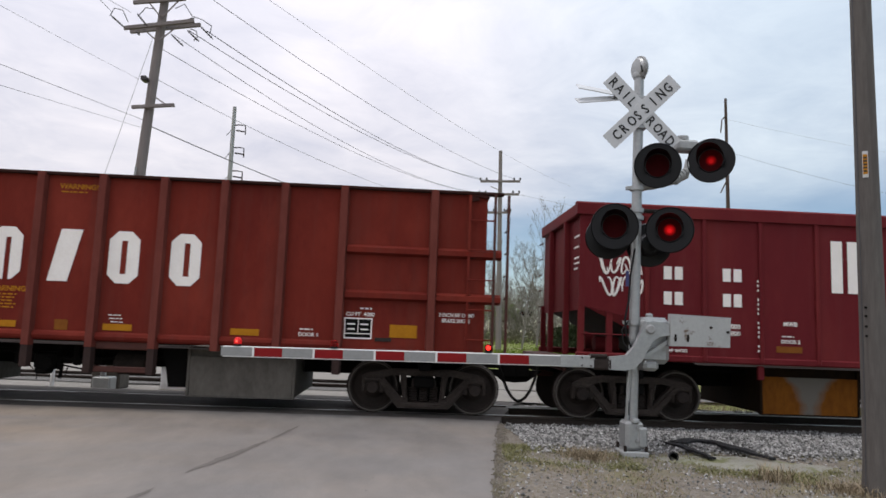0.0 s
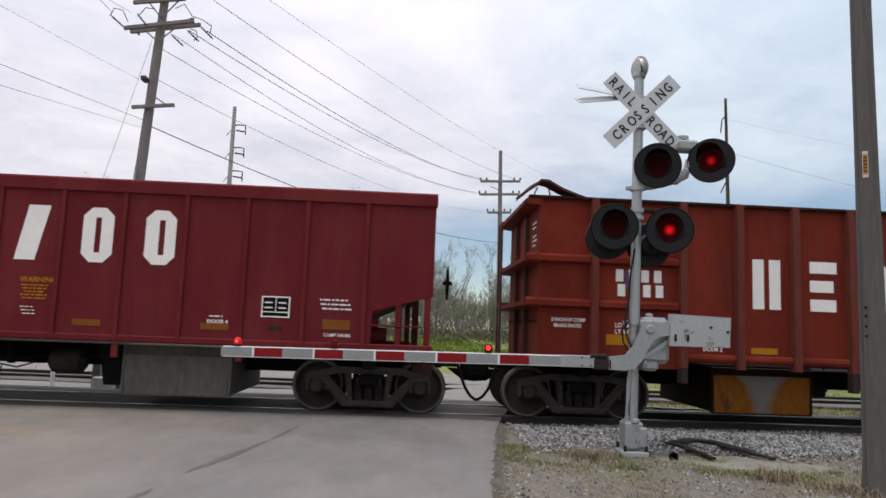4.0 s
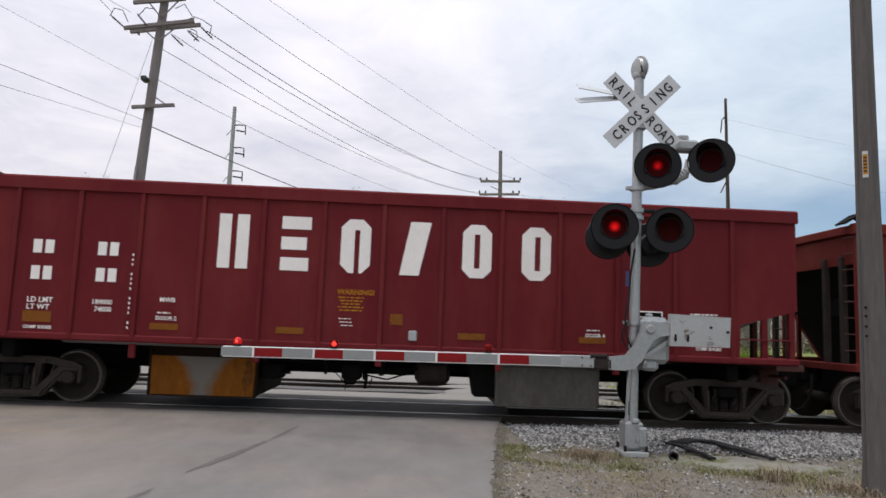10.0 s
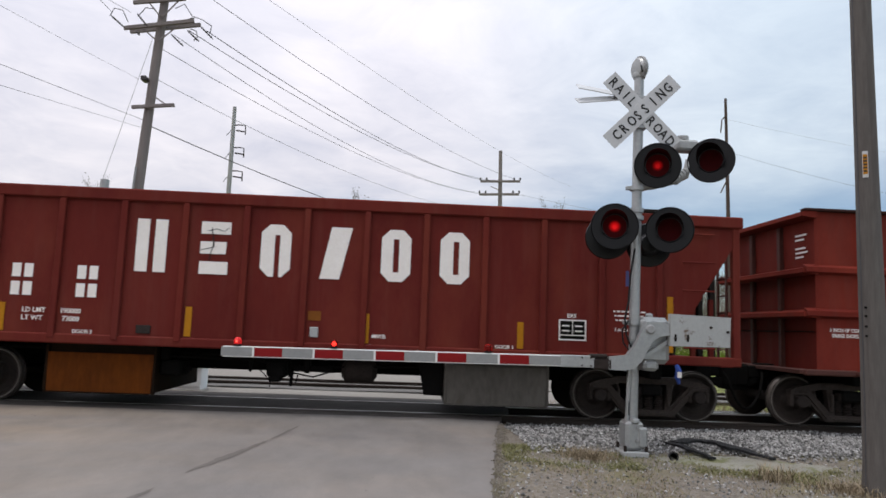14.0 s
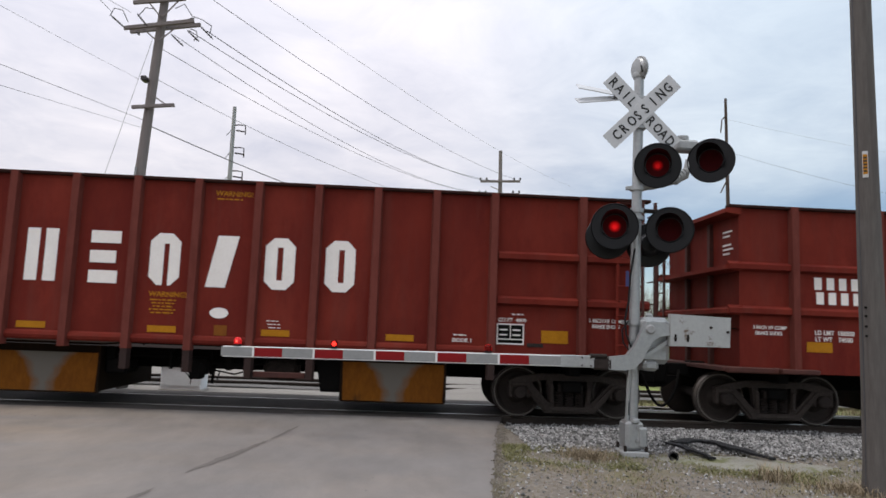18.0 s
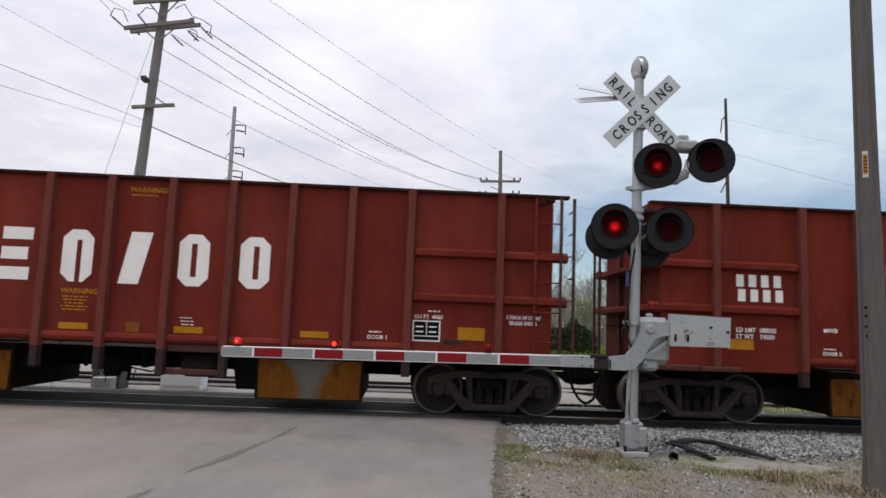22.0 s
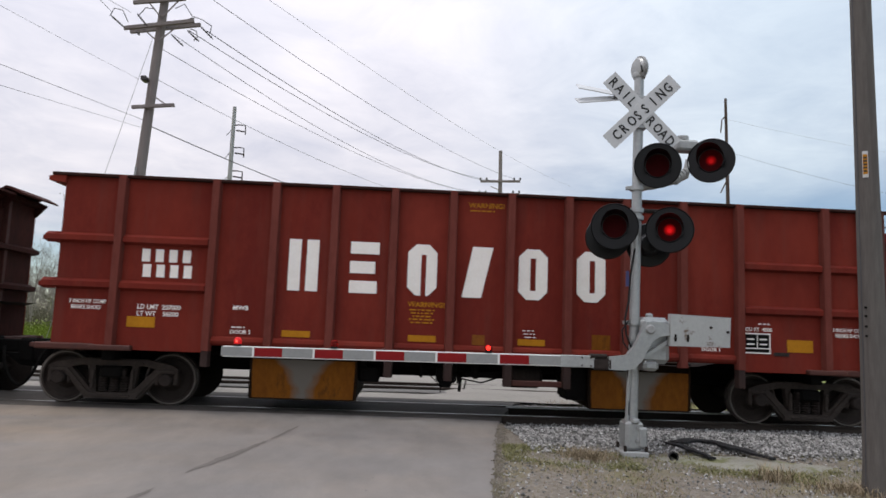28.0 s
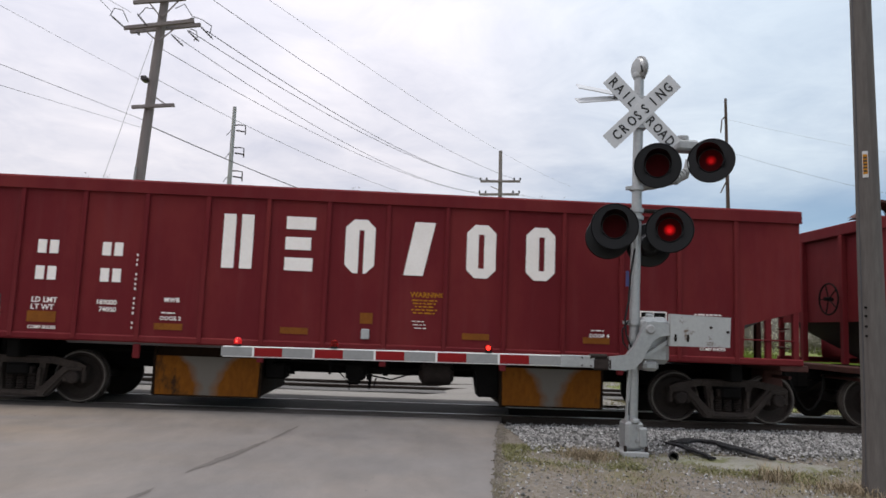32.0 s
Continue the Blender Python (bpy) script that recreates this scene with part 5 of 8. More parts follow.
def slope_car(u, label, chutes):
    """The slope-ended car: side sheets cut back along the hopper slopes, open end frames."""
    L, top = 14.2, 3.41
    car = thing("hopper_car", label, "railway car", "cars of the train", pose(u, TRACK, 0))
    paint = BROWN_RED
    ribs = [1.46 + 0.949 * i for i in range(13)]
    for sgn in (-1, 1):
        yy = sgn * (HALF - 0.07)
        edges = [0.03] + ribs + [L - 0.03]
        for i, (a, b) in enumerate(zip(edges, edges[1:])):
            if i == 0:
                poly = [(a, 2.92), (0.14, 2.86), (1.23, 1.12), (b, 1.12), (b, top - 0.14), (a, top - 0.14)]
            elif i == len(edges) - 2:
                poly = [(a, 1.12), (L - 1.23, 1.12), (L - 0.14, 2.86), (b, 2.92), (b, top - 0.14), (a, top - 0.14)]
            else:
                poly = [(a, 1.08), (b, 1.08), (b, top - 0.14), (a, top - 0.14)]
            part("side_plate", lambda poly=poly, a=a: Shape().prism([(x - a, z) for x, z in poly], -0.01, 0.01), paint, car,
                 key=("cplate", i if i in (0, len(edges) - 2) else 1), at=pose(a, yy, 0))
        for x in ribs:
            part("side_post", lambda: Shape().box(-0.05, 0.05, -0.07, 0.0, 1.05, top - 0.186, 0.01), paint, car, key="cpost", at=pose(x, yy - (0 if sgn < 0 else -0.07), 0))
        part("top_chord", lambda: Shape().box(-0.04, L + 0.04, -0.076, 0.076, top - 0.19, top, 0.02), paint, car, key="cchord", at=pose(0, sgn * (HALF - 0.07), 0))
        part("side_sill", lambda: Shape().box(0.0, L, -0.06, 0.06, 0.97, 1.12, 0.02), paint, car, key="csill", at=pose(0, sgn * (HALF - 0.08), 0))
        for x in (0.07, L - 0.07):
            part("corner_post", lambda: Shape().box(-0.06, 0.06, -0.05, 0.05, 1.1, top - 0.14, 0.01), paint, car, key="ccol", at=pose(x, sgn * (HALF - 0.08), 0))
        for x in (0.42, 0.72, L - 0.72, L - 0.42):
            part("end_column", lambda: Shape().box(-0.04, 0.04, -0.04, 0.04, 1.1, 2.05, 0.008), paint, car, key="ccol2", at=pose(x, sgn * (HALF - 0.25), 0))
    for x, sgn in ((0.10, -1), (L - 0.30, 1)):
        part("end_wall", lambda: Shape().box(-0.012, 0.012, -HALF + 0.07, HALF - 0.07, 2.75, top - 0.05), paint, car, key="cend", at=pose(x, 0, 0))
        part("end_chord", lambda: Shape().box(-0.03, 0.08, -HALF + 0.16, HALF - 0.16, top - 0.15, top - 0.004, 0.015), paint, car, key="cendchord", at=pose(x, 0, 0, 0, 0, 0 if sgn > 0 else 180))
        part("end_platform", lambda: Shape().box(-0.05, 0.16, -HALF + 0.02, HALF - 0.02, 0.96, 1.08, 0.01), paint, car, key="cplat", at=pose(x, 0, 0, 0, 0, 0 if sgn > 0 else 180))
        part("slope_sheet", lambda: Shape().add([(0, -1.5, 2.85), (0, 1.5, 2.85), (1.25, 1.5, 0.98), (1.25, -1.5, 0.98)], [(0, 1, 2, 3)]), NEAR_BLACK, car,
             "dark sloped hopper end", key="cslope", at=pose(x, 0, 0, 0, 0, 0 if sgn < 0 else 180))
        for yy in (-1.1, -0.62, 0.62, 1.1):
            part("end_post", lambda: Shape().box(-0.05, 0.05, -0.05, 0.05, 1.05, 2.9, 0.01), GRIME, car, key="cendpost", at=pose(x + sgn * 0.02, yy, 0))
        ladder(car, x + sgn * 0.07, -HALF + 0.08, 1.3, 3.2, 8)
        part("grab_rod", lambda: Shape().bar((0, 0, 0), (0.75, 0, 0), 0.013, n=6), paint, car, key="cgrab", at=pose(0.08 if sgn < 0 else L - 0.83, -HALF + 0.1, 1.75))
        part("brake_cylinder", lambda: Shape().lathe([(-0.25, 0.0), (-0.25, 0.16), (0.25, 0.16), (0.25, 0.0)], (0, 0, 0), "x", 14), NEAR_BLACK, car, key="ccyl",
             at=pose(x - sgn * 0.45, -0.55, 2.05), smooth=True)
    part("slope_floor", lambda: Shape().add([(1.25, -1.5, 0.98), (1.25, 1.5, 0.98), (L - 1.25, 1.5, 0.98), (L - 1.25, -1.5, 0.98)], [(0, 1, 2, 3)]), GRIME, car, key="cfloor")
    part("end_hood", Shape().strut((-0.14, 0, 0.0), (0.12, 0, 0.17), 0.03, 0.30).strut((0.10, 0, 0.17), (0.46, 0, 0.0), 0.03, 0.30), NEAR_BLACK, car, "small dark peaked sheet", at=pose(0, -HALF + 0.2, top))
    underframe(car, L, 1.34, 12.88, 4.83, 9.45)
    sets = make_bogie(car, 1.34) + make_bogie(car, 12.88)
    chute_parts(car, 3.14, 4.83, chutes[0])
    chute_parts(car, 9.45, 11.14, chutes[1])
    s = -HALF + 0.055
    brand_marks(car, (4.51, 5.50, 6.44, 7.38, 8.34, 9.28), s, 2.12, 0.83, 0.47)
    number_bars(car, 2.68, s, 1.965, 0.21, [(0.0, 0.0, 2), (0.98, 0.0, 2), (0.0, -0.28, 2), (0.98, -0.28, 2)], 0.05)
    words_part("LD LMT", 0.105, WHITE, car, 2.88, s, 1.43)
    words_part("LT WT", 0.105, WHITE, car, 2.88, s, 1.31)
    words_part("190000", 0.105, WHITE, car, 3.45, s, 1.43)
    words_part("73000", 0.105, WHITE, car, 3.49, s, 1.31)
    words_part("DOOR 3", 0.08, WHITE, car, 3.66, s, 1.13)
    words_part("3 INCH HF COMP", 0.08, WHITE, car, 1.65, s, 1.50, squeeze=0.9)
    words_part("BRAKE SHOE", 0.08, WHITE, car, 1.73, s, 1.41, squeeze=0.9)
    words_part("MWB", 0.09, WHITE, car, 8.25, s, 1.22)
    words_part("DOOR 1", 0.08, WHITE, car, 10.2, s, 1.13)
    words_part("EXS", 0.09, WHITE, car, 11.35, s, 1.66)
    stencil_box(car, 11.22, s, 1.30)
    small_print(car, 12.1, s, 1.78, 0.55, 3, 0.04)
    words_part("3 INCH HF COMP", 0.075, WHITE, car, 12.12, s, 1.47, squeeze=0.9)
    for x, z, h in ((1.225, 1.20, 0.87), (2.53, 1.135, 0.43), (5.35, 1.14, 0.46), (8.10, 1.14, 0.46), (10.55, 1.14, 0.42), (12.98, 1.16, 0.90)):
        plate(car, x, s - 0.004, z, 0.10, h)
    plate(car, 7.24, s, 1.46, 0.20, 0.15, YELLOW_FADED)
    part("valve_box", lambda: Shape().box(0, 0.13, -0.03, 0.004, 0, 0.14, 0.01), PALE_GREY, car, key="valve", at=pose(7.28, s, 1.2))
    part("vent_plate", lambda: Shape().box(0, 0.22, -0.02, 0.004, 0, 0.13, 0.006), GRIME, car, key="vent3", at=pose(4.62, s, 1.16))
    for x in (5.35, 8.10):
        part("stripe_foot", lambda: Shape().box(-0.02, 0.16, -0.003, 0.003, 0, 0.07), WHITE, car, key="stripe_foot", at=pose(x, s - 0.004, 1.05))
    ink = part("ink_scribble", Shape().tube([(5.64, s - 0.005, 2.32), (5.70, s - 0.005, 2.60), (5.66, s - 0.005, 2.86), (5.72, s - 0.005, 2.55), (5.52, s - 0.005, 2.50)], 0.007, 5), SIGN_BLACK, car, "thin black scribble over a white mark")
    part("scribble_stroke", Shape().tube([(5.60, s - 0.005, 2.80), (5.75, s - 0.005, 2.84), (5.86, s - 0.005, 2.80), (5.92, s - 0.005, 2.86)], 0.006, 5), SIGN_BLACK, ink)
    for i in range(5):
        part("side_rung", lambda: Shape().bar((0, 0, 0), (0.52, 0, 0), 0.016, n=6), paint, car, key="side_rung", at=pose(13.22, -HALF - 0.02, 1.25 + 0.46 * i))
    rag = part("rag", Shape().tube([(0, 0, 0.30), (0.03, -0.01, 0.2), (0.01, -0.01, 0.1), (0.04, 0, 0)], [0.03, 0.05, 0.04, 0.02], 7), BLUE_RAG, car, "blue rag tied to the sill", at=pose(13.1, -HALF - 0.04, 0.68))
    part("rag_tag", Shape().box(-0.01, 0.06, -0.06, -0.05, 0.10, 0.19), WHITE, rag)
    return car, sets


R_LABEL = "oxide-red ballast hopper with deep side posts"
S_LABEL = "maroon ballast hopper with smooth sides"
TRAIN = [
    ribbed_car(-76.24, R_LABEL + ", dusty grey chutes", ("grey", "grey"), paint=RED_DULL),
    smooth_car(-61.48, S_LABEL + ", sprayed with white scribbles", ("ochre", "grey"), prints=True, tags=((0.35, 2.0, 0.75, 0.75, 3), (4.95, 1.45, 0.85, 0.62, 8))),
    ribbed_car(-46.30, R_LABEL + " and a buckled end hood", ("ochre", "ochre"), hood=4, warn=7.34),
    smooth_car(-31.46, S_LABEL + " and a buckled end hood", ("ochre", "grey"), hood=5, prints=True, warn=6.13),
    slope_car(-16.85, "faded red ballast hopper with cut-back sloping ends and yellow stripes", ("plain", "grey")),
    ribbed_car(-1.46, R_LABEL + " and an oval sticker", ("ochre", "ochre"), oval=True, paint=RED_DULL),
    ribbed_car(13.47, R_LABEL, ("ochre", "ochre"), paint=RED_DULL),
    ribbed_car(28.42, R_LABEL, ("ochre", "ochre")),
    ribbed_car(43.33, R_LABEL + " and bent trailing end", ("ochre", "ochre"), loads=("207000", "56000"), paint=RED_DULL, patch=True),
    smooth_car(58.05, S_LABEL + ", freshly lettered", ("ochre", "ochre"), prints=True),
    smooth_car(72.95, S_LABEL + ", dark and grimy", ("grey", "grey"), hood=6),
]


LENGTHS = [13.29, 13.72, 13.29, 13.72, 14.2] + [13.29] * 4 + [13.72] * 2
for i, (hopper, wheelsets) in enumerate(TRAIN):
    here = hopper.matrix_basis.translation.x
    before = here - TRAIN[i - 1][0].matrix_basis.translation.x - LENGTHS[i - 1] if i else 1.5
    after = TRAIN[i + 1][0].matrix_basis.translation.x - here - LENGTHS[i] if i + 1 < len(TRAIN) else 1.5
    make_coupler(hopper, 0.0, -1, before / 2)
    make_coupler(hopper, LENGTHS[i], 1, after / 2)


def run(t):
    """How far the train has gone along -x at t seconds."""
    q = t / 32 - 0.5
    return 30 * (4.32591 * q + 0.06313 * q ** 2 - 0.04715 * q ** 3)


# ---- the crossing signal and gate ----
def lamp_unit(owner, x, y, z, turn=0.0, name="flashing_lamp", tilt=0.0, full=True, lit=None, core=None):
    """A flashing-light unit: round black background, housing, red lens, hood. Faces -y before it is turned. Returns the turning insert."""
    at = pose(x, y, z, tilt, 0, turn)
    body = part(name, lambda: Shape().lathe([(0.02, 0.0), (0.02, 0.20), (0.012, 0.295), (-0.010, 0.305), (-0.016, 0.300), (-0.004, 0.29), (0.0, 0.19), (0.0, 0.165), (0.018, 0.16), (0.12, 0.155), (0.19, 0.11), (0.20, 0.0)], (0, 0, 0), "y", 40),
                BLACK, owner, "black flashing lamp with a round background", key="lamp_body", at=at, smooth=True)
    v, f, n = [], [], 26
    for k in range(n + 1):
        a = radians(-35 + 250 * k / n)
        c, s = math.cos(a), math.sin(a)
        reach = 0.30 - 0.20 * (1 - max(0.0, s)) ** 1.3
        for r, d in ((0.168, 0.0), (0.176, -reach), (0.168, -reach), (0.160, 0.0)):
            v.append((r * c, d, r * s))
    for k in range(n):
        f += [(4 * k + i, 4 * k + (i + 1) % 4, 4 * k + 4 + (i + 1) % 4, 4 * k + 4 + i) for i in range(4)]
    hood_shape = Shape().add(v, f)
    part("hood", lambda: hood_shape, BLACK, body, "black lamp hood", key="lamp_hood", smooth=True)
    part("lens_rim", lambda: Shape().lathe([(-0.012, 0.150), (-0.016, 0.160), (0.0, 0.166), (0.004, 0.150)], (0, 0, 0), "y", 32), BLACK, body, key="lamp_rim", smooth=True)
    if not full:
        part("lens", lambda: Shape().lathe([(-0.010, 0.0), (-0.006, 0.09), (0.004, 0.152)], (0, 0, 0), "y", 28), LAMP_RED, body, "dark red lens", key="lens_plain", smooth=True)
        return None
    # the insert turns inside the housing: one face dark, the other lit
    insert = part("lamp_insert", lambda: Shape().lathe([(-0.004, 0.0), (-0.004, 0.150), (0.004, 0.150), (0.004, 0.0)], (0, 0, 0), "y", 28), LAMP_RED, body,
                  "red lamp insert", key="insert", at=pose(0, 0.004, 0))
    part("lit_lens", lambda: Shape().lathe([(0.005, 0.148), (0.006, 0.10), (0.006, 0.0)], (0, 0, 0), "y", 28), lit or LIT_RED, insert, "glowing red lens", key="insert_lit", smooth=True)
    part("lit_bulb", lambda: Shape().lathe([(0.0065, 0.028), (0.008, 0.02), (0.009, 0.0)], (0.0, 0, -0.01), "y", 20), core or LIT_CORE, insert, "bright lamp centre", key="insert_core", smooth=True)
    return insert


def blade(owner, x, y, z, lean, texts, length=1.27, wide=0.238, turn=0.0, size=0.155):
    b = part("crossbuck_blade", lambda: Shape().box(-length / 2, length / 2, -0.004, 0.004, -wide / 2, wide / 2, 0.002), SIGN_WHITE, owner, "white reflective crossbuck blade",
             key=("blade", length), at=pose(x, y, z, 0, lean, turn))
    for words, cx in texts:
        pitch = 0.120 if len(words) == 4 else 0.139
        n = len(words)
        for i, ch in enumerate(words):
            me_at = cx + (i - (n - 1) / 2) * pitch
            wid = 0.028 if ch == "I" else 0.075 if ch == "L" else 0.09
            words_part(ch, 0.19, SIGN_BLACK, b, me_at - wid / 2 - 0.006, -0.0065, -0.066, name="letter", squeeze=0.78)
    return b


def make_signal():
    m = thing("crossing_signal", "silver railroad crossing signal with crossbuck, red lamps and gate", "crossing signal", at=pose(2.987, 9.0, -0.10))
    gx = 2.987

    def px(x):
        return x - gx

    def pz(z):
        return z + 0.10
    lean = 0.014
    part("mast", Shape().lathe([(0.40, 0.0), (0.40, 0.068), (5.06, 0.064), (5.06, 0.0)], (0, 0, 0), (lean, 0, 1), 20), SILVER, m, "silver round steel mast", smooth=True)
    part("conduit", Shape().bar((-0.075, -0.03, 0.4), (-0.04, -0.05, 1.45), 0.026, n=10), SILVER, m, smooth=True)
    # pinned base on a concrete footing
    part("base_casting", Shape().box(-0.125, 0.11, -0.15, 0.15, 0.075, 0.43, 0.035).box(-0.05, 0.05, -0.17, 0.17, 0.40, 0.47, 0.02).box(0.03, 0.15, -0.17, -0.10, 0.11, 0.36, 0.02), SILVER, m, "silver cast hinge base")
    part("base_plate", Shape().box(-0.165, 0.165, -0.18, 0.18, -0.02, 0.06, 0.015), PALE_GREY, m)
    for a, b in ((-0.135, -0.155), (0.135, -0.155), (-0.135, 0.155), (0.135, 0.155)):
        part("anchor_bolt", lambda: Shape().bar((0, 0, 0.06), (0, 0, 0.13), 0.02, n=6), GRIME, m, key="anchor", at=pose(a, b, 0))
    for z in (0.20, 0.36):
        part("bolt", lambda: Shape().bar((0, 0, 0), (0, -0.02, 0), 0.022, n=6), STEEL_POLE, m, key="bolt", at=pose(0.02, -0.152, z))
    # bell
    bell = part("bell", Shape().lathe([(-0.065, 0.0), (-0.065, 0.08), (-0.055, 0.125), (-0.015, 0.155), (0.03, 0.16), (0.06, 0.13), (0.065, 0.0)], (0.072, 0, 5.14), (1, 0.25, 0.03), 24), SILVER, m,
                "silver crossing bell", smooth=True)
    part("bell_rim", Shape().lathe([(-0.02, 0.150), (-0.02, 0.168), (0.015, 0.170), (0.015, 0.150)], (0.072, 0, 5.14), (1, 0.25, 0.03), 24), STEEL_POLE, bell, smooth=True)
    part("bell_hammer", Shape().tube([(0.05, -0.10, 5.22), (0.055, -0.13, 5.12), (0.075, -0.12, 5.05)], 0.012), BLACK, m)
    part("cap", Shape().lathe([(0.0, 0.075), (0.03, 0.085), (0.07, 0.08), (0.10, 0.05), (0.1, 0.0)], (0.072, 0, 5.0), "z", 18), SILVER, m, smooth=True)
    # crossbuck
    cx, cy, cz = px(3.058), -0.11, pz(4.40)
    blade(m, cx, cy, cz, 45, [("RAIL", -0.36), ("ROAD", 0.36)])
    blade(m, cx, cy - 0.012, cz, -45, [("CROSSING", 0.0)])
    for dz in (-0.2, 0.2):
        part("sign_clamp", lambda: Shape().box(-0.09, 0.09, -0.02, 0.02, -0.025, 0.025, 0.006).box(-0.085, 0.085, 0.02, 0.17, -0.02, 0.02, 0.006), SILVER, m, key="sclamp", at=pose(cx, -0.085, cz + dz))
    # the side-facing crossbuck, knocked almost flat and seen by its edges
    for dz, rx, ry in ((0.03, 33, 8.0), (-0.03, 33, -7.0)):
        part("crossbuck_blade", Shape().box(-0.56, 0.02, -0.114, 0.114, -0.006, 0.006, 0.002), SIGN_WHITE, m, "pale crossbuck blade seen almost by its edge",
             at=pose(px(2.77), 0.05, pz(4.655) + dz, rx, ry, 0))
    part("blade_bracket", Shape().box(-0.30, 0.0, -0.02, 0.02, -0.02, 0.02, 0.005), SILVER, m, at=pose(0.03, 0.03, pz(4.64)))
    # upper pair of lamps on an arm, lower pair back to back on the mast
    up = [lamp_unit(m, px(3.254), -0.17, pz(3.655), -19, tilt=2, lit=LIT_WEAK, core=WEAK_CORE), lamp_unit(m, px(3.985), -0.15, pz(3.765), -31, tilt=-2, lit=LIT_WEAK, core=WEAK_CORE)]
    low = [lamp_unit(m, px(2.655), -0.27, pz(2.80), -16, tilt=-2), lamp_unit(m, px(3.385), -0.25, pz(2.79), -22, tilt=-2)]
    lamp_unit(m, px(2.735), 0.30, pz(2.74), 165, full=False)
    lamp_unit(m, px(3.32), 0.34, pz(2.66), 165, full=False)
    part("lamp_arm", Shape().tube([(0.0, -0.02, pz(3.37)), (0.25, -0.03, pz(3.41)), (0.55, 0.0, pz(3.50)), (0.72, 0.03, pz(3.58)), (0.78, 0.04, pz(3.80))], 0.05, 10), SILVER, m, "silver tube arm", smooth=True)
    part("lamp_arm", Shape().tube([(0.22, -0.02, pz(3.42)), (0.25, 0.02, pz(3.60))], 0.04, 8), SILVER, m, smooth=True)
    for i in range(5):
        part("arm_rib", lambda: Shape().bar((0, 0, 0), (0.03, 0, 0.012), 0.062, n=10), PALE_GREY, m, key="arm_rib", at=pose(0.56 + 0.035 * i, 0.0, pz(3.50 + 0.03 * i)))
    part("junction_box", Shape().box(0.60, 0.90, -0.02, 0.20, pz(3.93), pz(4.08), 0.03).bar((0.70, 0.09, pz(4.08)), (0.70, 0.09, pz(4.14)), 0.09, n=16), PALE_GREY, m, "pale grey junction box with a round cap")
    part("lamp_arm", Shape().tube([(-0.36, 0.0, pz(2.82)), (-0.36, 0.0, pz(3.0)), (-0.25, 0.0, pz(3.07)), (0.35, 0.0, pz(3.07)), (0.40, 0.0, pz(3.0)), (0.40, 0.0, pz(2.72))], 0.03, 8), GRIME, m, smooth=True)
    for z in (3.37, 3.07, 1.58, 2.97):
        part("clamp", lambda: Shape().lathe([(-0.03, 0.0), (-0.03, 0.095), (0.03, 0.095), (0.03, 0.0)], (0, 0, 0), "z", 16).box(-0.15, -0.07, -0.03, 0.03, -0.025, 0.025, 0.006), SILVER, m, key="clamp",
             at=pose(lean * pz(z), 0, pz(z)))
    part("tag", Shape().box(px(2.868), px(2.908), -0.085, -0.075, pz(2.05), pz(2.25)), BLUE_TAG, m, "small blue tag")
    # cables strapped to the mast, and the breather on the mechanism
    part("cable", Shape().tube([(0.0, -0.075, pz(2.55)), (-0.055, -0.07, pz(2.2)), (-0.075, -0.06, pz(1.85)), (-0.13, -0.09, pz(1.62)), (-0.12, -0.12, pz(1.42)), (-0.04, -0.13, pz(1.22)), (0.04, -0.14, pz(1.12))], 0.013, 7), BLACK, m, "black cable looped down the mast", smooth=True)
    part("cable", Shape().tube([(-0.07, -0.05, pz(1.60)), (-0.16, -0.07, pz(1.48)), (-0.15, -0.09, pz(1.32)), (-0.06, -0.10, pz(1.20)), (-0.07, -0.05, pz(0.95)), (-0.06, -0.05, pz(0.40))], 0.011, 7), BLACK, m, smooth=True)
    part("breather", Shape().lathe([(0.0, 0.045), (0.03, 0.05), (0.05, 0.03), (0.055, 0.0)], (0.22, 0.0, pz(1.66)), "z", 14), PALE_GREY, m, smooth=True)
    part("hasp", Shape().box(0.40, 0.44, -0.15, -0.13, pz(1.30), pz(1.42), 0.005), GRIME, m)
    # gate mechanism
    part("gate_mechanism", Shape().box(0.07, 0.46, -0.13, 0.20, pz(1.06), pz(1.66), 0.06).box(0.10, 0.30, -0.16, 0.2, pz(0.97), pz(1.10), 0.04), SILVER, m, "silver gate mechanism housing")
    bend = [(2.60, 1.135), (2.83, 1.165), (2.935, 1.285), (3.045, 1.525), (3.085, 1.59), (3.16, 1.605), (3.40, 1.575), (3.40, 1.43), (3.245, 1.41), (3.15, 1.33), (3.03, 1.105), (2.935, 0.995), (2.80, 0.97), (2.60, 0.975)]
    part("arm_bracket", Shape().prism([(px(a), pz(b)) for a, b in bend], -0.27, -0.17), SILVER, m, "silver cast arm bracket")
    part("pivot", Shape().lathe([(-0.30, 0.0), (-0.30, 0.045), (-0.285, 0.06), (-0.27, 0.062)], (px(3.13), 0, pz(1.50)), "y", 18), STEEL_POLE, m, smooth=True)
    part("brace", Shape().strut((px(3.06), -0.2, pz(1.14)), (px(3.42), -0.2, pz(1.38)), 0.05, 0.03), SILVER, m)
    w = part("counterweight", Shape().prism([(px(3.375), pz(1.30)), (px(4.15), pz(1.305)), (px(4.165), pz(1.685)), (px(3.385), pz(1.705))], -0.30, -0.20), RUSTY_GREY, m, "pale grey counterweight plate with rust spots")
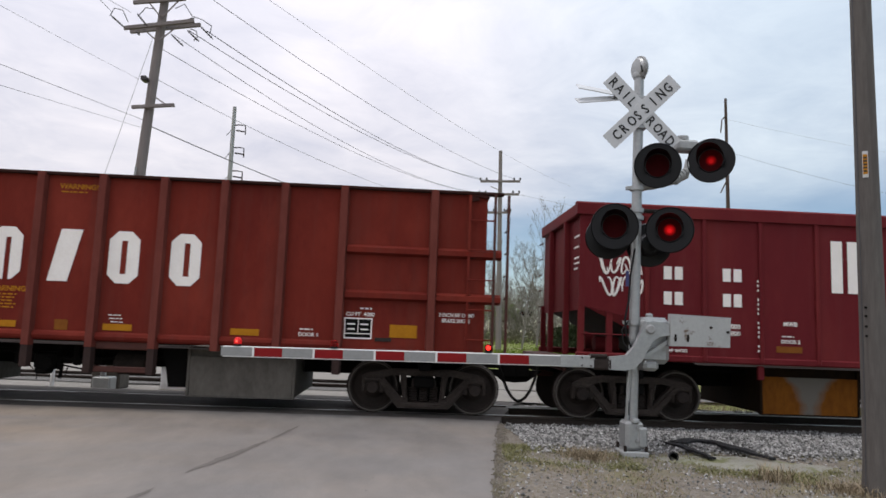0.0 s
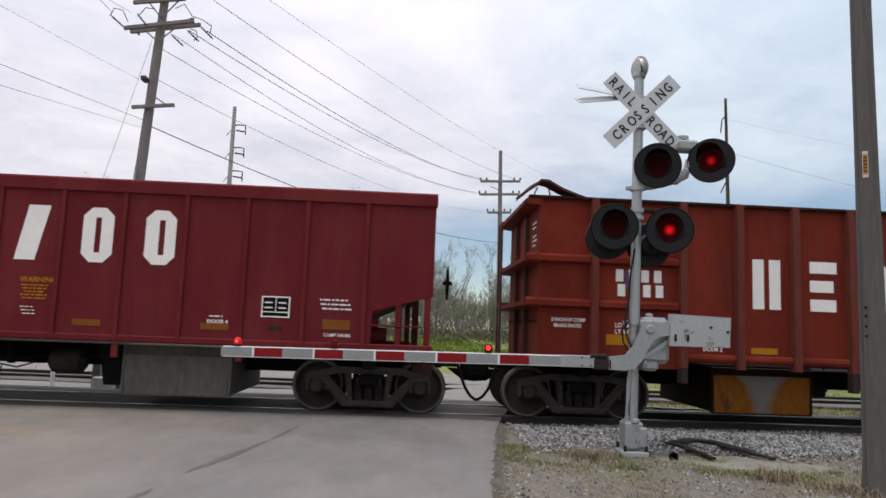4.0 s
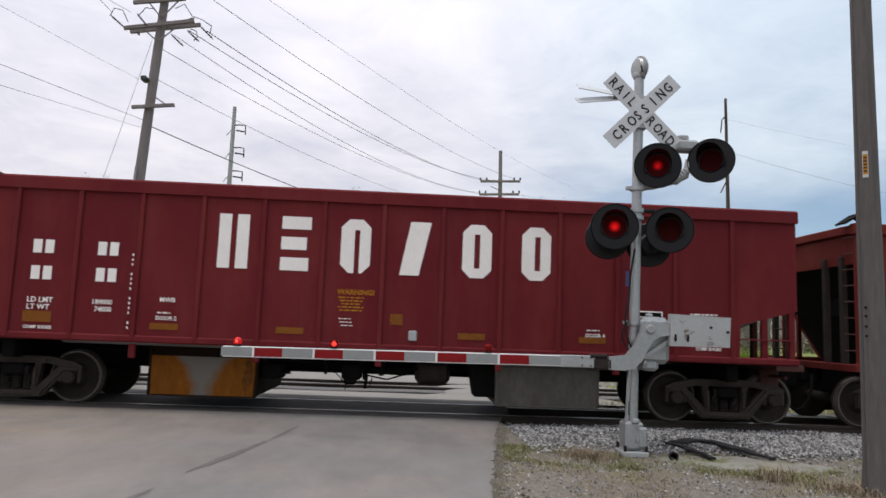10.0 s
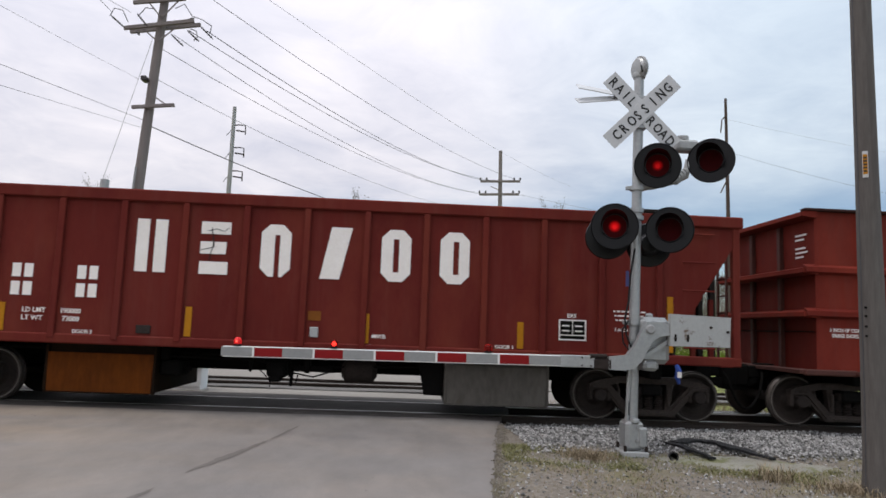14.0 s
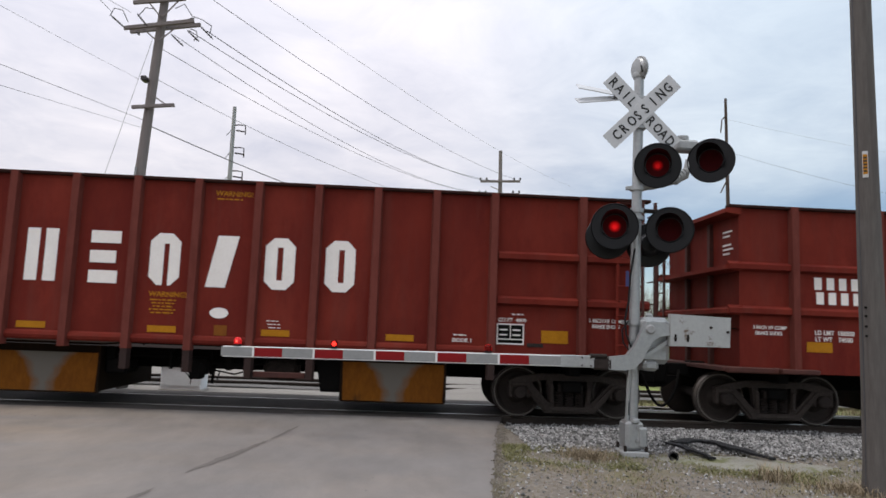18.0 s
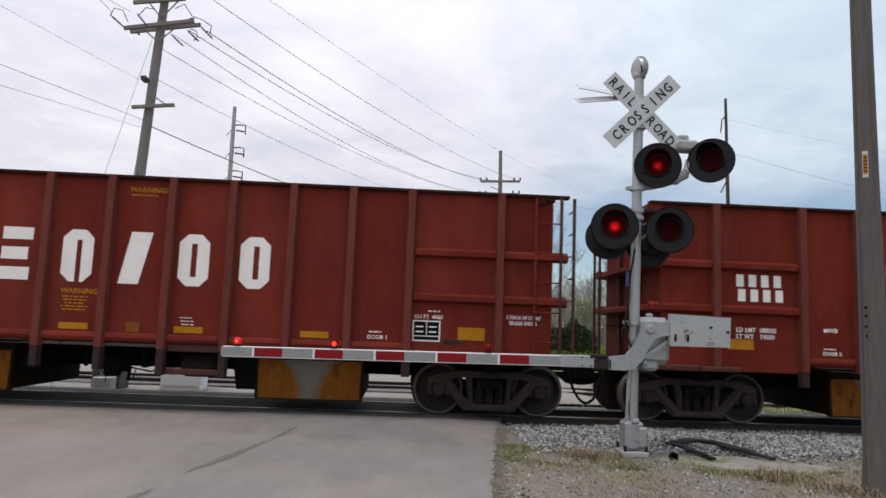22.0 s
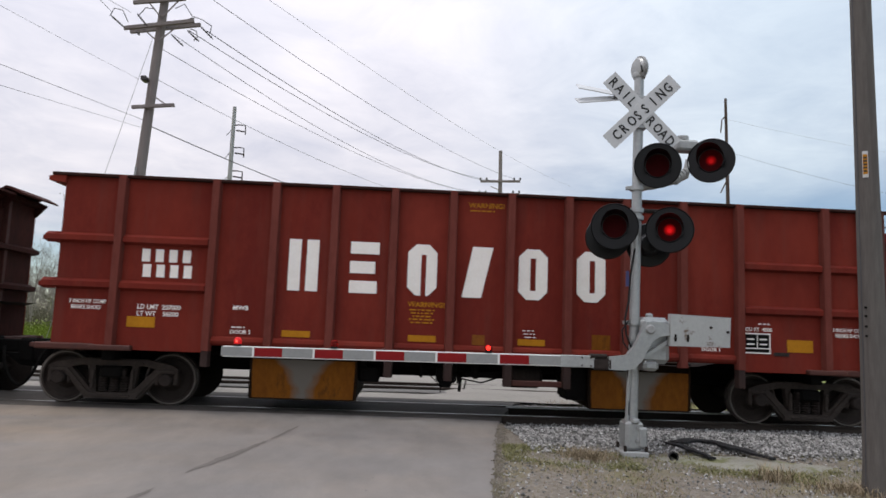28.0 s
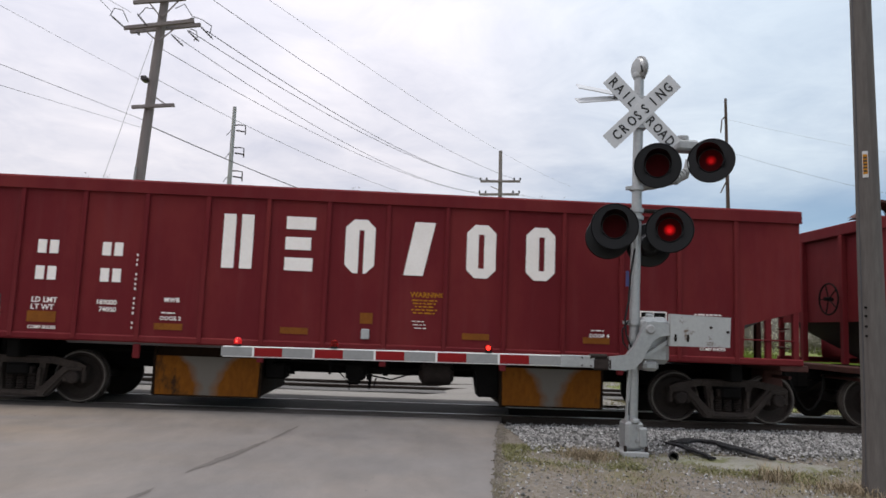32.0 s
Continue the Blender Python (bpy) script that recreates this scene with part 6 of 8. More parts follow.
    for x, z in ((3.44, 1.40), (3.60, 1.40), (3.9, 1.55), (4.12, 1.50)):
        part("bolt", lambda: Shape().bar((0, 0, 0), (0, -0.02, 0), 0.018, n=6), GRIME, w, key="cbolt", at=pose(px(x), -0.30, pz(z)))
    part("slot", Shape().box(px(3.43), px(3.455), -0.303, -0.298, pz(1.36), pz(1.45)), NEAR_BLACK, w)
    part("slot", Shape().box(px(3.59), px(3.615), -0.303, -0.298, pz(1.36), pz(1.45)), NEAR_BLACK, w)
    # the lowered arm: from the bracket to its tip, drooping a little and swung away
    a0, a1 = Vector((px(2.432), -0.20, pz(1.066))), Vector((px(-2.341), 0.35, pz(1.010)))
    length = (a1 - a0).length
    yaw = math.degrees(math.atan2(a1.y - a0.y, -(a1.x - a0.x)))
    droop = math.degrees(math.asin((a0.z - a1.z) / length))
    arm = part("gate_arm", Shape().box(-length, 0, -0.035, 0.035, -0.070, 0.070, 0.004), ARM_WHITE, m, "lowered gate arm with red and white reflective bands",
               at=Matrix.Translation(a0) @ pose(0, 0, 0, 0, -droop, -yaw))
    band = length / 12.05
    for i in range(12):
        x1 = -length + band * (i + 0.98)
        if i % 2:
            part("red_band", lambda: Shape().box(-band * 0.93, 0, -0.0385, 0.0385, -0.058, 0.058, 0.001), ARM_RED, arm, "red reflective band", key="red_band", at=pose(x1, 0, 0))
        else:
            part("white_band", lambda: Shape().box(-band * 1.04, 0, -0.0375, 0.0375, -0.058, 0.058, 0.001), BAND_GREY, arm, "greyish white reflective band", key="white_band", at=pose(x1, 0, 0))
    part("arm_sleeve", Shape().box(-0.43, 0.0, -0.04, 0.04, -0.075, 0.075, 0.004), SILVER, arm, "bare metal arm sleeve")
    for x, z in ((-0.05, 0.05), (-0.05, -0.05), (-0.16, 0.05), (-0.16, -0.05)):
        part("bolt", lambda: Shape().bar((0, 0, 0), (0, -0.012, 0), 0.012, n=6), GRIME, arm, key="abolt", at=pose(x, -0.04, z))
    part("arm_adapter", Shape().box(-0.02, 0.22, -0.05, 0.05, -0.10, 0.05, 0.02).box(-0.06, 0.16, -0.06, 0.06, 0.05, 0.10, 0.015), GRIME, arm, "dark arm adapter")
    lights = []
    for k, x in enumerate((-length + 0.18, -length + 1.46, -length + 3.46)):
        c = part("arm_light", lambda: Shape().box(-0.045, 0.045, -0.03, 0.03, 0.068, 0.085, 0.004).bar((0, 0, 0.08), (0, 0, 0.10), 0.05, n=14), BLACK, arm, "small red arm light", key="arm_light", at=pose(x, 0, 0))
        if k:
            part("lens", lambda: Shape().lathe([(0.0, 0.05), (0.04, 0.052), (0.07, 0.043), (0.085, 0.025), (0.09, 0.0)], (0, 0, 0.098), "z", 16), LAMP_CLEAR, c, "red plastic dome", key="arm_dome", smooth=True)
            turner = part("lamp_insert", lambda: Shape().box(-0.036, 0.036, 0.004, 0.008, 0.0, 0.062), LAMP_RED, c, key="arm_insert", at=pose(0, 0, 0.10))
            part("lit_bulb", lambda: Shape().lathe([(0.009, 0.0), (0.009, 0.029), (0.018, 0.024), (0.026, 0.0)], (0, 0, 0.033), "y", 14), ARM_CORE, turner, "bright bulb", key="arm_bulb")
            lights.append(turner)
        else:
            part("lens", lambda: Shape().lathe([(0.0, 0.05), (0.04, 0.052), (0.07, 0.043), (0.085, 0.025), (0.09, 0.0)], (0, 0, 0.098), "z", 16), LIT_TIP, c, "glowing red dome", key="arm_dome_lit", smooth=True)
            part("lit_bulb", lambda: Shape().lathe([(-0.010, 0.0), (-0.006, 0.008), (0.0, 0.012), (0.008, 0.0)], (0, -0.048, 0.135), "y", 12), ARM_CORE, c, "bright bulb", key="tip_bulb")
    return m, up, low, lights


BLUE_TAG = material("blue_tag", (0.045, 0.05, 0.15), rough=0.4, bump=0.0)
BAND_GREY = material("greyed_band", (0.25, 0.255, 0.25), (0.21, 0.215, 0.21), (0.30, 0.30, 0.295), 0.5, scale=5, grain=30, bump=0.02)
RUSTY_GREY = material("chipped_grey_paint", (0.37, 0.38, 0.375), (0.31, 0.32, 0.315), (0.43, 0.44, 0.435), 0.5, scale=2.5, grain=25, bump=0.05,
                      stain=(0.10, 0.05, 0.02), stain_at=0.575, stain_scale=7)
LIT_TIP = material("lit_red_dome", (0.5, 0.01, 0.01), rough=0.3, bump=0.0, glow=(1.0, 0.012, 0.02), glow_power=0.24)
LAMP_CLEAR = bpy.data.materials.new("red_clear_plastic")
LAMP_CLEAR.use_nodes = True
_p = LAMP_CLEAR.node_tree.nodes["Principled BSDF"]
_p.inputs["Base Color"].default_value = (0.9, 0.08, 0.07, 1)
_p.inputs["Transmission Weight"].default_value, _p.inputs["Roughness"].default_value, _p.inputs["IOR"].default_value = 0.9, 0.25, 1.1
SIGNAL, UPPER, LOWER, ARM_LIGHTS = make_signal()


# ---- poles and wires ----
def round_pole(name, label, base, top, r0, r1, mat, n=18):
    p = thing(name, label, "utility pole", at=pose(*base))
    d = Vector(top) - Vector(base)
    prof = [(0.0, r0)] + [(d.length * k / 8, r0 + (r1 - r0) * k / 8 + 0.006 * math.sin(k * 2.3)) for k in range(1, 9)] + [(d.length, 0.0)]
    part("pole", Shape().lathe([(-0.4, r0)] + prof, (0, 0, 0), d, n), mat, p, smooth=True)
    return p


roadside = thing("utility_pole", "thick weathered wooden utility pole in the verge", "utility pole", at=pose(5.008, 7.2, -0.13))
part("pole", Shape().lathe([(-0.4, 0.172), (0.0, 0.160), (0.35, 0.141), (1.0, 0.133), (1.85, 0.126), (2.57, 0.122), (3.4, 0.115), (4.4, 0.110), (5.4, 0.106), (8.5, 0.093), (8.5, 0.0)], (0, 0, 0), (-0.0062, 0, 1), 36), WOOD_POLE, roadside, smooth=True)
tagp = part("tag", Shape().box(-0.027, 0.027, -0.012, 0.0, 0, 0.29), SIGN_WHITE, roadside, "yellow and white marker tag", at=pose(-0.092, -0.084, 3.335, 0, 0, -42))
part("tag_face", Shape().box(-0.022, 0.022, -0.0145, -0.012, 0.035, 0.255), YELLOW, tagp)
for k in range(5):
    part("tag_print", lambda: Shape().box(-0.018, 0.018, -0.0165, -0.0145, 0, 0.018), SIGN_BLACK, tagp, key="tagprint", at=pose(0, 0, 0.06 + 0.037 * k))
part("ground_wire", Shape().tube([(-0.160, -0.02, 0.0), (-0.142, -0.02, 0.5), (-0.138, -0.02, 1.8), (-0.137, -0.02, 4.0), (-0.146, -0.02, 8.4)], 0.006, 5), WIRE, roadside)
for z in (1.62, 1.72, 1.83, 1.92):
    part("staple", lambda: Shape().box(-0.014, 0.008, -0.016, 0.0, 0, 0.022), NEAR_BLACK, roadside, key="staple", at=pose(-0.122, -0.055, z))

# the big pole past the track, leaning a little
big = round_pole("utility_pole", "tall brown wooden utility pole with crossarms and insulators", (-8.038, 20.0, -0.37), (-7.401, 20.0, 11.9), 0.182, 0.113, FAR_WOOD)


def on_big(x, z, y=0.0):
    """A place on the big pole, carried from its axis along the sight line to the depth y before or behind it."""
    k = 1 + y / 20
    return x * k + 8.038, (z - 1.407) * k + 1.777


def crossarm(owner, a, b, y=0.0, w=0.10, t=0.09, mat=None):
    part("crossarm", Shape().strut((a[0], y, a[1]), (b[0], y, b[1]), w, t), mat or FAR_WOOD, owner, "wooden crossarm")


def insulator(owner, a, b, r=0.05):
    a, b = Vector(a), Vector(b)
    L = (b - a).length
    prof = [(0, 0.0), (0, 0.015)]
    for k in range(5):
        z = L * (0.15 + 0.16 * k)
        prof += [(z, 0.018), (z + 0.01, r), (z + 0.03, r * 0.9), (z + 0.035, 0.018)]
    prof += [(L, 0.015), (L, 0)]
    part("insulator", Shape().lathe(prof, a, b - a, 10), PORCELAIN, owner, "dark insulator", smooth=True)


crossarm(big, on_big(-8.36, 10.60, -0.18), on_big(-6.86, 10.82, -0.18), -0.18)
crossarm(big, on_big(-8.56, 9.80, -0.22), on_big(-6.57, 10.15, -0.22), -0.22)
crossarm(big, on_big(-8.37, 9.70, 0.22), on_big(-6.37, 10.04, 0.22), 0.22)
crossarm(big, on_big(-8.13, 7.437, -0.2), on_big(-6.934, 7.566, -0.2), -0.2, 0.09)
for a, b, y in (((-7.56, 9.45), (-8.0, 9.80), -0.2), ((-7.56, 9.45), (-7.0, 9.98), -0.2), ((-7.62, 7.85), (-7.15, 7.55), -0.2), ((-7.54, 10.2), (-7.9, 10.62), -0.15), ((-7.5, 10.2), (-7.05, 10.75), -0.15)):
    p0, p1 = on_big(*a, y), on_big(*b, y)
    part("brace", Shape().strut((p0[0], y, p0[1]), (p1[0], y, p1[1]), 0.035, 0.02), FAR_WOOD, big)
for (x, z), (x2, z2), y in (((-6.40, 10.02), (-6.05, 9.72), 0.3), ((-6.75, 9.85), (-6.45, 9.62), 0.3), ((-7.2, 9.70), (-6.90, 9.45), 0.3), ((-8.55, 9.82), (-8.85, 10.05), -0.3),
                            ((-8.2, 9.72), (-8.0, 9.52), -0.3), ((-7.9, 9.9), (-8.12, 10.15), -0.3), ((-6.9, 10.1), (-6.65, 10.35), 0.25)):
    p0, p1 = on_big(x, z, y), on_big(x2, z2, y)
    insulator(big, (p0[0], y, p0[1]), (p1[0], y + (0.25 if y > 0 else -0.25), p1[1]), 0.036)
for pts in ([(-8.95, 10.10), (-8.85, 10.35), (-8.6, 10.3), (-8.42, 9.95)], [(-8.15, 10.15), (-7.95, 10.42), (-7.7, 10.40), (-7.5, 10.15)],
            [(-7.1, 10.45), (-6.85, 10.6), (-6.6, 10.25), (-6.3, 10.15), (-6.02, 9.98), (-6.05, 9.75)], [(-6.62, 9.85), (-6.45, 9.8), (-6.40, 9.62), (-6.5, 9.5)]):
    part("jumper_wire", Shape().tube([(on_big(x, z)[0], -0.1, on_big(x, z)[1]) for x, z in pts], 0.014, 5), WIRE, big)
part("clamp", Shape().box(-0.08, 0.08, -0.3, 0.0, 0, 0.14, 0.02), PORCELAIN, big, at=pose(*[on_big(-7.75, 8.15)[0], -0.05, on_big(-7.75, 8.15)[1]]))
part("riser_pipe", Shape().tube([(0.0, -0.24, 0.2), (0.26, -0.22, 6.0)], 0.03, 6), STEEL_POLE, big)

far_line = round_pole("utility_pole", "slender far wooden pole with three crossarms", (6.83, 50.0, 0.0), (6.58, 50.0, 14.65), 0.21, 0.13, FAR_WOOD, 12)
for x0, z0, x1, z1 in ((5.145, 12.25, 8.07, 12.39), (5.09, 11.27, 8.01, 11.42), (5.72, 9.96, 7.42, 10.04)):
    part("crossarm", Shape().strut((x0 - 6.83, -0.16, z0), (x1 - 6.83, -0.16, z1), 0.16, 0.12), FAR_WOOD, far_line)
    for x, z in ((x0, z0), (x0 + 0.45, z0 + 0.02), (x1 - 0.45, z1 - 0.02), (x1, z1)):
        part("insulator", lambda: Shape().lathe([(0, 0.04), (0.12, 0.07), (0.2, 0.05), (0.24, 0.0)], (0, 0, 0), "z", 8), PORCELAIN, far_line, key="pin", at=pose(x - 6.83, -0.16, z + 0.06))
part("brace", Shape().strut((-0.9, -0.2, 11.9), (-0.2, -0.2, 11.6), 0.06, 0.03), FAR_WOOD, far_line)

steel = thing("utility_pole", "pale far pole with bracket arms on one side", "utility pole", at=pose(-14.30, 55.0, 0.2))
part("pole", Shape().lathe([(-0.3, 0.24), (18.25, 0.15), (18.25, 0.0)], (0, 0, 0), (0.0, 0, 1), 12), STEEL_POLE, steel, smooth=True)
for z in (16.75, 14.9, 13.0):
    part("bracket", Shape().tube([(0, 0, z), (0.55, 0, z + 0.05), (0.95, 0, z + 0.0), (0.98, 0, z - 0.75)], 0.05, 6), GRIME, steel, "dark bracket arm")
    part("bracket", Shape().bar((0.25, 0, z - 0.42), (0.98, 0, z - 0.5), 0.06, n=6), GRIME, steel)
    part("guy_wire", Shape().bar((0, 0, z - 0.2), (-0.5, 0, z - 0.9), 0.03, n=5), WIRE, steel)

DARK_WOOD = material("dark_pole_wood", (0.075, 0.052, 0.045), rough=0.9, scale=2, grain=20, streak=0.06, bump=0.2)
slim = round_pole("utility_pole", "dark slender far pole with small struts", (23.95, 50.0, 0.0), (23.67, 50.0, 19.6), 0.20, 0.10, DARK_WOOD, 12)
part("strut", Shape().tube([(-0.26, -0.1, 18.3), (-0.62, -0.1, 17.9), (-0.72, -0.1, 16.9)], 0.05, 5), DARK_WOOD, slim)
part("strut", Shape().tube([(-0.2, -0.1, 13.4), (-0.75, -0.1, 12.3)], 0.05, 5), DARK_WOOD, slim)


back = round_pole("utility_pole", "thin far pole with one short crossarm among the trees", (-7.9, 60.0, 0.0), (-8.47, 60.0, 9.3), 0.17, 0.11, DARK_WOOD, 10)
part("crossarm", Shape().box(-0.2, 1.3, -0.18, -0.08, 7.3, 7.45), DARK_WOOD, back, at=pose(-0.45, 0, 0))


def wire(a, b, sag, r=0.012, n=18, label="thin black overhead wire", mat=None):
    a, b = Vector(a), Vector(b)
    pts = [a.lerp(b, k / n) - Vector((0, 0, sag * 4 * (k / n) * (1 - k / n))) for k in range(n + 1)]
    ob = new("overhead_wire", Shape().tube(pts, r, 5).mesh("overhead_wire", mat or WIRE, True))
    return tagged(ob, label, "wire", "overhead wires")


# from the big pole to the far one, and on over the track
wire((-6.30, 20.4, 10.033), (5.245, 49.8, 12.337), 0.68, 0.013)
wire((-6.834, 20.4, 10.017), (5.786, 49.8, 12.364), 0.80, 0.012)
wire((-7.254, 20.4, 9.849), (5.109, 49.8, 11.405), 0.98, 0.010)
wire((-7.473, 20.2, 9.295), (5.194, 49.8, 11.325), 0.78, 0.010)
wire((-6.459, 20.3, 11.17), (7.702, 49.8, 12.502), 0.60, 0.010)
wire((-4.934, 19.5, 11.094), (16.621, 70.0, 16.577), 0.60, 0.007, label="thin pale overhead wire", mat=BARE_WIRE)
wire((-7.561, 20.2, 8.372), (5.776, 49.8, 9.971), 0.80, 0.009, label="thin pale overhead wire", mat=BARE_WIRE)
wire((-7.704, 20.2, 6.979), (6.668, 49.8, 7.767), 0.70, 0.016)
wire((-7.762, 19.9, 7.054), (-7.759, 4.0, 4.672), 0.0, 0.006)
wire((-7.774, 19.9, 6.82), (-7.65, 4.0, 4.04), 0.0, 0.005, label="thin pale overhead wire", mat=BARE_WIRE)
wire((-8.716, 19.4, 10.028), (-6.0, 10.6, 7.344), 0.0, 0.007)
wire((-8.149, 19.4, 10.03), (-6.8, 10.6, 7.33), 0.0, 0.007, label="thin pale overhead wire", mat=BARE_WIRE)
wire((-7.937, 19.8, 8.22), (-7.24, 4.0, 5.6), 0.05, 0.004, label="thin pale overhead wire", mat=BARE_WIRE)
wire((-7.639, 19.8, 9.427), (-11.04, 21.88, -0.3), 0.0, 0.007, label="grey guy wire of the big pole", mat=BARE_WIRE)
wire((8.05, 49.9, 11.4), (60, 52, 9.0), 1.5, 0.010, label="thin pale overhead wire", mat=BARE_WIRE)
wire((23.7, 50, 15.5), (80, 70, 15.5), 1.5, 0.010)
wire((23.7, 50, 18.0), (80, 60, 18.0), 1.5, 0.007, label="thin pale overhead wire", mat=BARE_WIRE)


# ---- beyond the track ----
def relay_case():
    c = thing("relay_case", "white metal signal relay case with a low peaked roof", "equipment box", at=pose(-5.30, 17.6, -0.36))
    part("cabinet", Shape().box(-0.48, 0.48, -0.3, 0.3, 0.08, 1.40, 0.015), WHITE_PAINT, c)
    part("plinth", Shape().box(-0.52, 0.52, -0.34, 0.34, 0.0, 0.085, 0.01), CONCRETE, c)
    part("roof", Shape().prism([(-0.54, 1.40), (0.54, 1.40), (0.54, 1.44), (0.0, 1.56), (-0.54, 1.44)], -0.36, 0.36), WHITE_PAINT, c, "white peaked roof")
    d = part("door", Shape().box(-0.42, 0.42, -0.315, -0.30, 0.16, 1.34, 0.004), WHITE_PAINT, c)
    part("handle", Shape().box(0.30, 0.34, -0.335, -0.315, 0.68, 0.82, 0.005), STEEL_POLE, d)
    part("lip", Shape().box(-0.5, 0.5, -0.335, 0.33, 0.60, 0.625), PALE_GREY, c)


WHITE_PAINT = material("white_cabinet_paint", (0.72, 0.73, 0.74), (0.62, 0.63, 0.64), (0.78, 0.79, 0.80), 0.5, scale=2, grain=20, bump=0.04)
relay_case()


LIT_FAR = material("lit_red_arm_light", (0.5, 0.01, 0.01), rough=0.3, bump=0.0, glow=(1.0, 0.02, 0.02), glow_power=0.9)


def far_signal(x, y, z, scale, label, lamps, arm):
    s = thing("crossing_signal", label, "crossing signal", at=pose(x, y, z))
    part("mast", Shape().lathe([(0.0, 0.09), (0.4, 0.09), (0.4, 0.065), (4.95 * scale, 0.062), (4.95 * scale, 0.0)], (0, 0, 0), (-0.085 if arm else 0, 0, 1), 14), SILVER, s, smooth=True)
    part("base", Shape().box(-0.2, 0.2, -0.2, 0.2, 0.0, 0.4, 0.03), SILVER, s)
    top = 4.05 * scale
    dx = -0.085 * top if arm else 0
    for lean in (45, -45):
        part("crossbuck_blade", lambda: Shape().box(-0.61, 0.61, -0.004, 0.004, -0.115, 0.115, 0.002), SIGN_WHITE, s, "bare back of a crossbuck blade", key="farblade", at=pose(dx + 0.05, 0.09, top, 0, lean, 25))
    if arm:
        part("cap", Shape().box(-0.25, 0.15, -0.14, 0.14, 4.55, 4.68, 0.02).bar((-0.05, 0, 4.6), (-0.05, 0, 4.95), 0.1, n=12), PALE_GREY, s, at=pose(-0.36, 0, 0))
    inserts = [lamp_unit(s, lx + dx * 0.7, ly, 2.85 * scale, turn, full=arm, lit=LIT_WEAK, core=WEAK_CORE) for lx, ly, turn in lamps]
    part("lamp_arm", Shape().tube([(-0.4, 0, 2.85 * scale), (0.4, 0, 2.85 * scale)], 0.035, 8), SILVER, s, at=pose(dx * 0.7, 0, 0))
    if arm:
        part("gate_mechanism", Shape().box(-0.45, 0.2, -0.25, 0.25, 0.75, 1.45, 0.06), PALE_GREY, s, "pale grey gate mechanism", at=pose(-0.1, 0, 0))
        part("counterweight", Shape().box(0.2, 0.55, -0.2, -0.12, 1.2, 1.75, 0.02), PALE_GREY, s, at=pose(-0.1, 0, 0))
        g = part("gate_arm", Shape().box(0.3, 4.78, -0.03, 0.03, -0.06, 0.06, 0.005), BAND_GREY, s, "lowered gate arm of the far side, seen from behind", at=pose(0, -0.1, 1.28))
        for k in range(5):
            part("red_band", lambda: Shape().box(0, 0.42, -0.034, 0.034, -0.056, 0.056), ARM_RED, g, key="far_band", at=pose(0.78 + 0.84 * k, 0, 0))
        for x in (1.95, 3.2):
            part("arm_light", lambda: Shape().bar((0, 0, 0.06), (0, 0, 0.20), 0.05, n=12), BLACK, g, "small dark arm light", key="far_arm_light", at=pose(x, 0, 0))
        part("arm_light", Shape().lathe([(0.06, 0.0), (0.06, 0.05), (0.14, 0.05), (0.18, 0.0)], (4.70, 0, 0), "z", 14), LIT_FAR, g, "glowing red arm light", smooth=True)
    return inserts


FAR_LAMPS = far_signal(-6.76, 16.5, -0.36, 1.0, "silver crossing signal on the far side with red flashing lamps", [(-0.42, -0.2, 0), (0.12, -0.2, 0)], True)
far_signal(14.0, 80.0, 0.7, 1.0, "small distant crossing signal with paired lamps", [(-0.42, -0.2, 0), (0.42, -0.2, 0)], False)
stub = thing("marker_post", "short white plastic marker post", "post", at=pose(-7.68, 16.0, -0.33))
part("post", Shape().lathe([(0, 0.045), (0.9, 0.045), (0.93, 0.03), (0.93, 0.0)], (0, 0, 0), "z", 12), WHITE_PAINT, stub, smooth=True)
well = thing("utility_pedestal", "grey metal utility pedestal on a slab", "equipment box", at=pose(-6.95, 17.3, -0.36))
part("cabinet", Shape().box(-0.33, 0.33, -0.3, 0.3, 0.06, 0.75, 0.03), DUST, well)
part("slab", Shape().box(-0.45, 0.45, -0.4, 0.4, 0.0, 0.06, 0.01), CONCRETE, well)


# ---- trees ----
BARK = material("grey_bark", (0.19, 0.172, 0.155), (0.11, 0.10, 0.09), (0.27, 0.25, 0.225), 0.95, scale=3, grain=14, streak=0.2, bump=0.4)
BUDS = material("spring_buds", (0.135, 0.122, 0.098), (0.09, 0.082, 0.066), (0.18, 0.163, 0.13), 0.9, scale=0.6, grain=3, bump=0.0, spread=0.25)
LEAF = material("young_leaves", (0.125, 0.155, 0.035), (0.085, 0.11, 0.022), (0.17, 0.20, 0.06), 0.8, scale=0.7, grain=3, bump=0.0, spread=0.25)
MEADOW = material("meadow_green", (0.165, 0.225, 0.030), (0.125, 0.178, 0.020), (0.205, 0.27, 0.045), 0.85, scale=0.4, grain=3, bump=0.0)
DARK_LEAF = material("dark_evergreen", (0.035, 0.048, 0.018), (0.02, 0.03, 0.011), (0.055, 0.07, 0.028), 0.85, scale=0.7, grain=3, bump=0.0)


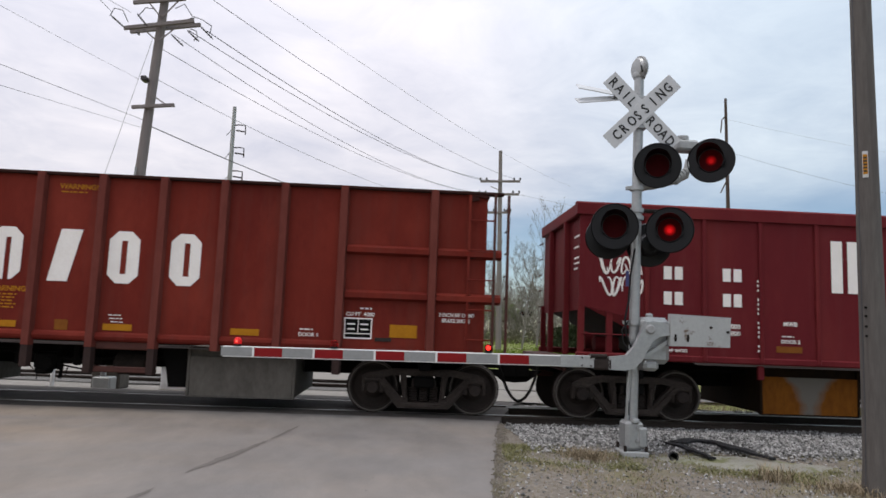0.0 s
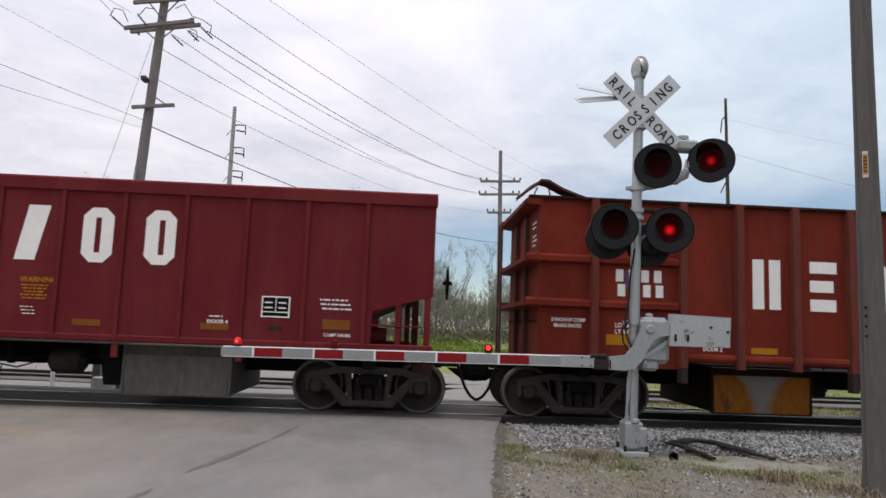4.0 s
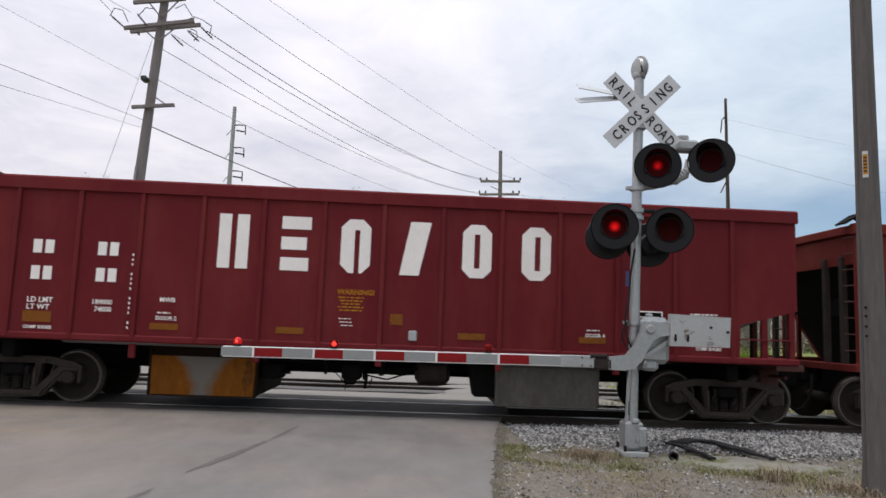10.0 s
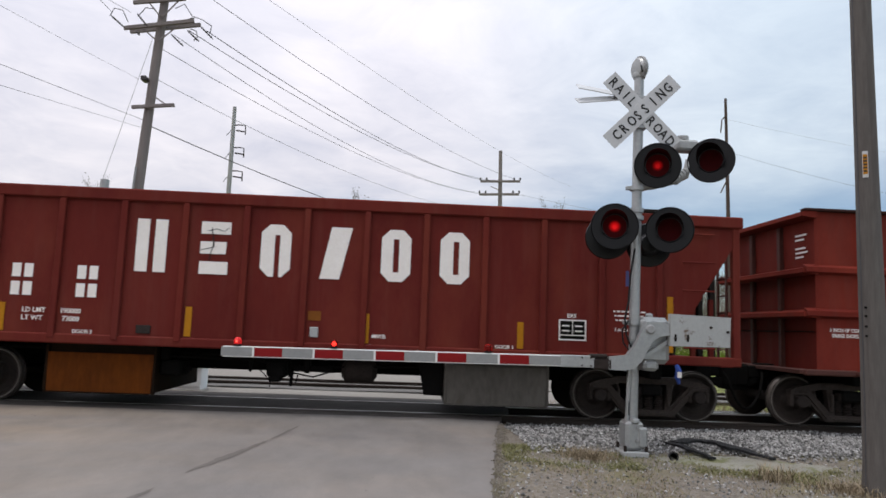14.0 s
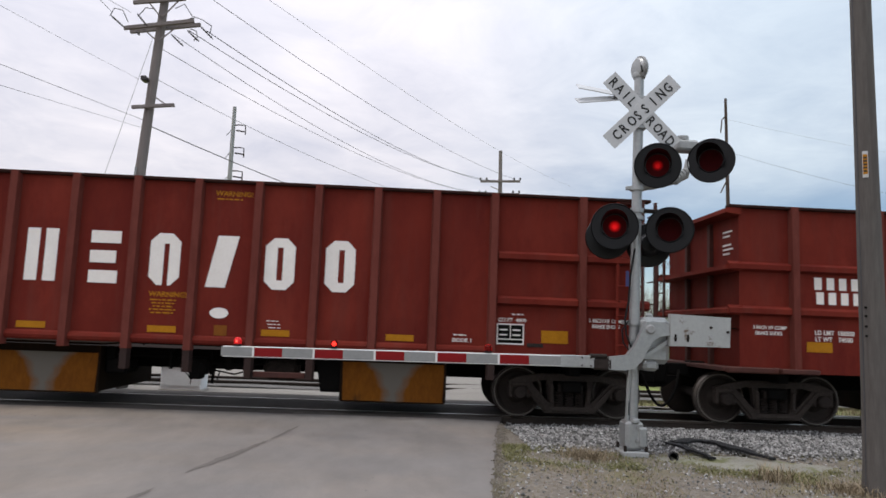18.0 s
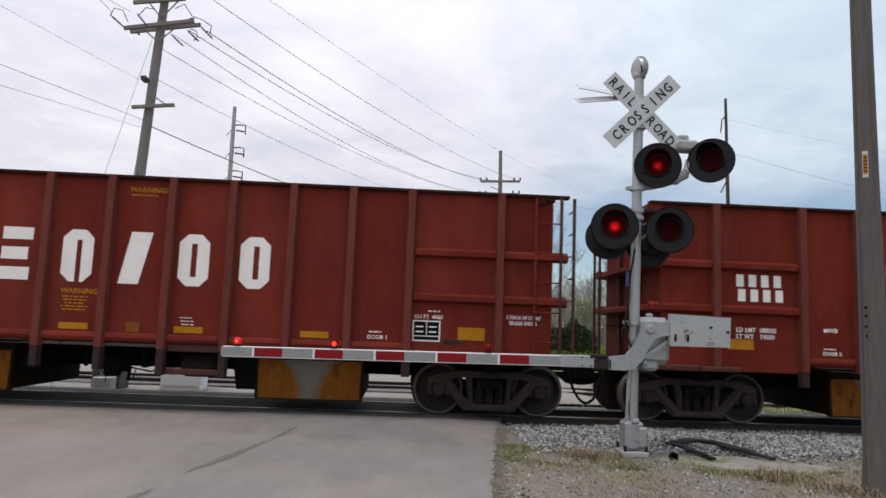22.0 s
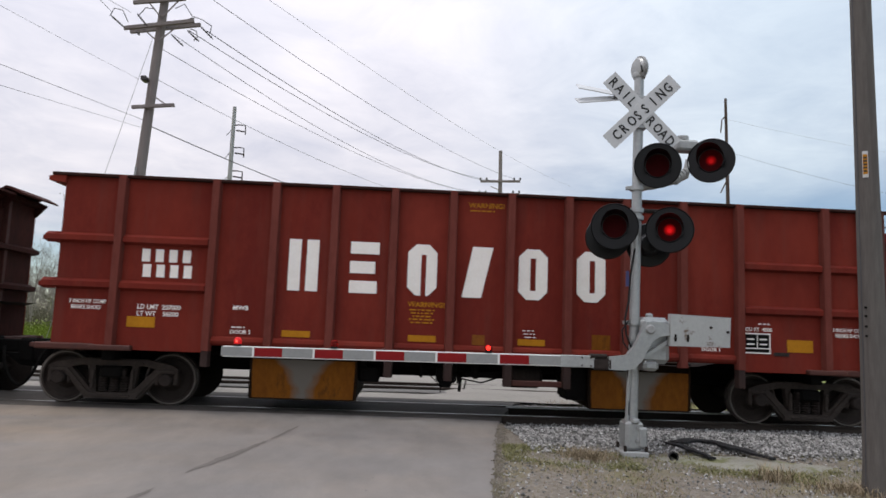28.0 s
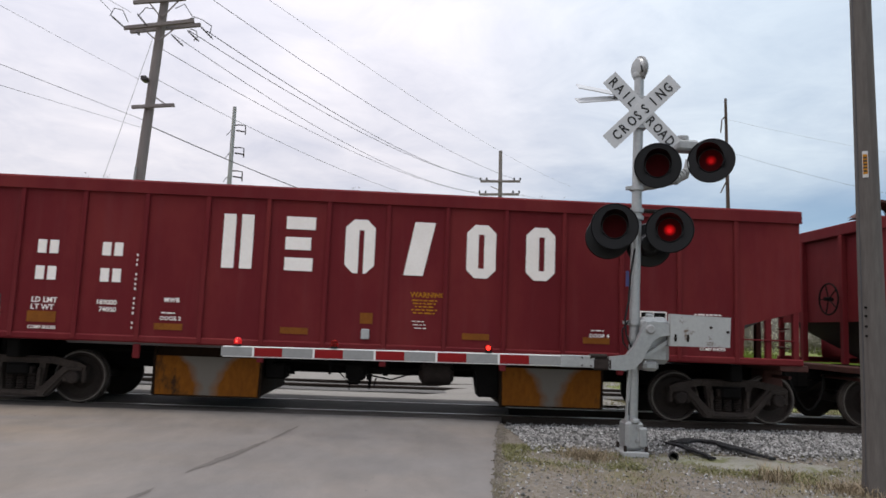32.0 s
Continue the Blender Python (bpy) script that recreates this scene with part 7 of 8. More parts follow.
def bare_tree(seed, height, leafy):
    """Trunk, limbs and twigs as one tapered tangle, and small bud clumps at the twig ends."""
    rnd = random.Random(seed)
    wood, buds = Shape(), Shape()

    def grow(p, d, length, r, level):
        pts, rs = [p], [r]
        n = 4 if level < 2 else 3
        for k in range(n):
            d = (d + Vector((rnd.uniform(-1, 1), rnd.uniform(-1, 1), rnd.uniform(-0.3, 0.7))) * (0.12 + 0.07 * level)).normalized()
            p = p + d * length / n
            pts.append(p)
            rs.append(max(0.009, r * (1 - 0.55 * (k + 1) / n)))
        wood.tube(pts, rs, 6 if level < 2 else 3)
        if level >= 4:
            for _ in range(leafy):
                q = pts[rnd.randrange(1, len(pts))] + Vector((rnd.uniform(-0.25, 0.25), rnd.uniform(-0.25, 0.25), rnd.uniform(-0.2, 0.25)))
                s = rnd.uniform(0.04, 0.09)
                a = Vector((rnd.uniform(-1, 1), rnd.uniform(-1, 1), rnd.uniform(-1, 1))).normalized()
                b = a.cross(Vector((0.3, 0.5, 0.8))).normalized()
                buds.add([q - a * s, q + b * s * 0.6, q + a * s, q - b * s * 0.6], [(0, 1, 2, 3)])
            return
        kids = (7, 5, 4, 3)[level]
        for k in range(kids):
            t = rnd.uniform(0.3, 1.0) if level else rnd.uniform(0.12, 1.0)
            i = min(len(pts) - 2, int(t * (len(pts) - 1)))
            q = pts[i].lerp(pts[i + 1], t * (len(pts) - 1) - i)
            a = rnd.uniform(0, 2 * math.pi)
            out = Vector((math.cos(a), math.sin(a), rnd.uniform(0.3, 1.3))).normalized()
            grow(q, (d * 0.55 + out * 0.6).normalized(), length * rnd.uniform(0.42, 0.62), rs[i] * 0.6, level + 1)

    grow(Vector((0, 0, -0.2)), Vector((rnd.uniform(-0.08, 0.08), 0, 1)), height * 0.62, height * 0.0105, 0)
    return wood, buds


TREES = []
for seed, height, leafy, mat, label in ((1, 10.5, 1, BUDS, "bare grey tree with spring buds"), (2, 9.0, 1, BUDS, "bare grey tree with spring buds"), (3, 11.5, 1, BUDS, "tall bare tree with fine twigs"),
                                        (4, 8.5, 3, LEAF, "young tree with sparse fresh leaves"), (7, 9.5, 1, BUDS, "bare grey branching tree")):
    w, b = bare_tree(seed, height, leafy)
    t = thing("tree", label, "tree", "trees of the far wood", pose(-30 + seed * 14, 86 + seed * 3, 0.5))
    part("trunk", w, BARK, t, "grey trunk and limbs")
    part("crown", b, mat, t, "thin crown of small buds")
    TREES.append(t)
rnd = random.Random(11)
for k in range(125):
    y = rnd.uniform(68, 112)
    x = rnd.uniform(-0.62, 0.78) * y
    s = rnd.uniform(0.75, 1.12)
    t = copy_thing(TREES[rnd.randrange(5)], pose(x, y, ground_z(x, y) - 0.1, 0, 0, rnd.uniform(0, 360)))
    t.scale = (s, s, s)
for x, y, k in ((-14.0, 62, 0), (-8.0, 58, 4), (-5.5, 60, 2), (1.0, 60, 1), (9.5, 56, 4), (11.5, 60, 2), (17, 58, 0), (27, 60, 1), (-21, 55, 4), (-27, 60, 2)):
    copy_thing(TREES[k], pose(x, y, ground_z(x, y) - 0.1, 0, 0, 37 * k + x))


def brush(name, spots, mat, label, size):
    """Undergrowth: clumps of small leaves over a few stems, as stuff."""
    rnd = random.Random(len(spots) + int(size * 10))
    s = Shape()
    for x, y, w, h, n in spots:
        z0 = ground_z(x, y)
        for _ in range(n):
            a, r = rnd.uniform(0, 2 * math.pi), math.sqrt(rnd.random())
            q = Vector((x + w * r * math.cos(a), y + w * 0.6 * r * math.sin(a), 0))
            top = h * (1 - 0.5 * r * r) * (0.7 + 0.5 * noise.noise(Vector((q.x * 0.8, q.y * 0.8, 3))))
            q.z = z0 + rnd.random() ** 0.7 * max(0.2, top)
            d = Vector((rnd.uniform(-1, 1), rnd.uniform(-1, 1), rnd.uniform(-1, 1))).normalized()
            e = d.cross(Vector((0.2, 0.7, 0.6))).normalized()
            k = size * rnd.uniform(0.5, 1.3)
            s.add([q - d * k, q + e * k * 0.6, q + d * k, q - e * k * 0.6], [(0, 1, 2, 3)])
    ob = new(name, s.mesh(name, mat))
    return tagged(ob, label, "undergrowth", kind="stuff")


rnd = random.Random(5)
brush("undergrowth", [(rnd.uniform(-0.6, 0.75) * y, y, rnd.uniform(2, 5), rnd.uniform(1.5, 4.6), 260) for y in [rnd.uniform(66, 104) for _ in range(190)]], BUDS, "tangled tan undergrowth below the far trees", 0.11)
brush("shrubs", [(rnd.uniform(-0.6, 0.7) * y, y, rnd.uniform(1.5, 4), rnd.uniform(0.6, 1.3), 160) for y in [rnd.uniform(60, 78) for _ in range(40)]], LEAF, "fresh green shrubs at the wood's edge", 0.13)
brush("tall_grass", [(rnd.uniform(-0.62, 0.72) * y, y, 3.4, rnd.uniform(0.5, 1.0), 650) for y in [rnd.uniform(38, 62) for _ in range(170)]], MEADOW, "fresh green tall meadow grass", 0.055)
brush("bush", [(11.3, 48, 1.7, 3.0, 3800), (12.4, 49, 1.5, 3.2, 3000)], DARK_LEAF, "dark green bush at the edge of the meadow", 0.10)


def far_wood():
    """The bare wood at the horizon: countless thin upright trunks and twigs, too far off to be told apart."""
    rnd = random.Random(77)
    s = Shape()
    v, f = [], []
    for _ in range(26000):
        y = rnd.uniform(112, 135)
        x = rnd.uniform(-0.66, 0.82) * y
        h = 8.2 + 2.6 * noise.noise(Vector((x * 0.05, 0, 4))) + 1.6 * noise.noise(Vector((x * 0.23, 0, 9)))
        z0 = h * rnd.random() ** 0.8
        long = rnd.uniform(0.8, 2.2) * (1.0 if z0 < h * 0.7 else 0.6)
        lean, wide = rnd.gauss(0, 0.28), rnd.uniform(0.03, 0.09) * (1.3 - z0 / (h + 0.1))
        o = len(v)
        v += [(x - wide, y, z0), (x + wide, y, z0), (x + lean * long + wide * 0.4, y + 0.1, z0 + long), (x + lean * long - wide * 0.4, y + 0.1, z0 + long)]
        f.append((o, o + 1, o + 2, o + 3))
    s.add(v, f)
    tagged(new("far_wood", s.mesh("far_wood", BARK)), "dense bare grey wood along the horizon", "wood", kind="stuff")


far_wood()


# ---- verge, ballast and small ground things ----
def stone_shape(spots, seed, small, big):
    rnd = random.Random(seed)
    v, f = [], []
    for x, y, z in spots:
        s = rnd.uniform(small, big)
        o = len(v)
        a = rnd.uniform(0, 6.28)
        ca, sa = math.cos(a), math.sin(a)
        for dx, dy, dz in ((1, 0, 0), (0, 1, 0), (-1, 0, 0), (0, -1, 0), (0.2, 0.1, 0.75), (0, 0, -0.5)):
            dx, dy, dz = dx * rnd.uniform(0.6, 1.3), dy * rnd.uniform(0.5, 1.1), dz * rnd.uniform(0.7, 1.3) + rnd.uniform(-0.25, 0.25)
            v.append((x + s * (dx * ca - dy * sa), y + s * (dx * sa + dy * ca), z + s * dz))
        f += [(o + i, o + (i + 1) % 4, o + 4) for i in range(4)] + [(o + (i + 1) % 4, o + i, o + 5) for i in range(4)]
    return Shape().add(v, f)


def bed_z(x, y):
    return ground_z(x, y) + 0.012


put("ballast_bed", sheet(graded([(1.75, 14, 0.35), (14, 190, 8)]), graded([(9.15, 14.9, 0.25)]), bed_z, skip=lambda x, y: x < road_edge(y) + 0.15), GRAVEL_BED,
    "grey crushed-stone ballast bed", "ballast", smooth_shade=True)
put("ballast_bed_beyond", sheet(graded([(-160, -20, 10), (-20, 30, 2), (30, 190, 8)]), graded([(18.6, 21.8, 0.4)]), lambda x, y: ground_z(x, y) + 0.09), GRAVEL_BED,
    "dark ballast of the second track", "ballast", smooth_shade=True)
SILT = material("pale_silt", (0.235, 0.225, 0.19), (0.16, 0.15, 0.125), (0.31, 0.30, 0.26), 0.95, scale=2.5, grain=30, bump=0.5, stain=(0.13, 0.135, 0.06), stain_at=0.52, stain_scale=3)
put("pale_silt", sheet(graded([(3.15, 5.6, 0.12)]), graded([(8.15, 9.05, 0.1)]), lambda x, y: ground_z(x, y) + 0.04 - 0.05 * abs(noise.noise(Vector((x * 1.5, y * 2.5, 9)))) - 0.09 * max(0, abs((x - 4.3) / 1.2) ** 2 + abs((y - 8.6 + 0.12 * (x - 4.3)) / 0.33) ** 2 - 0.55)),
    SILT, "pale washed-out silt beside the ballast", "soil", smooth_shade=True)

rnd = random.Random(21)
spots = []
while len(spots) < 15000:
    x, y = rnd.uniform(1.65, 10.5), rnd.uniform(8.75, 11.75)
    if x < road_edge(y) + 0.08:
        continue
    edge = smooth(8.7, 9.35, y + 0.25 * noise.noise(Vector((x * 0.9, 0, 4))))
    if rnd.random() < edge:
        spots.append((x, y, bed_z(x, y) + rnd.uniform(0.0, 0.02)))
tagged(new("ballast_stones", stone_shape(spots, 3, 0.013, 0.032).mesh("ballast_stones", STONE)), "loose grey crushed ballast stones", "ballast", kind="stuff")
spots = []
while len(spots) < 2300:
    x, y = rnd.uniform(0.75, 6.5), rnd.uniform(5.6, 8.9)
    if x > road_edge(y) + 0.02 and (rnd.random() < 0.35 or noise.noise(Vector((x * 1.3, y * 1.3, 7))) > 0.12 or x < road_edge(y) + 0.35):
        spots.append((x, y, ground_z(x, y) + 0.004))
tagged(new("verge_gravel", stone_shape(spots, 4, 0.008, 0.024).mesh("verge_gravel", STONE)), "scattered pale gravel in the verge", "gravel", kind="stuff")
spots = []
for _ in range(1500):
    y = rnd.uniform(5.2, 11.2)
    d = rnd.gauss(0.055, 0.035)
    x = road_edge(y) + d
    spots.append((x, y, max(road_z(x, y) - (0.03 if d > 0.02 else 0.0), ground_z(x, y)) + 0.003))
tagged(new("edge_grit", stone_shape(spots, 14, 0.006, 0.018).mesh("edge_grit", GRASS_SOIL)), "brown gritty crumbs along the road's broken edge", "grit", kind="stuff")
spots = [(rnd.uniform(2.0, 16), rnd.uniform(11.9, 14.7), 0) for _ in range(4200)]
spots = [(x, y, bed_z(x, y) + 0.01) for x, y, _ in spots if x > road_edge(y) + 0.1]
tagged(new("ballast_stones", stone_shape(spots, 5, 0.02, 0.045).mesh("ballast_stones", STONE)), "grey ballast stones between the rails", "ballast", kind="stuff")

for i in range(64):
    x = 2.55 + 0.53 * i
    ob = part("tie", lambda: Shape().box(-0.11, 0.11, -1.30, 1.30, -0.33, -0.183, 0.012), TIE, None, key="tie", at=pose(x, TRACK, 0.0, 0, 0, rnd.uniform(-1.2, 1.2)))
    tagged(ob, "dark creosoted wooden tie under the rails", "railway tie", "ties of the near track")
far_ties = Shape()
for i in range(150):
    x = -40 + 0.56 * i
    far_ties.box(x - 0.11, x + 0.11, 18.9, 21.5, -0.52, -0.385, 0.012)
tagged(new("far_ties", far_ties.mesh("far_ties", TIE)), "dark wooden ties of the second track", "railway tie", kind="stuff")

GRASS_DRY = material("dry_grass_blades", (0.25, 0.195, 0.125), (0.16, 0.12, 0.08), (0.34, 0.28, 0.19), 0.85, scale=0.8, grain=6, bump=0.0, island=0.3)
GRASS_GREEN = material("green_grass_blades", (0.165, 0.160, 0.066), (0.105, 0.105, 0.040), (0.235, 0.222, 0.105), 0.8, scale=0.8, grain=6, bump=0.0, island=0.3)


def blades(spots, seed):
    rnd = random.Random(seed)
    v, f = [], []
    for x, y, h in spots:
        z = ground_z(x, y) - 0.005
        a, lean = rnd.uniform(0, 6.28), h * rnd.uniform(0.3, 1.5)
        wx, wy = 0.004 * math.cos(a + 1.57), 0.004 * math.sin(a + 1.57)
        dx, dy = math.cos(a) * lean, math.sin(a) * lean
        o = len(v)
        v += [(x - wx, y - wy, z), (x + wx, y + wy, z), (x + dx * 0.4 + wx * 0.7, y + dy * 0.4 + wy * 0.7, z + h * 0.6), (x + dx * 0.4 - wx * 0.7, y + dy * 0.4 - wy * 0.7, z + h * 0.6), (x + dx, y + dy, z + h)]
        f += [(o, o + 1, o + 2, o + 3), (o + 3, o + 2, o + 4)]
    return Shape().add(v, f)


def green_band(x, y):
    """How green the verge is: a fresh strip along the ballast's edge, thinning out towards the road."""
    w = 0.35 * noise.noise(Vector((x * 0.9, y * 1.3, 31)))
    near = 8.95 - 0.22 * max(0, x - 2.0) + w
    return smooth(near - 0.95, near - 0.55, y) * smooth(near + 0.45, near + 0.15, y)


def verge_spots(n, seed, green):
    rnd = random.Random(seed)
    out = []
    while len(out) < n:
        x, y = rnd.uniform(0.8, 9.5), rnd.uniform(5.2, 9.5)
        if x < road_edge(y) + 0.08:
            continue
        g = green_band(x, y)
        patch = smooth(-0.15, 0.35, noise.noise(Vector((x * 1.7, y * 1.7, 77))))
        if rnd.random() < (g * (0.12 + 0.88 * patch) + 0.07 * patch if green else (1 - 0.75 * g) * smooth(9.1, 8.6, y) * (0.10 + 0.5 * patch)):
            out.append((x, y, rnd.uniform(0.010, 0.036) * (1.3 if green else 1.0)))
    return out


tuft = [(2.35 + rnd.gauss(0, 0.17), 8.75 + rnd.gauss(0, 0.12), rnd.uniform(0.03, 0.13)) for _ in range(900)]
tuft += [(4.75 + rnd.gauss(0, 0.22), 7.25 + rnd.gauss(0, 0.18), rnd.uniform(0.04, 0.15)) for _ in range(600)]
tuft += [(4.2 + rnd.gauss(0, 0.10), 7.75 + rnd.gauss(0, 0.08), rnd.uniform(0.08, 0.26)) for _ in range(160)]
tagged(new("dry_grass", blades(verge_spots(14000, 1, False) + tuft, 2).mesh("dry_grass", GRASS_DRY)), "dry tan grass of the verge", "grass", kind="stuff")
tagged(new("green_grass", blades(verge_spots(28000, 3, True), 4).mesh("green_grass", GRASS_GREEN)), "short green grass of the verge", "grass", kind="stuff")
far_spots = []
while len(far_spots) < 6000:
    x, y = rnd.uniform(2.5, 30), rnd.uniform(14.9, 18.7)
    if x > road_edge(y) + 0.3:
        far_spots.append((x, y, rnd.uniform(0.05, 0.2)))
green_far = []
while len(green_far) < 16000:
    x, y = rnd.uniform(4.6, 30), rnd.uniform(15.2, 27)
    if x > road_edge(min(y, 19)) + 0.4 and not 18.5 < y < 21.9 and noise.noise(Vector((x * 0.35, y * 0.5, 3))) > -0.15:
        green_far.append((x, y, rnd.uniform(0.05, 0.22)))
tagged(new("trackside_green", blades(green_far, 16).mesh("trackside_green", GRASS_GREEN)), "green grass past the track", "grass", kind="stuff")
tagged(new("trackside_grass", blades(far_spots, 6).mesh("trackside_grass", GRASS_DRY)), "pale dry grass past the track", "grass", kind="stuff")


def strip(name, pts, wide, thick, mat, label, category, lift=0.02, zf=None, ragged=0.0):
    """A limp flat strip lying along a line of points, with torn edges where it is ragged."""
    zf = zf or ground_z
    line = []
    for (x0, y0), (x1, y1) in zip(pts, pts[1:]):
        n = max(2, round(math.hypot(x1 - x0, y1 - y0) / 0.06)) if ragged else 1
        line += [(x0 + (x1 - x0) * k / n, y0 + (y1 - y0) * k / n) for k in range(n)]
    line.append(pts[-1])
    v, f = [], []
    for i, (x, y) in enumerate(line):
        (xa, ya), (xb, yb) = line[max(0, i - 1)], line[min(len(line) - 1, i + 1)]
        d = Vector((xb - xa, yb - ya, 0)).normalized()
        w = wide / 2 * (1 + ragged * 1.8 * noise.noise(Vector((x * 9, y * 9, wide * 50))))
        u = Vector((-d.y, d.x, 0)) * w
        o = Vector((x, y, zf(x, y) + lift + ragged * 0.05 * noise.noise(Vector((x * 5, y * 5, 4)))))
        t = Vector((0, 0, thick))
        tilt = Vector((0, 0, ragged * 0.06 * noise.noise(Vector((x * 4, y * 4, 9)))))
        v += [o - u - tilt, o + u + tilt, o + u + tilt + t, o - u - tilt + t]
    for i in range(len(line) - 1):
        a = 4 * i
        f += [(a + k, a + (k + 1) % 4, a + 4 + (k + 1) % 4, a + 4 + k) for k in range(4)]
    f += [(3, 2, 1, 0), tuple(4 * (len(line) - 1) + k for k in range(4))]
    ob = new(name, Shape().add(v, f).mesh(name, mat))
    return tagged(ob, label, category)


RUBBER = material("black_rubber", (0.012, 0.012, 0.013), rough=0.7, scale=5, grain=30, bump=0.3)
strip("rubber_strip", [(3.71, 9.42), (4.02, 9.62), (4.24, 9.74), (4.33, 9.40), (4.40, 9.15), (4.68, 8.68)], 0.14, 0.03, RUBBER, "wide torn black rubber flangeway strip on the ballast", "rubber strip", 0.055, ragged=0.3)
strip("rubber_strip", [(3.63, 9.45), (3.77, 9.17), (3.80, 8.95), (3.89, 8.65)], 0.10, 0.025, RUBBER, "discarded black rubber strip on the ballast", "rubber strip", 0.045, ragged=0.3)
strip("rubber_strip", [(3.67, 10.01), (3.66, 9.75), (3.62, 9.50)], 0.04, 0.016, RUBBER, "short thin scrap of black rubber on the ballast", "rubber strip", ragged=0.2)
pipe = thing("drain_pipe", "short black plastic drain pipe end", "pipe", at=pose(3.42, 8.72, -0.11))
part("pipe", Shape().lathe([(-0.1, 0.055), (0.12, 0.055), (0.12, 0.045), (-0.08, 0.045), (-0.08, 0.0)], (0, 0, 0.045), (-0.3, -1, 0.15), 16), RUBBER, pipe, smooth=True)

def crack_piece(pts, wide):
    fine = []
    for (x0, y0), (x1, y1) in zip(pts, pts[1:]):
        fine += [(x0 + (x1 - x0) * k / 6 + 0.025 * noise.noise(Vector((x0 * 5 + k * 0.7, y0 * 3, 2))), y0 + (y1 - y0) * k / 6) for k in range(7)]
    n = len(fine)
    wid = [0.002 + wide * max(0.0, math.sin(math.pi * i / (n - 1))) ** 0.6 * (0.65 + 0.6 * noise.noise(Vector((0, y * 5, 8)))) for i, (x, y) in enumerate(fine)]
    v = []
    for (x, y), w in zip(fine, wid):
        v += [(x - w, y, road_z(x, y) + 0.004), (x + w, y, road_z(x, y) + 0.004)]
    put("road_crack", Shape().add(v, [(2 * i, 2 * i + 1, 2 * i + 3, 2 * i + 2) for i in range(n - 1)]), TAR, "dark wandering crack in the asphalt", "crack")


crack_piece([(-2.30, 5.3), (-2.18, 5.9), (-2.09, 6.35)], 0.06)
crack_piece([(-2.03, 6.95), (-1.88, 7.55), (-1.72, 8.25), (-1.60, 8.85)], 0.085)
crack_piece([(-1.58, 8.95), (-1.50, 9.5), (-1.41, 10.2)], 0.045)

# small pebbles and pits on the road
rnd = random.Random(41)
spots = []
for k in range(26):
    x, y = rnd.uniform(-6.5, 0.9), rnd.uniform(5.2, 11.0)
    spots.append((x, y, road_z(x, y)))
tagged(new("road_grit", stone_shape(spots, 9, 0.005, 0.014).mesh("road_grit", GRAVEL_BED)), "dark loose grit scattered on the road", "grit", kind="stuff")


# ---- a bird that darts past close by ----
FEATHER = material("dark_grey_feathers", (0.045, 0.042, 0.042), (0.02, 0.019, 0.019), (0.08, 0.076, 0.075), 0.8, scale=20, grain=90, bump=0.2)
PALE_FEATHER = material("pale_tail_feathers", (0.42, 0.40, 0.39), rough=0.8, scale=20, grain=90, bump=0.2)


def make_bird():
    """A small dark bird with spread wings, its head along +x."""
    b = thing("bird", "small dark grey bird with a pale tail in flight", "bird", at=pose(-30, -40, 0.6))
    part("body", Shape().lathe([(-0.085, 0.0), (-0.08, 0.016), (-0.045, 0.042), (0.0, 0.052), (0.045, 0.045), (0.075, 0.030), (0.09, 0.0)], (0, 0, 0), "x", 14), FEATHER, b, smooth=True)
    part("head", Shape().lathe([(-0.028, 0.0), (-0.02, 0.019), (0.0, 0.025), (0.018, 0.017), (0.026, 0.0)], (0.095, 0, 0.014), "x", 12), FEATHER, b, smooth=True)
    part("beak", Shape().lathe([(0, 0.008), (0.024, 0.0)], (0.108, 0, 0.010), "x", 8), NEAR_BLACK, b)
    part("tail", Shape().prism([(-0.06, -0.012), (-0.06, 0.012), (-0.13, 0.032), (-0.135, 0.0), (-0.13, -0.032)], -0.003, 0.003, "z"), PALE_FEATHER, b, "pale fanned tail")
    for side in (-1, 1):
        part("wing", Shape().prism([(0.045, 0.0), (0.055, side * 0.08), (0.02, side * 0.20), (-0.03, side * 0.15), (-0.05, side * 0.06), (-0.045, 0.0)][::side], -0.003, 0.003, "z"), FEATHER, b, at=pose(0, side * 0.02, 0.012, side * 22))
    return b


BIRD = make_bird()


# ---- what moves ----
def flash(insert, first_lit, start, home, half=0.67, lag=0.0):
    """Turns a lamp's insert by half a turn each time the flasher changes over; about 17 s and past 20 s it lags a little."""
    k = math.floor((0 - start) / half)
    angle = 180 if (k % 2 == 0) == first_lit else 0
    rows = [(0, home @ pose(0, 0, 0, 0, 0, angle))]
    t = start + (k + 1) * half
    while t < 31.92:
        if t > 0.08:
            f0 = round((t + (lag if t > 20 or 16.5 < t < 17.1 else 0.0)) * 30)
            for j, turn in ((-1, 0), (0, 60), (1, 120), (2, 180)):
                rows.append(((f0 + j) / 30, home @ pose(0, 0, 0, 0, 0, angle + turn)))
        angle += 180
        t += half
    rows.append((32.0, home @ pose(0, 0, 0, 0, 0, angle)))
    walk(insert, rows)


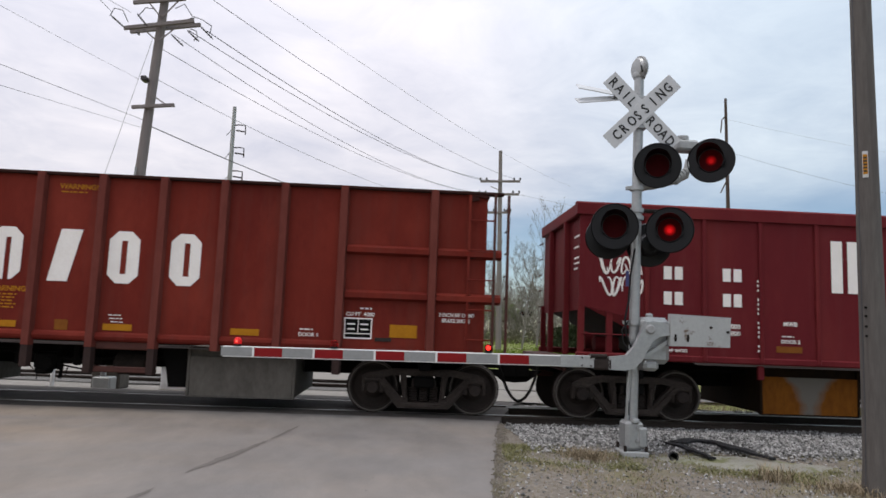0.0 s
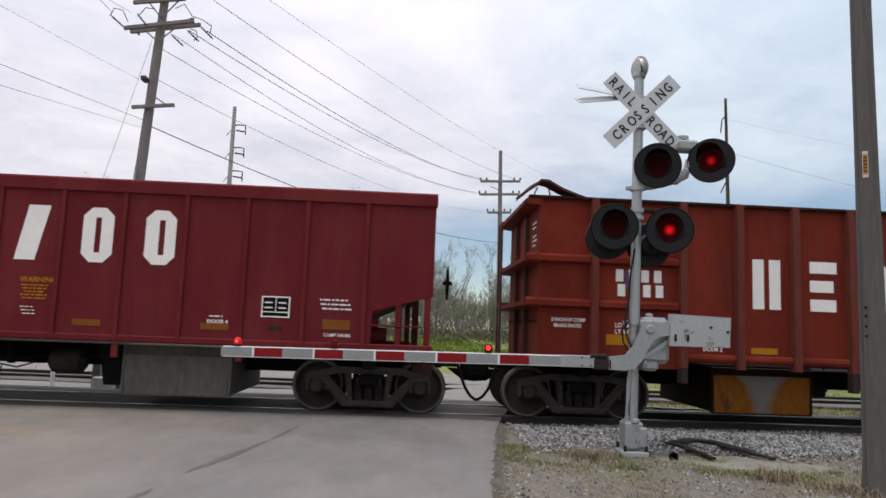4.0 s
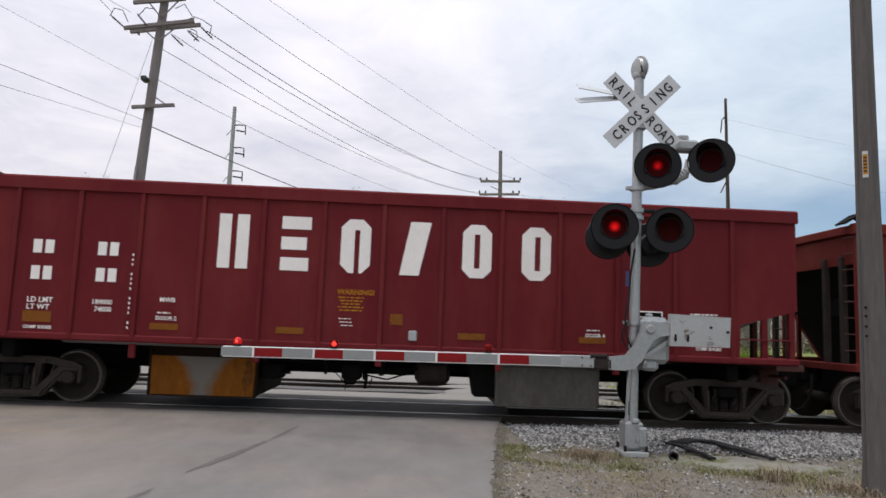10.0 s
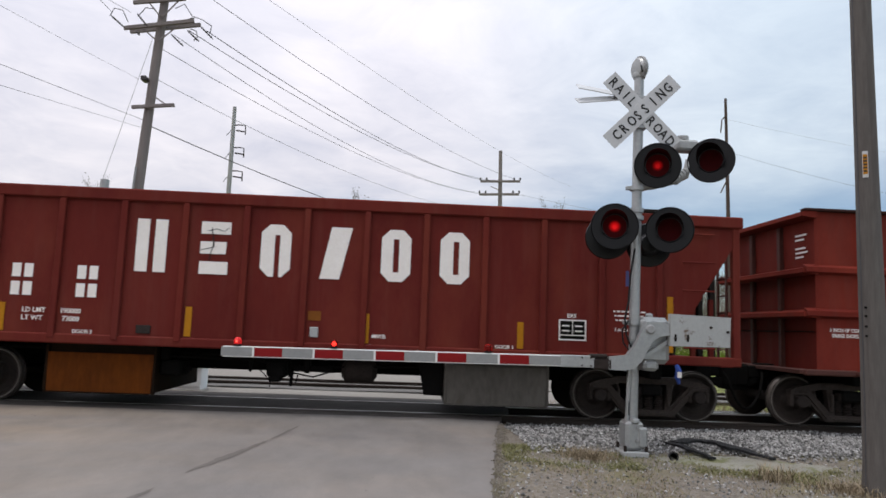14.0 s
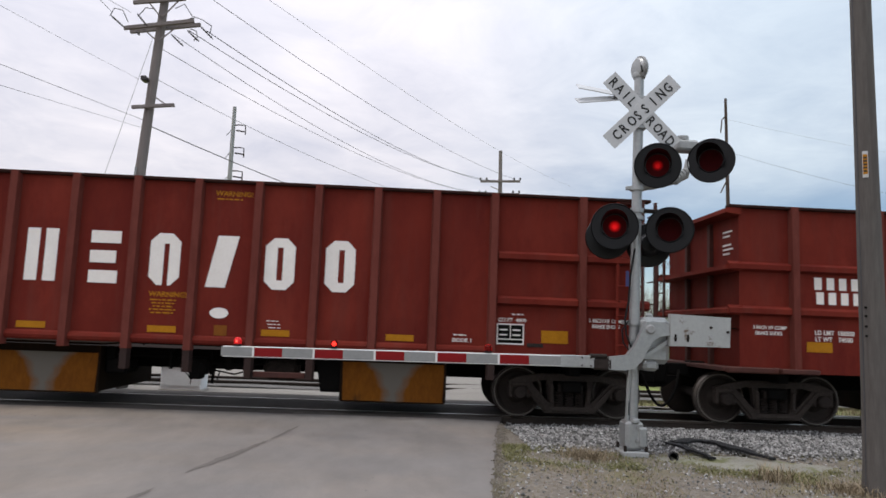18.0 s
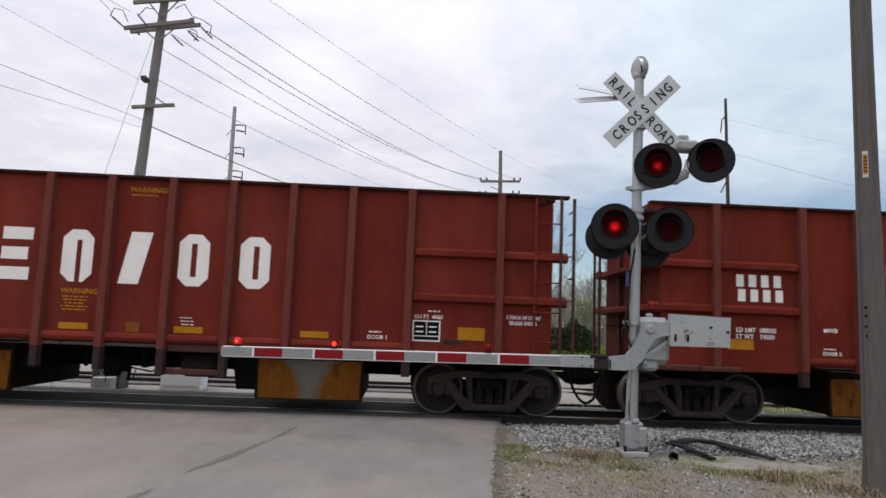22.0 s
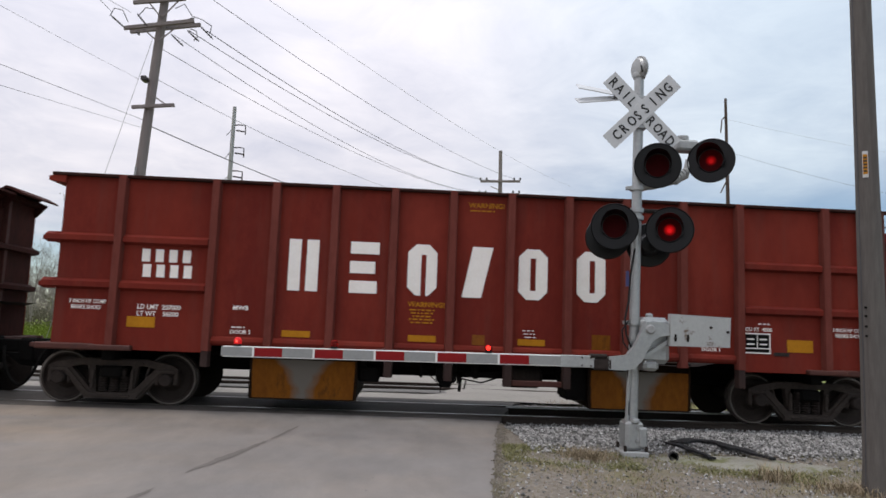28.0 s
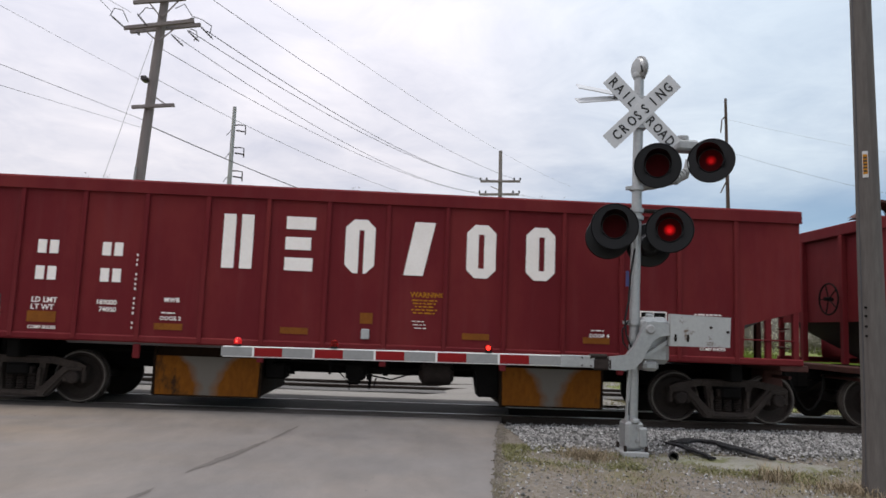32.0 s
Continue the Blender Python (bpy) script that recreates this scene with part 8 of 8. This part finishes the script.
def motions():
    step = 4 / 30
    turns = [(i * step, run(i * step)) for i in range(241)]
    for car, sets in TRAIN:
        u = car.matrix_basis.translation.x
        walk(car, [(t, pose(u - run(t), TRACK, 0)) for t in [i * 0.5 for i in range(65)]])
        for wheelset, x in sets:
            walk(wheelset, [(t, pose(x, 0, WHEEL_R, 0, -math.degrees(d / WHEEL_R), 0)) for t, d in turns])
    # the bird darts up past the train at 18.5 seconds, circles round, crosses close in front at 20 seconds and is gone
    here, way = Vector((1.665, 3.0, 1.81)), Vector((8.6, 2.6, 11.0))
    heading = look((0, 0, 0), way).to_3x3().to_4x4() @ Matrix(((0, -1, 0, 0), (0, 0, 1, 0), (-1, 0, 0, 0), (0, 0, 0, 1)))
    end = here + way * 0.6
    rows = [(0, Vector((-26, -14, 0.5))), (16.0, Vector((20, -12, 0.5))), (18.0, Vector((9.0, 2.0, 0.6))), (18.5, Vector((1.78, 6.22, 0.75))), (18.6, Vector((-0.06, 7.93, 2.49))), (18.7, Vector((-0.11, 8.99, 1.83))), (18.9, Vector((-4.97, 7.48, 0.87))),
            (19.3, Vector((-4.0, -2.0, 0.6))), (19.6, Vector((-1.0, 1.5, 0.3))), (19.8, Vector((0.41, 4.50, 0.57))), (19.9, Vector((1.13, 3.70, 0.92)))]
    rows += [(19.95 + 0.025 * i, here + way * (0.025 * i - 0.05)) for i in range(8)]
    rows += [(20.6, end), (22.0, end + Vector((22, 8, 6))), (32.0, end + Vector((140, 40, 9)))]
    walk(BIRD, [(t, Matrix.Translation(p) @ heading) for t, p in rows])
    for pair in (UPPER, LOWER, FAR_LAMPS):
        flash(pair[0], True, 5.76, pair[0].matrix_basis.copy())
        flash(pair[1], False, 5.76, pair[1].matrix_basis.copy())
    flash(ARM_LIGHTS[0], True, 0.185, ARM_LIGHTS[0].matrix_basis.copy(), 0.6695, 0.11)
    flash(ARM_LIGHTS[1], False, 0.185, ARM_LIGHTS[1].matrix_basis.copy(), 0.6695, 0.11)


motions()
